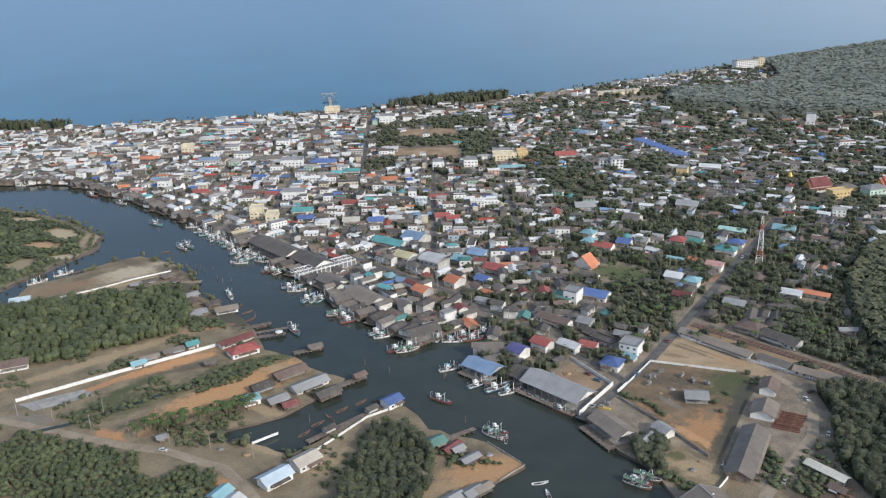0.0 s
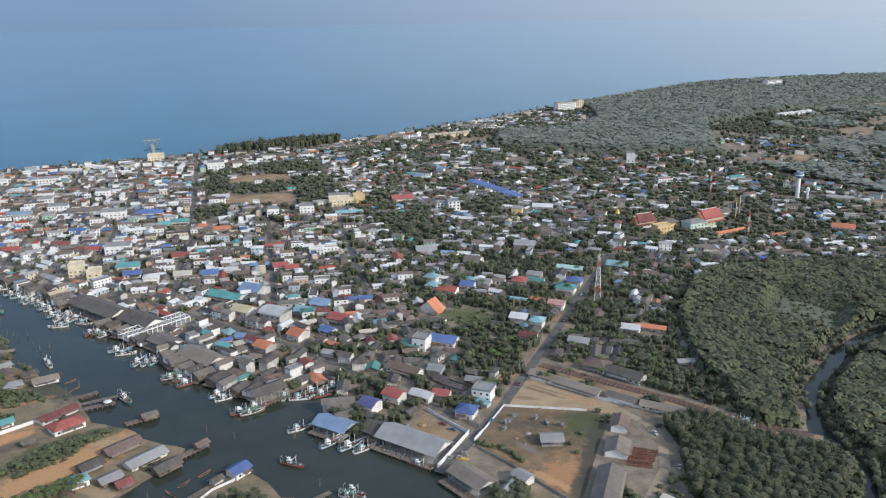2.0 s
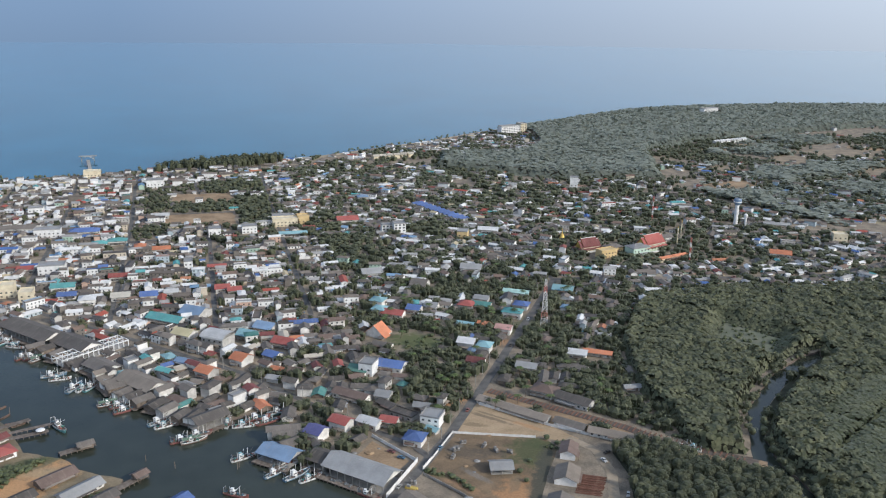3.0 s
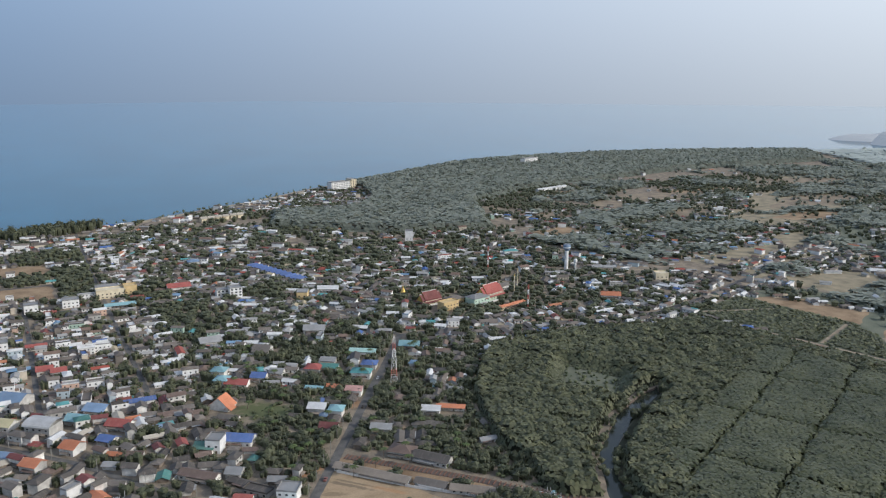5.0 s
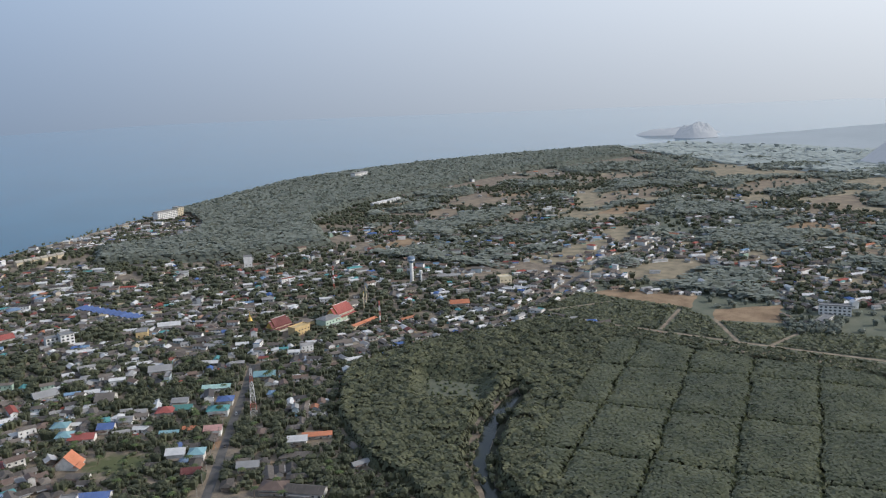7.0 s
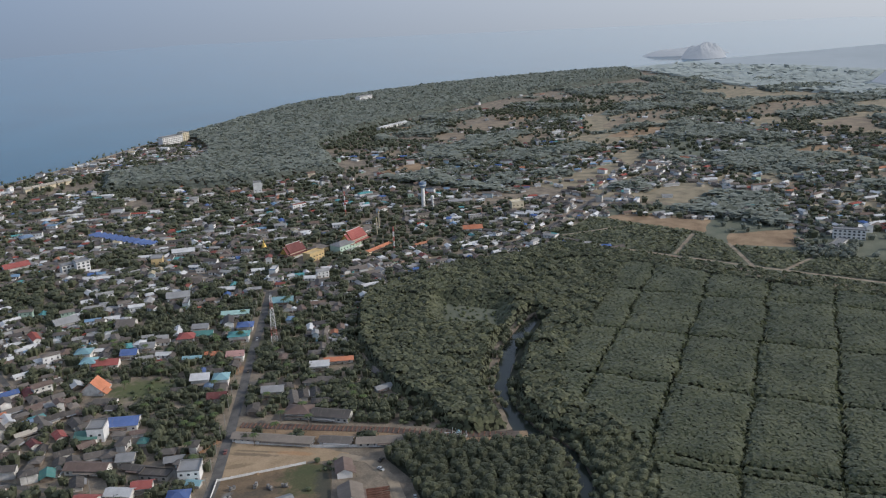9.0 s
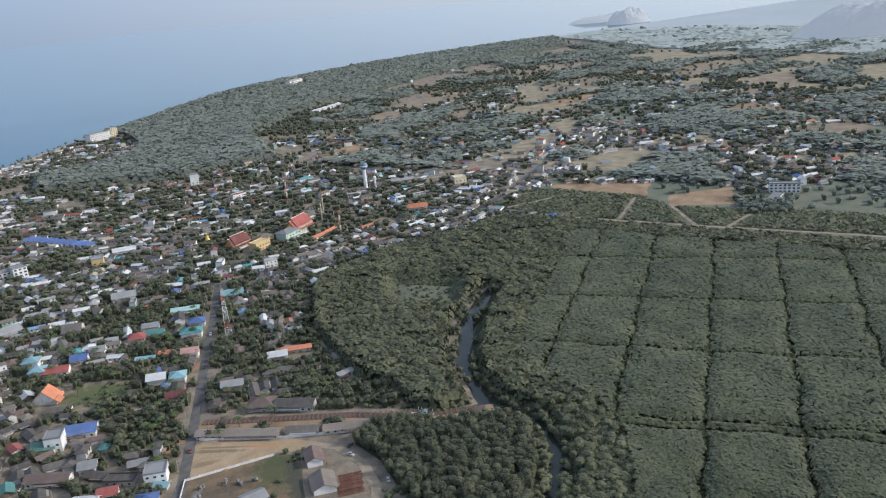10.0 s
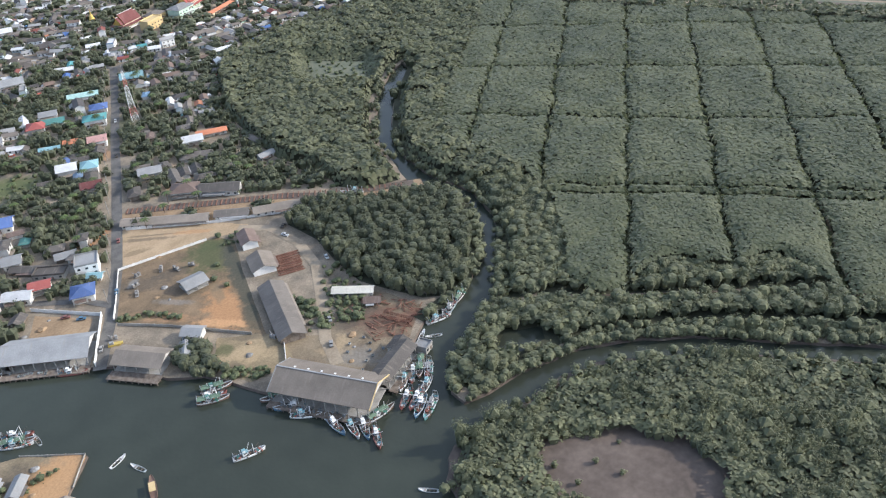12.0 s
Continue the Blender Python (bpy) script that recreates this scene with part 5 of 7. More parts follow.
house(197, 471, 19, 7, 2.8, "grey", "gable", -48, where="beside the slipway", name="long_shed")
house(222, 448, 42, 7.5, 3.0, "ash", "gable", -38, where="beside the slipway", name="long_shed")
house(199, 518, 16, 12, 4, "brown", "hip", -45, where="near the slipway")
house(212, 500, 24, 10, 4, "dgrey", "gable", -52, where="near the slipway")
house(182.5, 440, 13, 8.5, 4, "brown", "gable", 61, wall=M_WHITE, where="in the boatyard")
house(171, 415.5, 15, 12, 3.2, "ash", "gable", 61, wall=M_WHITE, where="in the boatyard")
house(148, 375, 46, 12, 3.4, "grey", "gable", 61, wall=M_WOOD, where="along the walled field", name="long_shed")
house(112, 398, 9, 7, 4, "lgrey", "gable", -60, where="beside the field wall")
house(102, 391, 9, 4, 3.5, "lgrey", "gable", -130, where="behind the fish shed")
house(160, 309, 8, 7, 4, "dgrey", "gable", 12, where="behind the creek shed")
house(167, 300, 6, 6, 3.0, "lgrey", "flat", 12, where="at the creek mouth", wall=M_CONCRETE)
wall_run([(104, 452), (124.5, 480), (171, 463)], 1.7, "white masonry wall round the bare field", th=0.2)
wall_run([(71.5, 420), (96, 452)], 3.0, "tall white wall beside the landing shed")
wall_run([(96, 452), (77, 487)], 2.2, "pale yard wall behind the landing shed")
wall_run([(96, 438), (110, 415), (129, 376)], 1.8, "grey block wall below the bare field", M_CONCRETE)
wall_run([(137, 362), (119, 340)], 2.0, "pale wall between the yards")
wall_run([(97, 443), (104, 452)], 2.4, "short white gate wall")
wall_run([(152, 513), (186, 474), (238, 428)], 2.0, "pale wall along the slipway sheds", M_WHITE)
wall_run([(-253, 456), (-205, 488), (-173, 508), (-150, 523)], 2.4, "long white wall on the far bank")
wall_run([(-318, 599), (-282, 622), (-264, 634), (-248, 648), (-221, 665)], 1.4, "low white wall along the sandy tip")
wall_run([(-88, 369), (-70, 392), (-45, 425), (-34, 432)], 1.6, "low white wall along the dock")
wall_run([(-104, 402), (-92, 411)], 1.6, "short white wall at the head of the dock")
wall_run([(33, 578), (58, 545), (64, 552)], 1.8, "pale yard wall behind the riverside houses")

# the slipway with its sleepers
slip = tagged(ribbon("slipway", [(165, 531), (192, 502), (229, 463), (244, 440), (284, 405)], 7, 0.22, M_MUD, "rusty slipway with cross sleepers", "slipway"), kind="structure")
sl = None
for i in range(56):
    t = i / 55
    x, y = (165 + 64 * t / 0.6, 531 - 68 * t / 0.6) if t < 0.6 else (229 + 48 * (t - 0.6) / 0.4, 463 - 54 * (t - 0.6) / 0.4)
    if sl is None:
        sl = link("sleeper", *boxes((0, 0, 0, 0.7, 6.2, 0.35)), surf("rusty_iron", (0.13, 0.065, 0.04), (0.24, 0.13, 0.09), 0.6, 0.9), slip)
        sl.matrix_basis = pose(x, y, 0.4, 0, 0, -47)
    else:
        q = new("sleeper", sl.data)
        q.parent, q.matrix_basis = slip, pose(x, y, 0.4, 0, 0, -47)
M_SCRAP_PAINT = surf("dull_grey_paint", (0.2, 0.2, 0.19), (0.36, 0.36, 0.34), 0.6, 0.7)
M_CRATE = surf("crate_plastic", (0.14, 0.17, 0.19), (0.3, 0.29, 0.27), 0.7, 0.5, rand="object", amount=0.5)
M_PLANK = surf("red_timber", (0.13, 0.06, 0.04), (0.24, 0.13, 0.09), 0.6, 0.9, rand="object", amount=0.3)
plank = None
for k in range(9):
    st = empty("timber_stack", pose(172 + 2.3 * k * 0.55 + 4, 397 + 2.3 * k * 0.85 + 1, 0.1, 0, 0, -28), "stack of reddish sawn planks drying in the boatyard", "timber", "timber stacks")
    for i in range(7):
        if plank is None:
            plank = link("plank", *boxes((0, 0, 0.25, 13, 0.16, 0.4)), M_PLANK, st)
        else:
            q = new("plank", plank.data)
            q.parent = st
            q.matrix_basis = pose(RNG.uniform(-0.8, 0.8), -0.7 + 0.22 * i, 0.06 * (i % 3), 0, 0, RNG.uniform(-3, 3))
v, f = [], []
for i in range(150):
    x, y = RNG.uniform(156, 192), RNG.uniform(312, 350)
    if not inside([(158, 322), (172, 352), (186, 346), (193, 322), (176, 312)], np.array([x]), np.array([y]))[0]:
        continue
    b = turned(boxes((0, 0, 0, RNG.uniform(1.5, 7), RNG.uniform(0.15, 0.5), 0.3)), x, y, RNG.uniform(0.3, 1.3), RNG.uniform(0, 180))
    v, f = merge((v, f), b)
tagged(link("scrap_timber", v, f, M_PLANK), "scattered reddish timber and hull planks in the boatyard", "timber", kind="stuff")

# the hull being built, the hut and the clutter of the boatyard
frame_boat = empty("boat_frame", pose(176, 325, 0.4, 0, 0, -76), "red-brown ribs of a fishing boat under construction", "boat")
link("keel", *boxes((0, 0, 0.2, 16, 0.35, 0.5)), M_PLANK, frame_boat)
link("stem", *beam((7.8, 0, 0.2), (9.6, 0, 3.4), 0.22, 6), M_PLANK, frame_boat)
for i in range(13):
    u = -7.2 + 1.2 * i
    half = 2.1 * (1 - abs(u / 9.5) ** 3)
    for s in (-1, 1):
        link("rib", *merge(beam((u, 0, 0.3), (u, s * half * 0.8, 0.8), 0.12, 5), beam((u, s * half * 0.8, 0.8), (u, s * half, 2.4), 0.12, 5)), M_PLANK, frame_boat)
for s in (-1, 1):
    for z in (1.0, 1.7, 2.35):
        link("stringer", *boxes((-0.4, s * (1.75 + 0.1 * z), z, 14, 0.1, 0.22)), M_PLANK, frame_boat)
house(202, 331, 12, 7, 2.6, "dgrey", "gable", -60, wall=M_WOOD, where="under the creekside trees")
house(180, 344, 7, 4, 2.2, "brown", "gable", -50, wall=M_WOOD, where="in the boatyard")
yellow = empty("small_boat", pose(86, 426, 0.1, 0, 0, -34), "old yellow boat drawn up on the bank", "boat")
M_YELLOW = surf("yellow_paint", (0.42, 0.3, 0.07), (0.58, 0.44, 0.12), 0.5, 0.6)
link("hull", *turned(boxes((0, 0, 0.5, 6.0, 2.2, 0.9), (3.3, 0, 0.7, 1.4, 1.4, 0.8)), 0, 0, 0, 0), M_YELLOW, yellow)
link("cabin", *boxes((-1.2, 0, 1.5, 2.0, 1.6, 1.2)), M_SCRAP_PAINT, yellow)
wall_run([(20, 396), (37, 374), (24, 362)], 0.9, "low concrete kerb round the river point", M_CONCRETE)
crate = empty("fish_crate", pose(150, 331, 0.3, 0, 0, 20), "open plastic fish crate on the quay", "crate", "fish crates")
link("tray", *boxes((0, 0, 0.1, 1.3, 0.9, 0.1), (0.62, 0, 0.4, 0.06, 0.9, 0.6), (-0.62, 0, 0.4, 0.06, 0.9, 0.6), (0, 0.42, 0.4, 1.18, 0.06, 0.6), (0, -0.42, 0.4, 1.18, 0.06, 0.6)), M_CRATE, crate)
link("rim", *boxes((0, 0.46, 0.7, 1.4, 0.08, 0.08), (0, -0.46, 0.7, 1.4, 0.08, 0.08), (0.66, 0, 0.7, 0.08, 0.84, 0.08), (-0.66, 0, 0.7, 0.08, 0.84, 0.08)), M_CRATE, crate)
for k in range(52):
    if k < 26:
        u, w = RNG.uniform(-22, 22), RNG.uniform(-12.5, -9.6)
        c, s = math.cos(radians(-69.6)), math.sin(radians(-69.6))
        x, y = 121 + c * u - s * w, 315 + s * u + c * w
    elif k < 44:
        u, w = RNG.uniform(-19, 19), RNG.uniform(-12.5, -9.4)
        c, s = math.cos(radians(-46)), math.sin(radians(-46))
        x, y = 63 + c * u - s * w, 444 + s * u + c * w
    else:
        x, y = RNG.uniform(138, 158), RNG.uniform(312, 336)
    copy_thing(crate, pose(x, y, 0.28, 0, 0, RNG.uniform(0, 360)))

# landmarks of the town
ct = empty("radio_mast", pose(247, 640, 0, 0, 0, 20), "tall red and white lattice radio mast beside the main road", "mast")
for k in range(7):
    z0, z1 = 38 * k / 7, 38 * (k + 1) / 7
    r0, r1 = 3.6 - 2.7 * k / 7, 3.6 - 2.7 * (k + 1) / 7
    ms = []
    for i in range(4):
        c0, s0 = math.cos(math.pi / 2 * i), math.sin(math.pi / 2 * i)
        c1, s1 = math.cos(math.pi / 2 * (i + 1)), math.sin(math.pi / 2 * (i + 1))
        ms += [beam((r0 * c0, r0 * s0, z0), (r1 * c0, r1 * s0, z1), 0.17), beam((r0 * c0, r0 * s0, z0), (r1 * c1, r1 * s1, z1), 0.1), beam((r0 * c1, r0 * s1, z0), (r1 * c0, r1 * s0, z1), 0.1),
               beam((r1 * c0, r1 * s0, z1), (r1 * c1, r1 * s1, z1), 0.11)]
    link("lattice_section", *merge(*ms), M_RED if k in (1, 5) else M_WHITE, ct, "red painted lattice" if k in (1, 5) else "white painted lattice")
link("antenna", *beam((0, 0, 38), (0, 0, 42), 0.1), M_STEEL, ct)
for i in range(3):
    q = link("dish", *lathe([(0.1, 0), (0.7, 0.3), (0.75, 0.35), (0.1, 0.1)], 10), M_WHITE, ct)
    q.matrix_basis = pose(0.9, 0.3, 22 + 5 * i, 0, 90, 60 * i)
TAKEN.append((247, 640, 4, 0))


def slim_mast(x, y, h, label):
    ob = empty("radio_mast", pose(x, y, 0), label, "mast")
    for k in range(5):
        link("lattice_section", *merge(*[beam((0.7 * math.cos(2.1 * i), 0.7 * math.sin(2.1 * i), h * k / 5), (0.6 * math.cos(2.1 * i), 0.6 * math.sin(2.1 * i), h * (k + 1) / 5), 0.28) for i in range(3)]), M_WHITE if k % 2 else M_RED, ob)


slim_mast(455, 770, 26, "slim red and white mast beside the temple")
slim_mast(505, 940, 28, "slim lattice mast among the houses")
wt = empty("water_tower", pose(590, 896, 0), "white water tower with a blue tank, among trees", "water tower")
link("shaft", *lathe([(2.6, 0), (2.3, 1), (2.2, 24)], 20), M_WHITE, wt)
link("tank", *lathe([(2.2, 24), (4.2, 26.5), (4.6, 28), (4.6, 30), (4.2, 31.3), (1.0, 32)], 24), ROOF["blue2"], wt, "blue painted tank")
link("tank_band", *lathe([(4.62, 27.6), (4.75, 27.7), (4.75, 28.6), (4.62, 28.7)], 24), M_WHITE, wt, "white painted band")
link("side_pipe", *beam((2.6, 0.4, 0), (2.6, 0.4, 26), 0.25, 8), M_STEEL, wt)
link("cap_rail", *lathe([(3.2, 31.4), (3.2, 32.2), (3.1, 32.2), (3.1, 31.4)], 20), M_STEEL, wt)
w2 = empty("water_tower", pose(592, 880, 0), "small white water tower beside the large one", "water tower")
link("shaft", *lathe([(1.4, 0), (1.2, 12)], 14), M_WHITE, w2)
link("tank", *lathe([(1.2, 12), (2.2, 13), (2.2, 16), (1.0, 17)], 16), M_WHITE, w2)
TAKEN.append((590, 890, 8, 0))


def temple_hall(x, y, w, d, h, rot, tiers, label, wall, tiles="red"):
    """A hall under stacked, steep red-tiled roofs with white ridge edges and horned gables."""
    ob = empty("temple_hall", pose(x, y, 0, 0, 0, rot), label, "temple")
    link("base", *boxes((0, 0, 0.6, w + 3, d + 3, 1.4)), M_WHITE, ob)
    link("wall", *boxes((0, 0, h / 2 + 0.6, w, d, h)), wall, ob)
    link("skirt_roof", *roof_mesh("hip", w + 2, d + 3, h * 0.75, d * 0.18, 1.0), ROOF[tiles], ob)
    for k in range(tiers):
        ww, zz = w * (1.0 - 0.26 * k), h + 0.2 + d * 0.17 * k
        link("roof_tier", *roof_mesh("gable", ww, d * (0.95 - 0.12 * k), zz, d * 0.52, 0.6, 0.25), ROOF[tiles], ob, "red tiled roof tier")
        top = zz + d * 0.52 + 0.35
        link("ridge", *boxes((0, 0, top, ww + 1.6, 0.35, 0.4)), M_WHITE, ob)
        for s in (-1, 1):
            link("gable", *prism([(-d * 0.4, zz), (d * 0.4, zz), (0, zz + d * 0.48)], s * (ww / 2 + 0.1) - 0.1, s * (ww / 2 + 0.1) + 0.1), M_GOLD, ob, "gilded gable board")
            link("finial", *beam((s * (ww / 2 + 0.7), 0, top), (s * (ww / 2 + 1.3), 0, top + 1.8), 0.14, 6), M_GOLD, ob)
    k = max(3, int(w / 4))
    for i in range(k):
        link("window", *boxes((-w / 2 + (i + 0.5) * w / k, -d / 2 - 0.05, h * 0.45 + 0.6, 1.1, 0.15, 2.0)), M_DOOR, ob)
    TAKEN.append((x, y, w * 0.55, 0))


temple_hall(437, 818, 30, 14, 8, 20, 2, "large temple hall with stacked red tiled roofs and pale green walls", surf("pale_green_paint", (0.4, 0.48, 0.36), (0.55, 0.62, 0.48), 0.2, 0.7))
temple_hall(372, 832, 25, 13, 4.5, 14, 2, "wide temple hall with dark red tiled roofs and white trim", M_CREAM, "maroon")
house(381, 806, 20, 10, 8, "yellow", "flat", 14, wall=M_OCHRE, where="in the temple grounds")
house(396, 822, 18, 12, 6, "grey", "hip", 14, wall=M_OCHRE, where="in the temple grounds")
house(418, 810, 22, 14, 8, "lgrey", "hip", 14, wall=surf("mint_paint", (0.4, 0.55, 0.45), (0.55, 0.66, 0.55), 0.2, 0.7), where="in the temple grounds")
house(440, 782, 46, 5, 4, "orange", "gable", 16, wall=M_CREAM, where="along the temple yard")
house(470, 850, 18, 10, 5, "grey", "gable", 10, where="behind the temple")
for x, y, h in ((474, 828, 20), (484, 838, 23)):
    pl = empty("flag_column", pose(x, y, 0), "tall slender gilded column in the temple grounds", "column")
    link("shaft", *lathe([(0.9, 0), (0.9, 1.5), (0.5, 2), (0.4, h - 3), (0.8, h - 2.6), (0.3, h)], 10), M_CREAM, pl)
    link("finial", *lathe([(0.6, h), (0.25, h + 1.5), (0.05, h + 3)], 8), M_GOLD, pl)
ch = empty("chedi", pose(361, 874, 0), "small gilded bell-shaped chedi among trees", "chedi")
link("base", *boxes((0, 0, 1, 7, 7, 2.4)), M_WHITE, ch)
link("bell", *lathe([(3, 2.2), (2.8, 3.4), (2.2, 5), (1.6, 7), (0.7, 8), (0.6, 9), (0.3, 11), (0.05, 14)], 16), M_GOLD, ch)
for i in range(11):
    t = i / 10
    house(246 + 32 * t, 1064 - 88 * t, 14, 5.6, 4.5, "blue", "gable", 20, where="in a row of alike houses", windows=False, name="row_house")


def block(x, y, w, d, floors, rot, wall, label, name="hotel"):
    """A slab of many floors with a window in each bay."""
    ob = empty(name, pose(x, y, 0, 0, 0, rot), label, "building")
    h = 3.2 * floors
    link("wall", *boxes((0, 0, h / 2 - 0.2, w, d, h + 0.4)), wall, ob)
    link("roof", *roof_mesh("flat", w, d, h, 0), ROOF["lgrey"], ob)
    n = int(w / 4)
    pane = None
    for fl in range(floors):
        for i in range(n):
            loc = (-w / 2 + (i + 0.5) * w / n, -d / 2 - 0.05, 1.7 + 3.2 * fl)
            if pane is None:
                pane = link("window", *boxes((0, 0, 0, 2.2, 0.2, 1.6)), M_GLASS, ob)
                q = pane
            else:
                q = new("window", pane.data)
                q.parent = ob
            q.location = loc
    TAKEN.append((x, y, w * 0.5, 0))


block(568, 1625, 48, 14, 5, 15, M_WHITE, "cream seaside hotel of five floors standing over the trees")
block(594, 1632, 14, 16, 6, 15, M_CREAM, "cream stair block of the seaside hotel")
block(1130, 1830, 50, 14, 5, 20, M_WHITE, "distant white hotel near the shore")
block(194, 938, 13, 12, 4, 0, M_WHITE, "white four-storey building standing over low roofs", "tower_house")
block(182, 946, 12, 10, 3, 0, M_WALL, "grey wing of the four-storey building", "tower_house")
block(800, 470, 30, 9, 3, -60, M_WHITE, "long white building beyond the fields", "school")
block(770, 465, 30, 9, 1, 10, M_WHITE, "low white building beyond the fields", "school")
for i in range(6):
    house(258 + 12 * i, 1394 + 3 * i, 9, 9, 6, "tan", "gable", 10, wall=M_CREAM, where="near the shore", windows=False)
for i in range(6):
    house(905 + 14 * i, 1440 + 4 * i, 12, 9, 6, "white", "gable", 20, wall=M_WHITE, where="beside the dry fields", windows=False)
pier = empty("pier", pose(-165, 1350, 0, 0, 0, 8), "sea pier with a raised T-shaped head beyond the beach", "pier")
link("deck", *boxes((0, 52, 1.2, 5, 120, 0.5)), M_CONCRETE, pier)
link("head", *boxes((0, 116, 6.5, 26, 8, 0.6)), M_CONCRETE, pier, "raised pale pier head")
for i in range(8):
    link("pile", *boxes((0, i * 15, -0.8, 1.0, 1.0, 4.4)), M_CONCRETE, pier)
for sx in (-9, 9):
    link("column", *boxes((sx, 116, 2.2, 1.2, 1.2, 8.6)), M_CONCRETE, pier)
for sx in (-1, 1):
    link("brace", *beam((sx * 9, 116, 1.4), (sx * 2, 112, 6.2), 0.5, 4), M_CONCRETE, pier)

# the far bank
B = "on the far bank"
house(-131, 511, 18, 11, 3.4, "red", "hip", 33, wall=M_WHITE, where=B)
house(-139, 527, 23, 6, 3, "maroon", "gable", 42, where=B)
house(-32, 438, 10, 8, 4, "blue", "gable", 43, wall=M_WHITE, where="at the mouth of the dock")
house(-113, 446, 9, 7, 3.5, "teal2", "hip", 25, wall=M_WHITE, where=B)
house(-96, 479, 20, 9, 2.5, "brown", "gable", 38, wall=M_WOOD, where=B)
house(-82, 463, 22, 9, 2.5, "lgrey", "gable", 40, wall=M_WALL, where=B)
house(-98, 446, 11, 7, 2.5, "lgrey", "gable", 38, wall=M_WOOD, where=B)
house(-110, 462, 12, 8, 2.5, "dgrey", "gable", 38, wall=M_WOOD, where=B)
house(-70, 452, 14, 8, 2.5, "dgrey", "gable", 40, wall=M_WOOD, where=B)
house(-90, 440, 8, 6, 2.5, "maroon", "gable", 30, wall=M_WOOD, where=B)
house(-86, 367, 15, 9, 4, "bluew", "gable", 44, wall=M_WHITE, where="beside the dock wall")
house(-73, 381, 13, 9, 4, "tan", "gable", 44, wall=M_WHITE, where="beside the dock wall")
house(-7, 396, 8, 7, 2.5, "dgreen", "gable", 35, wall=M_WOOD, where="on the river point")
house(1, 390, 11, 3.5, 2.5, "maroon", "gable", 50, wall=M_WOOD, where="on the river point")
house(10, 379, 10, 4, 2.5, "lgrey", "gable", 40, wall=M_WOOD, where="on the river point")
house(-17, 366, 9, 7, 2.5, "grey", "hip", 20, wall=M_WOOD, where="on the river point")
house(4, 388, 6, 4, 2.5, "lgrey", "gable", 40, wall=M_WOOD, where="on the river point")
house(-317, 607, 13, 9, 3.5, "bluew", "gable", 20, wall=M_WHITE, where="beside the mangrove")
house(-275, 500, 19, 10, 4, "brown", "gable", 22, wall=M_WHITE, where="beside the mangrove")
house(-194, 497, 8, 6, 3, "teal2", "gable", 30, where="beside the long wall")
house(-177, 515, 12, 5, 2.5, "grey", "gable", 30, wall=M_WOOD, where="beside the long wall")
house(-167, 523, 7, 6, 3, "teal", "gable", 30, where="beside the long wall")
house(-191, 608, 12, 6, 2.4, "lgrey", "gable", 38, wall=M_WALL, where=B)
house(-184, 596, 9, 7, 2.6, "brown", "gable", -52, wall=M_WOOD, where=B)
house(-176, 576, 11, 8, 2.4, "lgrey", "hip", 20, wall=M_WOOD, where=B)
house(-157, 580, 15, 8, 2.6, "ash", "gable", 22, wall=M_WHITE, where=B)
house(-170, 592, 10, 6, 2.4, "dgrey", "gable", 34, wall=M_WOOD, where=B)
house(-240, 635, 8, 4, 2.2, "lgrey", "gable", 36, wall=M_WOOD, where=B)
house(-231, 641, 9, 5, 2.4, "dgrey", "gable", 30, wall=M_WOOD, where=B)
house(-219, 651, 10, 5, 2.4, "grey", "gable", 36, wall=M_WOOD, where=B)
house(-208, 640, 7, 5, 2.2, "brown", "gable", -20, wall=M_WOOD, where=B)
house(10, 351, 9, 6, 2.4, "lgrey", "gable", 40, wall=M_WALL, where=B)
house(15, 354, 8, 5, 2.4, "ash", "gable", 40, wall=M_WOOD, where=B)
house(1, 347, 9, 5, 2.4, "lgrey", "gable", 40, wall=M_WALL, where=B)
house(-205, 543, 10, 4, 2.4, "grey", "gable", 30, wall=M_WOOD, where=B)
house(-190, 506, 11, 4, 2.4, "ash", "gable", 30, wall=M_WOOD, where=B)
house(-149, 496, 6, 4, 2.4, "grey", "gable", 30, wall=M_WOOD, where=B)
house(-154, 409, 4, 4, 2.4, "lgrey", "gable", 30, wall=M_WOOD, where=B)
house(-110, 355, 10, 7, 3.5, "teal2", "gable", 60, where="at the bend of the dusty road")
house(-103, 348, 9, 8, 3.5, "white", "gable", 60, where="at the bend of the dusty road")


def jetty(a, b, width, label):
    ln, ang = math.dist(a, b), math.degrees(math.atan2(b[1] - a[1], b[0] - a[0]))
    ob = empty("jetty", pose(*a, 0, 0, 0, ang), label, "jetty")
    link("deck", *boxes((ln / 2, 0, 0.3, ln, width, 0.25)), M_WOOD, ob)
    for i in range(int(ln / 3) + 1):
        for s in (-1, 1):
            link("pile", *boxes((i * 3, s * width * 0.4, -1.2, 0.3, 0.3, 3.2)), M_WOOD, ob)


jetty((-132, 540), (-104, 549), 3, "weathered timber jetty with a white awning boat alongside")
jetty((-141, 546), (-121, 557), 4, "narrow weathered timber jetty")
jetty((-130, 533), (-108, 539), 4, "crooked timber jetty with a white round awning")
sunshade = empty("awning", pose(-112, 537, 0.4), "round white awning on a timber jetty", "awning")
link("canopy", *lathe([(2.6, 1.9), (2.5, 2.1), (1.4, 2.6), (0.1, 2.8)], 14), M_WHITE, sunshade)
for u in (-1.6, 1.6):
    for w in (-1.6, 1.6):
        link("post", *boxes((u, w, 1.0, 0.12, 0.12, 2.1)), M_WOOD, sunshade)
jetty((-98, 508), (-80, 516), 5, "timber jetty with a small hut")
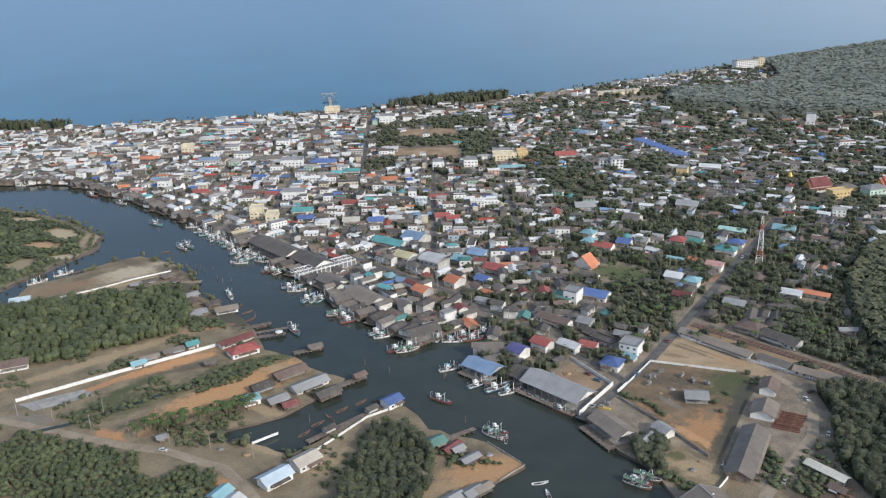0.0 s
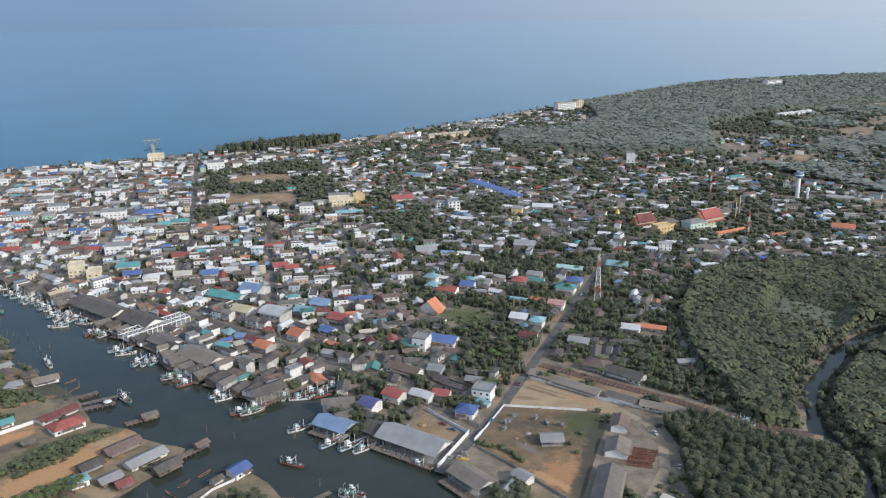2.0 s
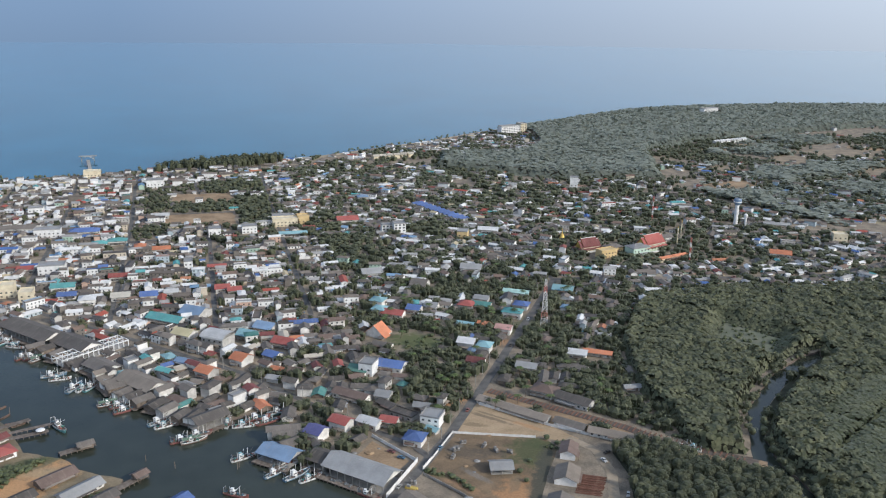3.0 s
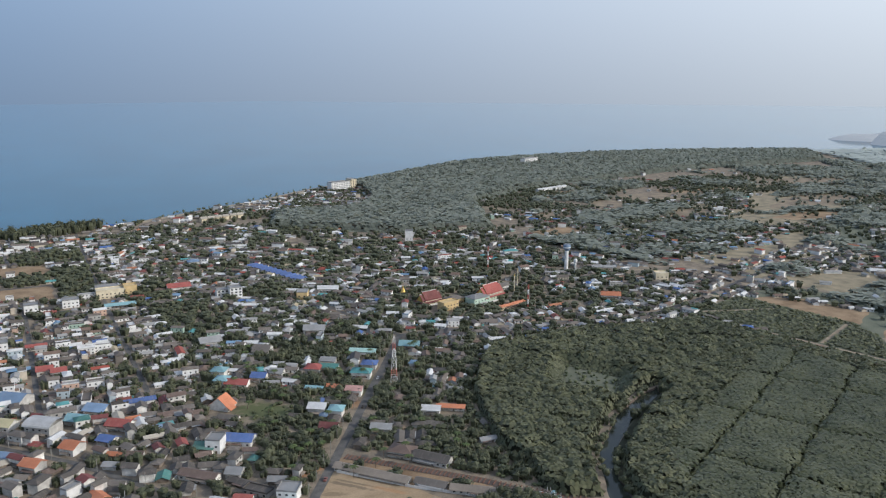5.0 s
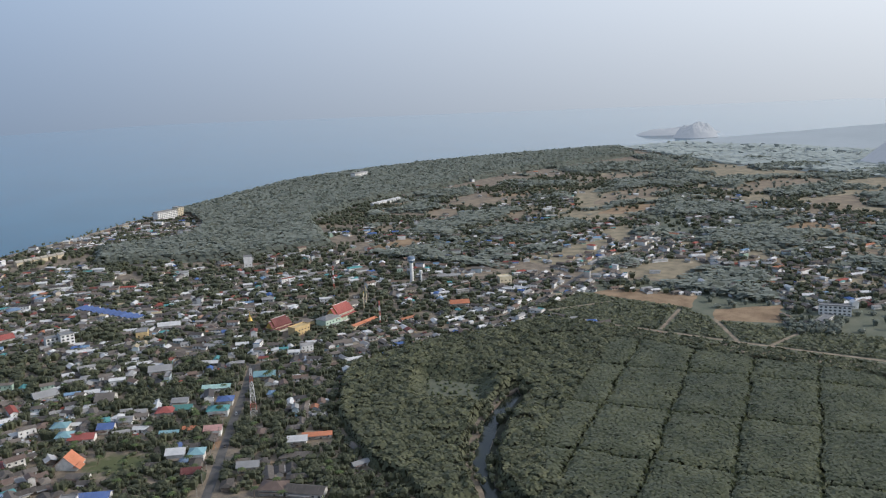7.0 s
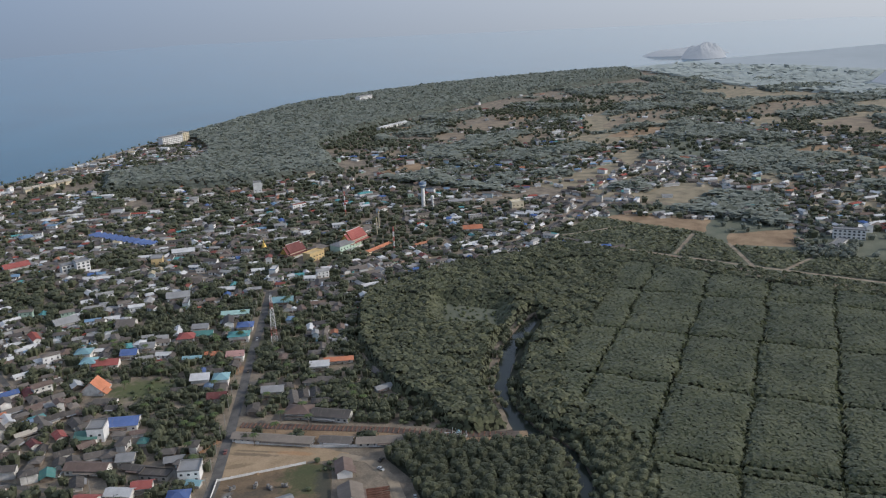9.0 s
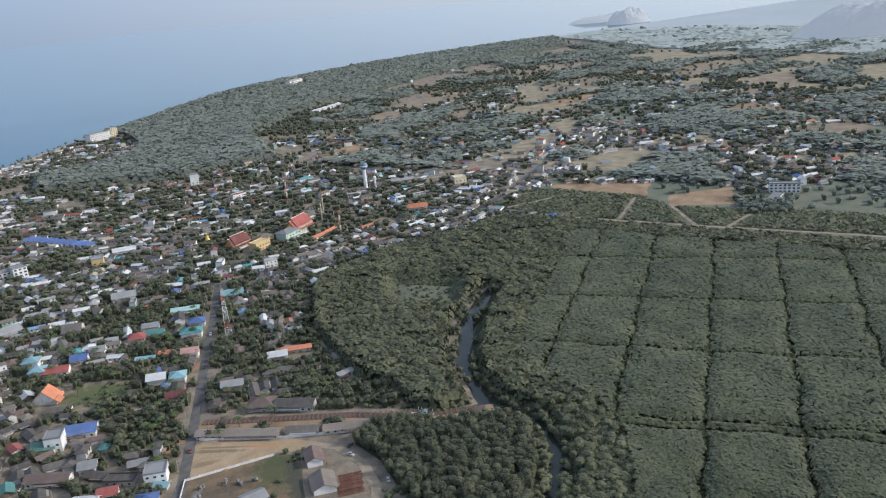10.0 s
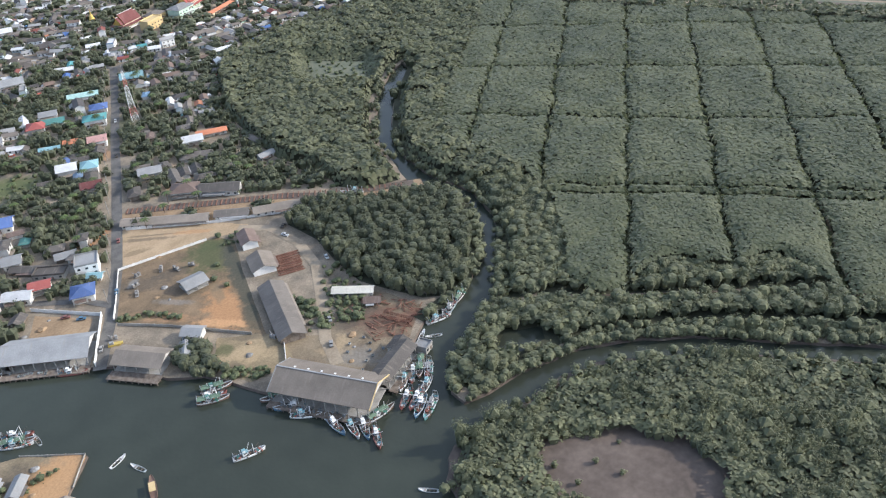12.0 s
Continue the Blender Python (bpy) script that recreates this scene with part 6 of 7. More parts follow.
house(-85, 514, 8, 5, 2.5, "grey", "gable", 22, wall=M_WOOD, where="on a timber jetty")
jetty((-64, 462), (-50, 474), 5, "timber jetty with stacked gear")
house(-53, 472, 7, 5, 2.5, "brown", "gable", 40, wall=M_WOOD, where="on a timber jetty")
jetty((-75, 402), (-28, 445), 4, "long timber landing along the dock")
jetty((-3, 400), (14, 410), 3, "narrow timber jetty on the river point")
for i in (1, 4):
    house(-72 + 8 * i * 0.9, 406 + 7.2 * i * 0.9, 6, 4, 2.6, ("grey", "dgrey", "lgrey")[i % 3], "gable", 43, where="on the dock landing", windows=False)

M_SCRAP = surf("scrap_metal", (0.1, 0.09, 0.08), (0.34, 0.33, 0.31), 0.5, 0.7, rand="object", amount=0.3)


def machine(x, y, rot, label, s=1.0):
    """A disused yard machine: a frame, a drum, a cab and a jib."""
    ob = empty("yard_machine", pose(x, y, 0.1, 0, 0, rot), label, "machine")
    link("frame", *boxes((0, 0, 0.5, 4.5 * s, 1.6 * s, 0.5)), M_SCRAP, ob)
    q = link("drum", *lathe([(0.5, -0.9), (0.9, -0.6), (0.9, 0.6), (0.5, 0.9)], 12), M_SCRAP, ob)
    q.matrix_basis = pose(-0.8 * s, 0, 1.5, 90, 0, 0)
    link("cab", *boxes((1.5 * s, 0, 1.5, 1.3, 1.4, 1.6)), M_SCRAP, ob)
    link("jib", *beam((0.5, 0, 0.8), (-2.6 * s, 0.8, 3.4), 0.14), M_SCRAP, ob)


for i, (x, y) in enumerate(((127, 466), (138, 460), (143, 453), (150, 449), (121, 459), (117, 452), (133, 365), (88, 430))):
    machine(x, y, 47 * i, "rusting disused machine on bare ground", 0.8 + 0.15 * (i % 3))


def heap(x, y, r, label, material):
    bm = bmesh.new()
    bmesh.ops.create_icosphere(bm, subdivisions=2, radius=1)
    for v in bm.verts:
        k = 1 + 0.35 * noise.noise((v.co.x * 2 + x, v.co.y * 2 + y, v.co.z * 2))
        v.co = (v.co.x * r * k, v.co.y * r * 0.8 * k, max(v.co.z, -0.1) * r * 0.45 * k)
    tagged(part("mound", bm, material), label, "mound").location = (x, y, 0.1)


for i, (x, y) in enumerate(((124, 434), (121, 441), (129, 445), (113, 428), (160, 468), (145, 472), (63, 470), (72, 468), (78, 472), (124, 372), (118, 365), (156, 335), (150, 328), (142, 322), (-120, 398), (-105, 392), (-70, 385), (12, 372), (20, 384))):
    heap(x, y, 1.0 + 0.5 * (i % 4), "low mound of rubble and earth" if i % 2 else "rounded mound of grey scrap and netting", M_TAN if i % 2 else M_SCRAP)
sheet("ground", [(60, 462), (76, 482), (92, 454), (78, 440)], 0.06, M_TAN, "dusty yard behind the landing shed", 4, 0.5)

# ---- boats ----
HULLS = {k: surf("hull_" + k, tuple(v * 0.8 for v in c), c, 0.4, 0.5, rand="object", amount=0.12, spec=0.4) for k, c in
         dict(blue=(0.1, 0.19, 0.28), white=(0.62, 0.62, 0.6), red=(0.24, 0.1, 0.085), green=(0.17, 0.36, 0.36), brown=(0.2, 0.13, 0.095)).items()}
M_CANVAS = surf("green_canvas", (0.1, 0.15, 0.1), (0.17, 0.23, 0.16), 0.5, 0.85)
M_DECK = surf("boat_deck", (0.14, 0.11, 0.085), (0.25, 0.21, 0.17), 0.6, 0.85)


def hull_mesh(ln, bw, hb):
    """A lofted wooden hull with a raised bow; the deck is set below the rail."""
    st = [(-0.5, 0.62, 0.95), (-0.38, 0.85, 0.8), (-0.15, 1.0, 0.7), (0.12, 0.97, 0.78), (0.32, 0.72, 1.05), (0.44, 0.38, 1.4), (0.5, 0.05, 1.7)]
    v, f = [], []
    for s, b, z in st:
        x, y = s * ln, b * bw / 2
        for yy, zz in ((-y, z * hb), (-y * 0.95, 0.3), (-y * 0.5, -0.6), (y * 0.5, -0.6), (y * 0.95, 0.3), (y, z * hb), (y * 0.9, z * hb), (y * 0.88, z * hb - 0.5), (-y * 0.88, z * hb - 0.5), (-y * 0.9, z * hb)):
            v.append((x + (0.04 * ln if (zz > 0.5 and s > 0.4) else 0), yy, zz))
    n = 10
    for k in range(len(st) - 1):
        f += [(k * n + i, k * n + (i + 1) % n, (k + 1) * n + (i + 1) % n, (k + 1) * n + i) for i in range(n)]
    f += [tuple(range(n)), tuple(range((len(st)) * n - 1, (len(st) - 1) * n - 1, -1))]
    return v, f


def rail_mesh(ln, bw, hb):
    """The thick pale rail that runs round the top of the hull."""
    st = [(-0.5, 0.62, 0.95), (-0.38, 0.85, 0.8), (-0.15, 1.0, 0.7), (0.12, 0.97, 0.78), (0.32, 0.72, 1.05), (0.44, 0.38, 1.4), (0.5, 0.05, 1.7)]
    side = [(q * ln + (0.04 * ln if q > 0.4 else 0), b * bw / 2, z * hb + 0.05) for q, b, z in st]
    loop = [(x, -y, z) for x, y, z in side] + side[::-1]
    v = [(x, y * g, z + e) for x, y, z in loop for g, e in ((1.03, -0.2), (1.03, 0.2), (0.86, 0.2), (0.86, -0.2))]
    n = len(loop)
    return v, [(4 * k + i, 4 * k + (i + 1) % 4, 4 * ((k + 1) % n) + (i + 1) % 4, 4 * ((k + 1) % n) + i) for k in range(n) for i in range(4)]


def gear_mesh(ln, bw, dz, seed):
    """Nets, floats and boxes heaped over the deck."""
    g = random.Random(seed)
    out = []
    for i in range(30):
        x, y = g.uniform(-0.44, 0.38) * ln, g.uniform(-0.34, 0.34) * bw
        out.append(turned(boxes((0, 0, 0.25, g.uniform(0.5, 1.9), g.uniform(0.4, 1.1), g.uniform(0.3, 1.3))), x, y, dz, g.uniform(0, 180)))
    return merge(*out)


def boat(hull, trim, rail, ln, label, awning=None, seed=1):
    ln *= 0.88
    bw, hb = ln * 0.25, ln * 0.085
    ob = empty("fishing_boat", pose(0, 0, WATER), label, "boat", "fishing boats")
    dz = hb * 0.7
    link("hull", *hull_mesh(ln, bw, hb), HULLS[hull], ob)
    link("rail", *rail_mesh(ln, bw, hb), rail, ob, "pale painted rail")
    link("deck_planks", *boxes((-0.05 * ln, 0, dz - 0.15, ln * 0.74, bw * 0.82, 0.12)), M_DECK, ob)
    tagged(link("fishing_gear", *gear_mesh(ln, bw, dz - 0.1, seed), M_GEAR, ob, "heaped nets, floats and boxes"), kind="stuff")
    cab = link("wheelhouse", *boxes((-0.1 * ln, 0, dz + 0.95, ln * 0.17, bw * 0.46, 2.0), (-0.13 * ln, 0, dz + 2.5, ln * 0.09, bw * 0.36, 1.1)), M_WHITE, ob)
    link("roof", *boxes((-0.1 * ln, 0, dz + 2.0, ln * 0.2, bw * 0.54, 0.12), (-0.13 * ln, 0, dz + 3.1, ln * 0.12, bw * 0.44, 0.12)), trim, cab)
    link("window", *boxes((-ln * 0.013, 0, dz + 1.4, 0.1, bw * 0.4, 0.6), (-0.1 * ln, 0, dz + 1.4, ln * 0.12, bw * 0.47, 0.5)), M_GLASS, cab)
    for k, (u, top) in enumerate(((0.17, 0.36), (-0.24, 0.27))):
        link("mast", *beam((u * ln, 0, dz - 0.1), (u * ln, 0, dz + ln * top), 0.13, 6), M_WHITE, ob)
        link("boom", *beam((u * ln, 0, dz + 1.6), ((u + (0.22 if k == 0 else -0.2)) * ln, 0.3, dz + ln * (top - 0.06)), 0.09, 5), M_WOOD, ob)
    link("stern_frame", *merge(beam((-0.46 * ln, -0.3 * bw, dz), (-0.46 * ln, -0.26 * bw, dz + 3.0), 0.1, 5), beam((-0.46 * ln, 0.3 * bw, dz), (-0.46 * ln, 0.26 * bw, dz + 3.0), 0.1, 5), beam((-0.46 * ln, -0.3 * bw, dz + 2.9), (-0.46 * ln, 0.3 * bw, dz + 2.9), 0.1, 5)), M_STEEL, ob)
    for sy in (-1, 1):
        link("lamp_pole", *beam((-0.02 * ln, sy * 0.2 * bw, dz + 1.9), (0.1 * ln, sy * 0.75 * bw, dz + 3.6), 0.07, 4), M_WHITE, ob)
    if awning:
        for u, w in ((-0.33, 0.26), (0.1, 0.3)):
            link("awning", *prism([(-0.46 * bw, dz + 2.1), (0, dz + 2.6), (0.46 * bw, dz + 2.1), (0, dz + 2.5)], (u - w / 2) * ln, (u + w / 2) * ln), awning, ob, "green canvas awning")
            for p in (-1, 1):
                for q in (-1, 1):
                    link("awning_post", *boxes(((u + p * w * 0.45) * ln, q * bw * 0.42, dz + 1.0, 0.1, 0.1, 2.2)), M_WOOD, ob)
    return ob


M_GEAR = surf("nets_and_gear", (0.75, 0.75, 0.75), (1, 1, 1), 0.8, 0.85, rand="island", palette=[(6, (0.07, 0.065, 0.06)), (4, (0.16, 0.11, 0.08)), (3, (0.1, 0.17, 0.2)), (3, (0.3, 0.28, 0.25)), (2, (0.55, 0.55, 0.53)), (1, (0.26, 0.1, 0.07)), (1, (0.1, 0.24, 0.18))])
M_RAIL = surf("rail_paint", (0.3, 0.33, 0.34), (0.56, 0.59, 0.6), 0.9, 0.6, rand="object", amount=0.15)
PROTO = [boat("blue", M_WHITE, M_RAIL, 16, "dark blue wooden fishing boat with pale rail and white wheelhouse", seed=3), boat("white", ROOF["teal2"], M_WHITE, 15, "white wooden fishing boat with small wheelhouse and heaped nets", seed=4),
         boat("red", M_WHITE, HULLS["red"], 15, "red-brown wooden fishing boat with a white cabin and heaped nets", seed=5), boat("green", ROOF["lgrey"], M_RAIL, 17, "blue-green wooden fishing boat with a pale rail and cabin", seed=6),
         boat("brown", ROOF["dgreen"], HULLS["white"], 16, "weathered brown fishing boat under green canvas awnings", awning=M_CANVAS, seed=7)]
USED = set()


def moor(k, x, y, head, z=WATER):
    # hulls differ a little in size
    m = pose(x, y, z, 0, 0, head) @ Matrix.Scale(1.13 + 0.07 * math.sin(x * 3 + y) if y > 430 else 1.0, 4)
    if k in USED:
        return copy_thing(PROTO[k], m)
    USED.add(k)
    PROTO[k].matrix_basis = m
    return PROTO[k]


def fleet(k, *spots):
    for i, (x, y, head) in enumerate(spots):
        moor((k + i) % 5 if k < 0 else k, x, y, head)


fleet(0, (109, 300, -103), (115, 289, -123), (18, 460, 32), (29, 455, 30), (-221, 767, 10), (-209, 751, 78), (-200, 745, 80), (-188, 729, 60), (-178, 709, 60), (-157, 694, -20), (-117, 624, 10), (-101, 600, 62), (-45, 537, 30), (-166, 706, 75))
fleet(1, (112, 293, -114), (106, 315, -51), (23, 404, -41), (189, 309, -22), (2, 481, 19), (36, 450, 24), (-470, 958, 4), (-330, 871, -32), (-233, 784, 5), (-205, 748, 80), (-183, 725, 62), (-169, 682, 180), (-172, 701, 70), (-151, 684, -25), (-112, 617, 5), (-95, 599, 60))
fleet(1, (-324, 652, 35), (-310, 669, 35), (-162, 612, 115), (-228, 724, -45), (-41, 531, 20), (5, 520, 0), (-5, 527, 80))
fleet(2, (114, 281, -128), (26, 409, -39), (63, 426, -44), (-4, 443, -34), (90, 358, -26), (-372, 904, -32), (-142, 663, 50), (-136, 662, 45), (-70, 566, 25), (-66, 558, 25), (-31, 510, 15), (-22, 514, 20), (13, 528, 15), (19, 522, 20))
fleet(3, (200, 310, 15), (24, 468, 11), (-272, 796, -30), (-195, 741, 80), (-213, 760, 20), (-163, 692, 50), (-90, 600, 60), (-62, 568, 30), (27, 534, 15), (-224, 729, -45))
fleet(4, (95, 361, -30), (125, 289, -9), (89, 356, -36), (210, 312, 14), (-131, 657, 48), (-76, 570, 20), (-25, 508, 18), (24, 405, -36))
fleet(3, (-103, 544, -59), (140, 274, -159), (157, 289, -143))
fleet(1, (149, 284, -159), (146, 294, -153))
fleet(0, (138, 278, -157), (150, 301, -166), (106, 324, 139))
fleet(2, (140, 282, -162), (138, 286, -159), (152, 294, -146))
fleet(4, (157, 294, -145), (107, 334, 153))
moor(1, 254, 428, 130, 0.6)  # hauled out on the slipway


def canoe(x, y, head, label="small open wooden boat on the water"):
    ob = empty("small_boat", pose(x, y, WATER, 0, 0, head), label, "boat")
    v, f = hull_mesh(8, 2.0, 0.7)
    link("hull", v, f, HULLS["white"] if x > 0 else HULLS["brown"], ob)
    for i in range(3):
        link("thwart", *boxes((-2 + 1.8 * i, 0, 0.45, 0.4, 1.5, 0.08)), M_WOOD, ob)


for x, y, hd in ((105, 246, 120), (43, 360, 10), (46, 350, 100), (17, 388, 25), (-131, 556, 10), (-142, 579, 40), (-127, 553, 30), (-60, 436, 45), (-72, 422, 40), (-66, 428, 130), (-50, 444, 45), (-78, 412, 50),
                 (175, 308, 20), (178, 303, 140), (-240, 640 + 76, 30), (-301, 673, 40), (-193, 628, 10), (-146, 565, 20), (-137, 566, 50), (-149, 591, 110), (-120, 505, 30), (-40, 446, 30), (30, 400, 80)):
    canoe(x, y, hd)


moor(1, 77, 318, -25)
yb = empty("small_boat", pose(43, 336, WATER, 0, 0, 60), "small wooden boat under a yellow-orange awning", "boat")
link("hull", *hull_mesh(12, 3.2, 1.1), HULLS["brown"], yb)
link("awning", *boxes((-1.2, 0, 2.6, 5.0, 2.6, 0.15)), M_OCHRE, yb)
for u in (-3.4, 1.0):
    for s in (-1.1, 1.1):
        link("awning_post", *boxes((u, s, 1.6, 0.12, 0.12, 2.0)), M_WOOD, yb)

stake = empty("mooring_post", pose(-2, 470, WATER), "leaning timber mooring post in the river", "post", "mooring posts")
link("shaft", *beam((0, 0, -1), (0.3, 0.2, 4.2), 0.2, 6), M_WOOD, stake)
for x, y in ((-168, 640), (-136, 570), (-36, 478), (-2, 471), (8, 418), (-78, 424), (-30, 530), (-52, 490), (-213, 677), (-209, 668), (-206, 658), (-203, 653), (-204, 673), (-199, 670), (-195, 664), (-211, 673), (-207, 663), (-201, 660), (-174, 637), (-180, 646), (-189, 668)):
    copy_thing(stake, pose(x + 1, y + 1, WATER, 0, 0, (x * 37) % 360))

# ---- vehicles and poles ----
def car(x, y, head, paint, label):
    ob = empty("car", pose(x, y, 0.25, 0, 0, head), label, "car")
    link("body", *prism([(-0.85, 0.3), (0.85, 0.3), (0.88, 0.8), (0.8, 1.0), (-0.8, 1.0), (-0.88, 0.8)], -2.3, 2.3), paint, ob)
    link("cabin", *boxes((0.1, 0, 1.3, 1.9, 1.5, 0.65)), M_GLASS, ob)
    link("roof", *boxes((0.1, 0, 1.66, 1.7, 1.4, 0.08)), paint, ob)
    for sx in (-1.4, 1.4):
        for sy in (-0.8, 0.8):
            q = link("wheel", *lathe([(0.33, -0.1), (0.33, 0.1)], 10), ROOF["dgrey"], ob)
            q.matrix_basis = pose(sx, sy, 0.33, 90, 0, 0)


CARS = [HULLS["white"], ROOF["lgrey"], HULLS["blue"], HULLS["red"], ROOF["dgrey"]]
for i, (x, y, hd) in enumerate(((199, 428, 100), (158, 352, 60), (112, 463, 52), (142, 506, 56), (205, 602, 57), (238, 652, 57), (80, 428, 50), (88, 458, -40), (84, 466, -42), (205, 436, 20), (196, 392, 60), (145, 338, 50), (370, 738, -14), (470, 715, -12),
                               (560, 702, 0), (-150, 398, -15), (-166, 900, 90), (-90, 950, 90), (-8, 900, 90), (68, 1000, 90))):
    car(x, y, hd, CARS[i % 5], ("white pickup", "silver car", "blue car", "red car", "dark car")[i % 5] + " parked beside the road")
pole = empty("utility_pole", pose(104, 459, 0, 0, 0, 57), "concrete utility pole with a crossarm beside the road", "pole", "utility poles")
link("shaft", *beam((0, 0, -0.3), (0, 0, 9), 0.17, 6), M_CONCRETE, pole)
link("crossarm", *boxes((0, 0, 8.4, 0.15, 2.2, 0.18)), M_WOOD, pole)
for x, y, r in [(104 + 19 * i * 0.54 + 2, 459 + 19 * i * 0.84, 57) for i in range(1, 18)] + [(-245 + 24 * i, 440 - 8.5 * i, -18) for i in range(7)] + [(-246, 458, 30), (-220, 447, 30), (-232, 445, 30), (-196, 440, 30)] + [(-29 + 24 * i, 640 - 31 * i, -50) for i in range(5)]:
    copy_thing(pole, pose(x, y, 0, 0, 0, r))

# ---- palms ----
palm_leaf = []
for k in range(11):
    a, dr = 6.2832 * k / 11 + 0.2 * math.sin(k * 7), 0.8 + 0.35 * math.sin(k * 3.1)
    vv, ff = [], []
    for i in range(5):
        t = i / 4
        r, z, wdt = 3.4 * t, 0.9 * t - 2.2 * dr * t * t, 0.45 * math.sin(math.pi * (0.15 + 0.8 * t)) + 0.05
        c, s = math.cos(a), math.sin(a)
        vv += [(r * c - wdt * s, r * s + wdt * c, z - 0.12), (r * c, r * s, z + 0.1), (r * c + wdt * s, r * s - wdt * c, z - 0.12)]
        if i:
            b = 3 * i
            ff += [(b - 3, b - 2, b + 1, b), (b - 2, b - 1, b + 2, b + 1)]
    palm_leaf.append((vv, ff))
palm = empty("palm_tree", pose(-118, 441, 0), "coconut palm with a bare grey trunk and drooping fronds", "palm", "coconut palms")
link("trunk", *merge(beam((0, 0, -0.2), (0.3, 0.1, 3.5), 0.22, 7), beam((0.3, 0.1, 3.4), (0.9, 0.2, 7.6), 0.17, 7)), M_BARK, palm)
fr = link("crown", *merge(*palm_leaf), M_PALMLEAF, palm)
fr.location = (0.9, 0.2, 7.5)
for i in range(120):
    if i < 34:
        x, y = RNG.uniform(-172, -112), 0
        y = 414 + (x + 172) * 0.42 + RNG.uniform(-4, 5)
    else:
        x, y = RNG.uniform(120, 330), RNG.uniform(500, 800)
        if line_dist(MAIN_ROAD, np.array([x]), np.array([y]))[0] < 9 or (x > 250 and y < 620):
            continue
    copy_thing(palm, pose(x, y, RNG.uniform(-2, 0.5), 0, RNG.uniform(-6, 6), RNG.uniform(0, 360)))

# ---- the rest of the town ----
GUIDES = [(BANK[5:26], 55), (RIVER_STREET[2:], 40), (MAIN_ROAD, 75), (FAR_ROAD, 60)]
EAST = [(128, 490), (160, 530), (198, 588), (252, 668), (300, 740), (350, 680), (292, 591), (270, 536), (262, 504), (262, 440), (230, 445), (190, 478)]
PARKS = [[(-88, 1175), (-90, 1254), (-66, 1250), (-48, 1127), (-59, 1081), (-84, 1085)], [(-64, 1204), (-42, 1246), (25, 1259), (72, 1239), (66, 1172), (23, 1188)], [(27, 1156), (65, 1150), (54, 1005), (34, 999), (24, 1018), (26, 1116)],
         [(-48, 1131), (22, 1127), (21, 1078), (-46, 1082)], [(-91, 1009), (-52, 1026), (-43, 983), (-84, 962)],
         [(155, 737), (181, 774), (243, 754), (288, 741), (267, 707), (207, 712), (186, 707)], [(116, 602), (134, 610), (168, 599), (173, 565), (158, 542), (137, 509), (114, 537), (113, 574)], [(120, 669), (134, 689), (178, 654), (177, 624), (156, 642), (125, 652)], [(99, 943), (144, 945), (180, 872), (157, 822), (111, 853)]]
BARE = [[(150, 520), (163, 538), (215, 520), (264, 500), (262, 436), (190, 466)], [(129, 485), (152, 518), (240, 430), (292, 405), (284, 390), (190, 440), (205, 400), (140, 318), (110, 330), (98, 365), (95, 440)],
        [(104, 450), (126, 480), (184, 470), (170, 400), (129, 370), (95, 440)], [(-55, 1133), (-48, 1192), (24, 1186), (30, 1129)], [(-60, 1029), (-56, 1080), (24, 1076), (26, 1014)],
        [(111, 621), (122, 650), (152, 647), (164, 623), (152, 606), (123, 604)], *PARKS, [(340, 770), (350, 890), (500, 870), (495, 765)], FOREST, GROVE, CLEARING,
        [(690, 1060), (700, 1120), (760, 1130), (750, 1080)], [(690, 720), (770, 610), (800, 520), (700, 480), (640, 560)], [(605, 690), (690, 715), (722, 590), (705, 540), (740, 460), (800, 300), (850, 60), (760, 60), (672, 356), (630, 473)], [(56, 453), (76, 487), (100, 452), (72, 420)]]
ROADS = [MAIN_ROAD, FAR_ROAD, BEND, RIVER_STREET] + STREETS
N = 95000
hx, hy = RNG.uniform(-720, 1500, N), RNG.uniform(440, 1640, N)
ok = inside(MAINLAND, hx, hy) & (line_dist(COAST, hx, hy) > 16)
for b in BARE:
    ok &= ~inside(b, hx, hy)
for r in ROADS:
    ok &= line_dist(r, hx, hy) > (9 if r is MAIN_ROAD else 6.5)
for b in QUAYS:
    ok &= ~inside(b, hx, hy)
ok &= (line_dist(CREEK_IN, hx, hy) > 20) & (line_dist(CREEK_OUT, hx, hy) > 14)
hx, hy = hx[ok], hy[ok]
cl = np.array([noise.noise((x * 0.012, y * 0.012, 3.3)) + 0.5 * noise.noise((x * 0.04, y * 0.04, 7)) for x, y in zip(hx, hy)])
dens = np.select([(hx < -10) & (hy < 1345), (hx < 110) & (hy < 1340), (hx < 330) & (hy < 800), (hx < 330) & (hy < 1330), (hx < 640) & (hy < 1050), (hx < 1000) & (hy < 960), (hx < 1350) & (hy < 1250)],
                 [np.full(len(hx), 0.6), 0.36 + 0.42 * cl, 0.22 + 0.45 * cl, 0.3 + 0.5 * cl, 0.24 + 0.42 * cl, 0.14 + 0.35 * cl, 0.05 + 0.25 * cl], 0.006)
dens = np.where(line_dist(FAR_ROAD, hx, hy) < 45, np.maximum(dens, 0.25), dens)
dens = np.where((line_dist(COAST, hx, hy) < 90) & (hx < 620), np.maximum(dens, 0.14), dens)
VILLAGE = [(380, 1400), (390, 1530), (503, 1622), (540, 1655), (607, 1650), (608, 1600), (577, 1480), (545, 1425), (480, 1385)]
dens = np.where(inside(VILLAGE, hx, hy), 0.2, dens)
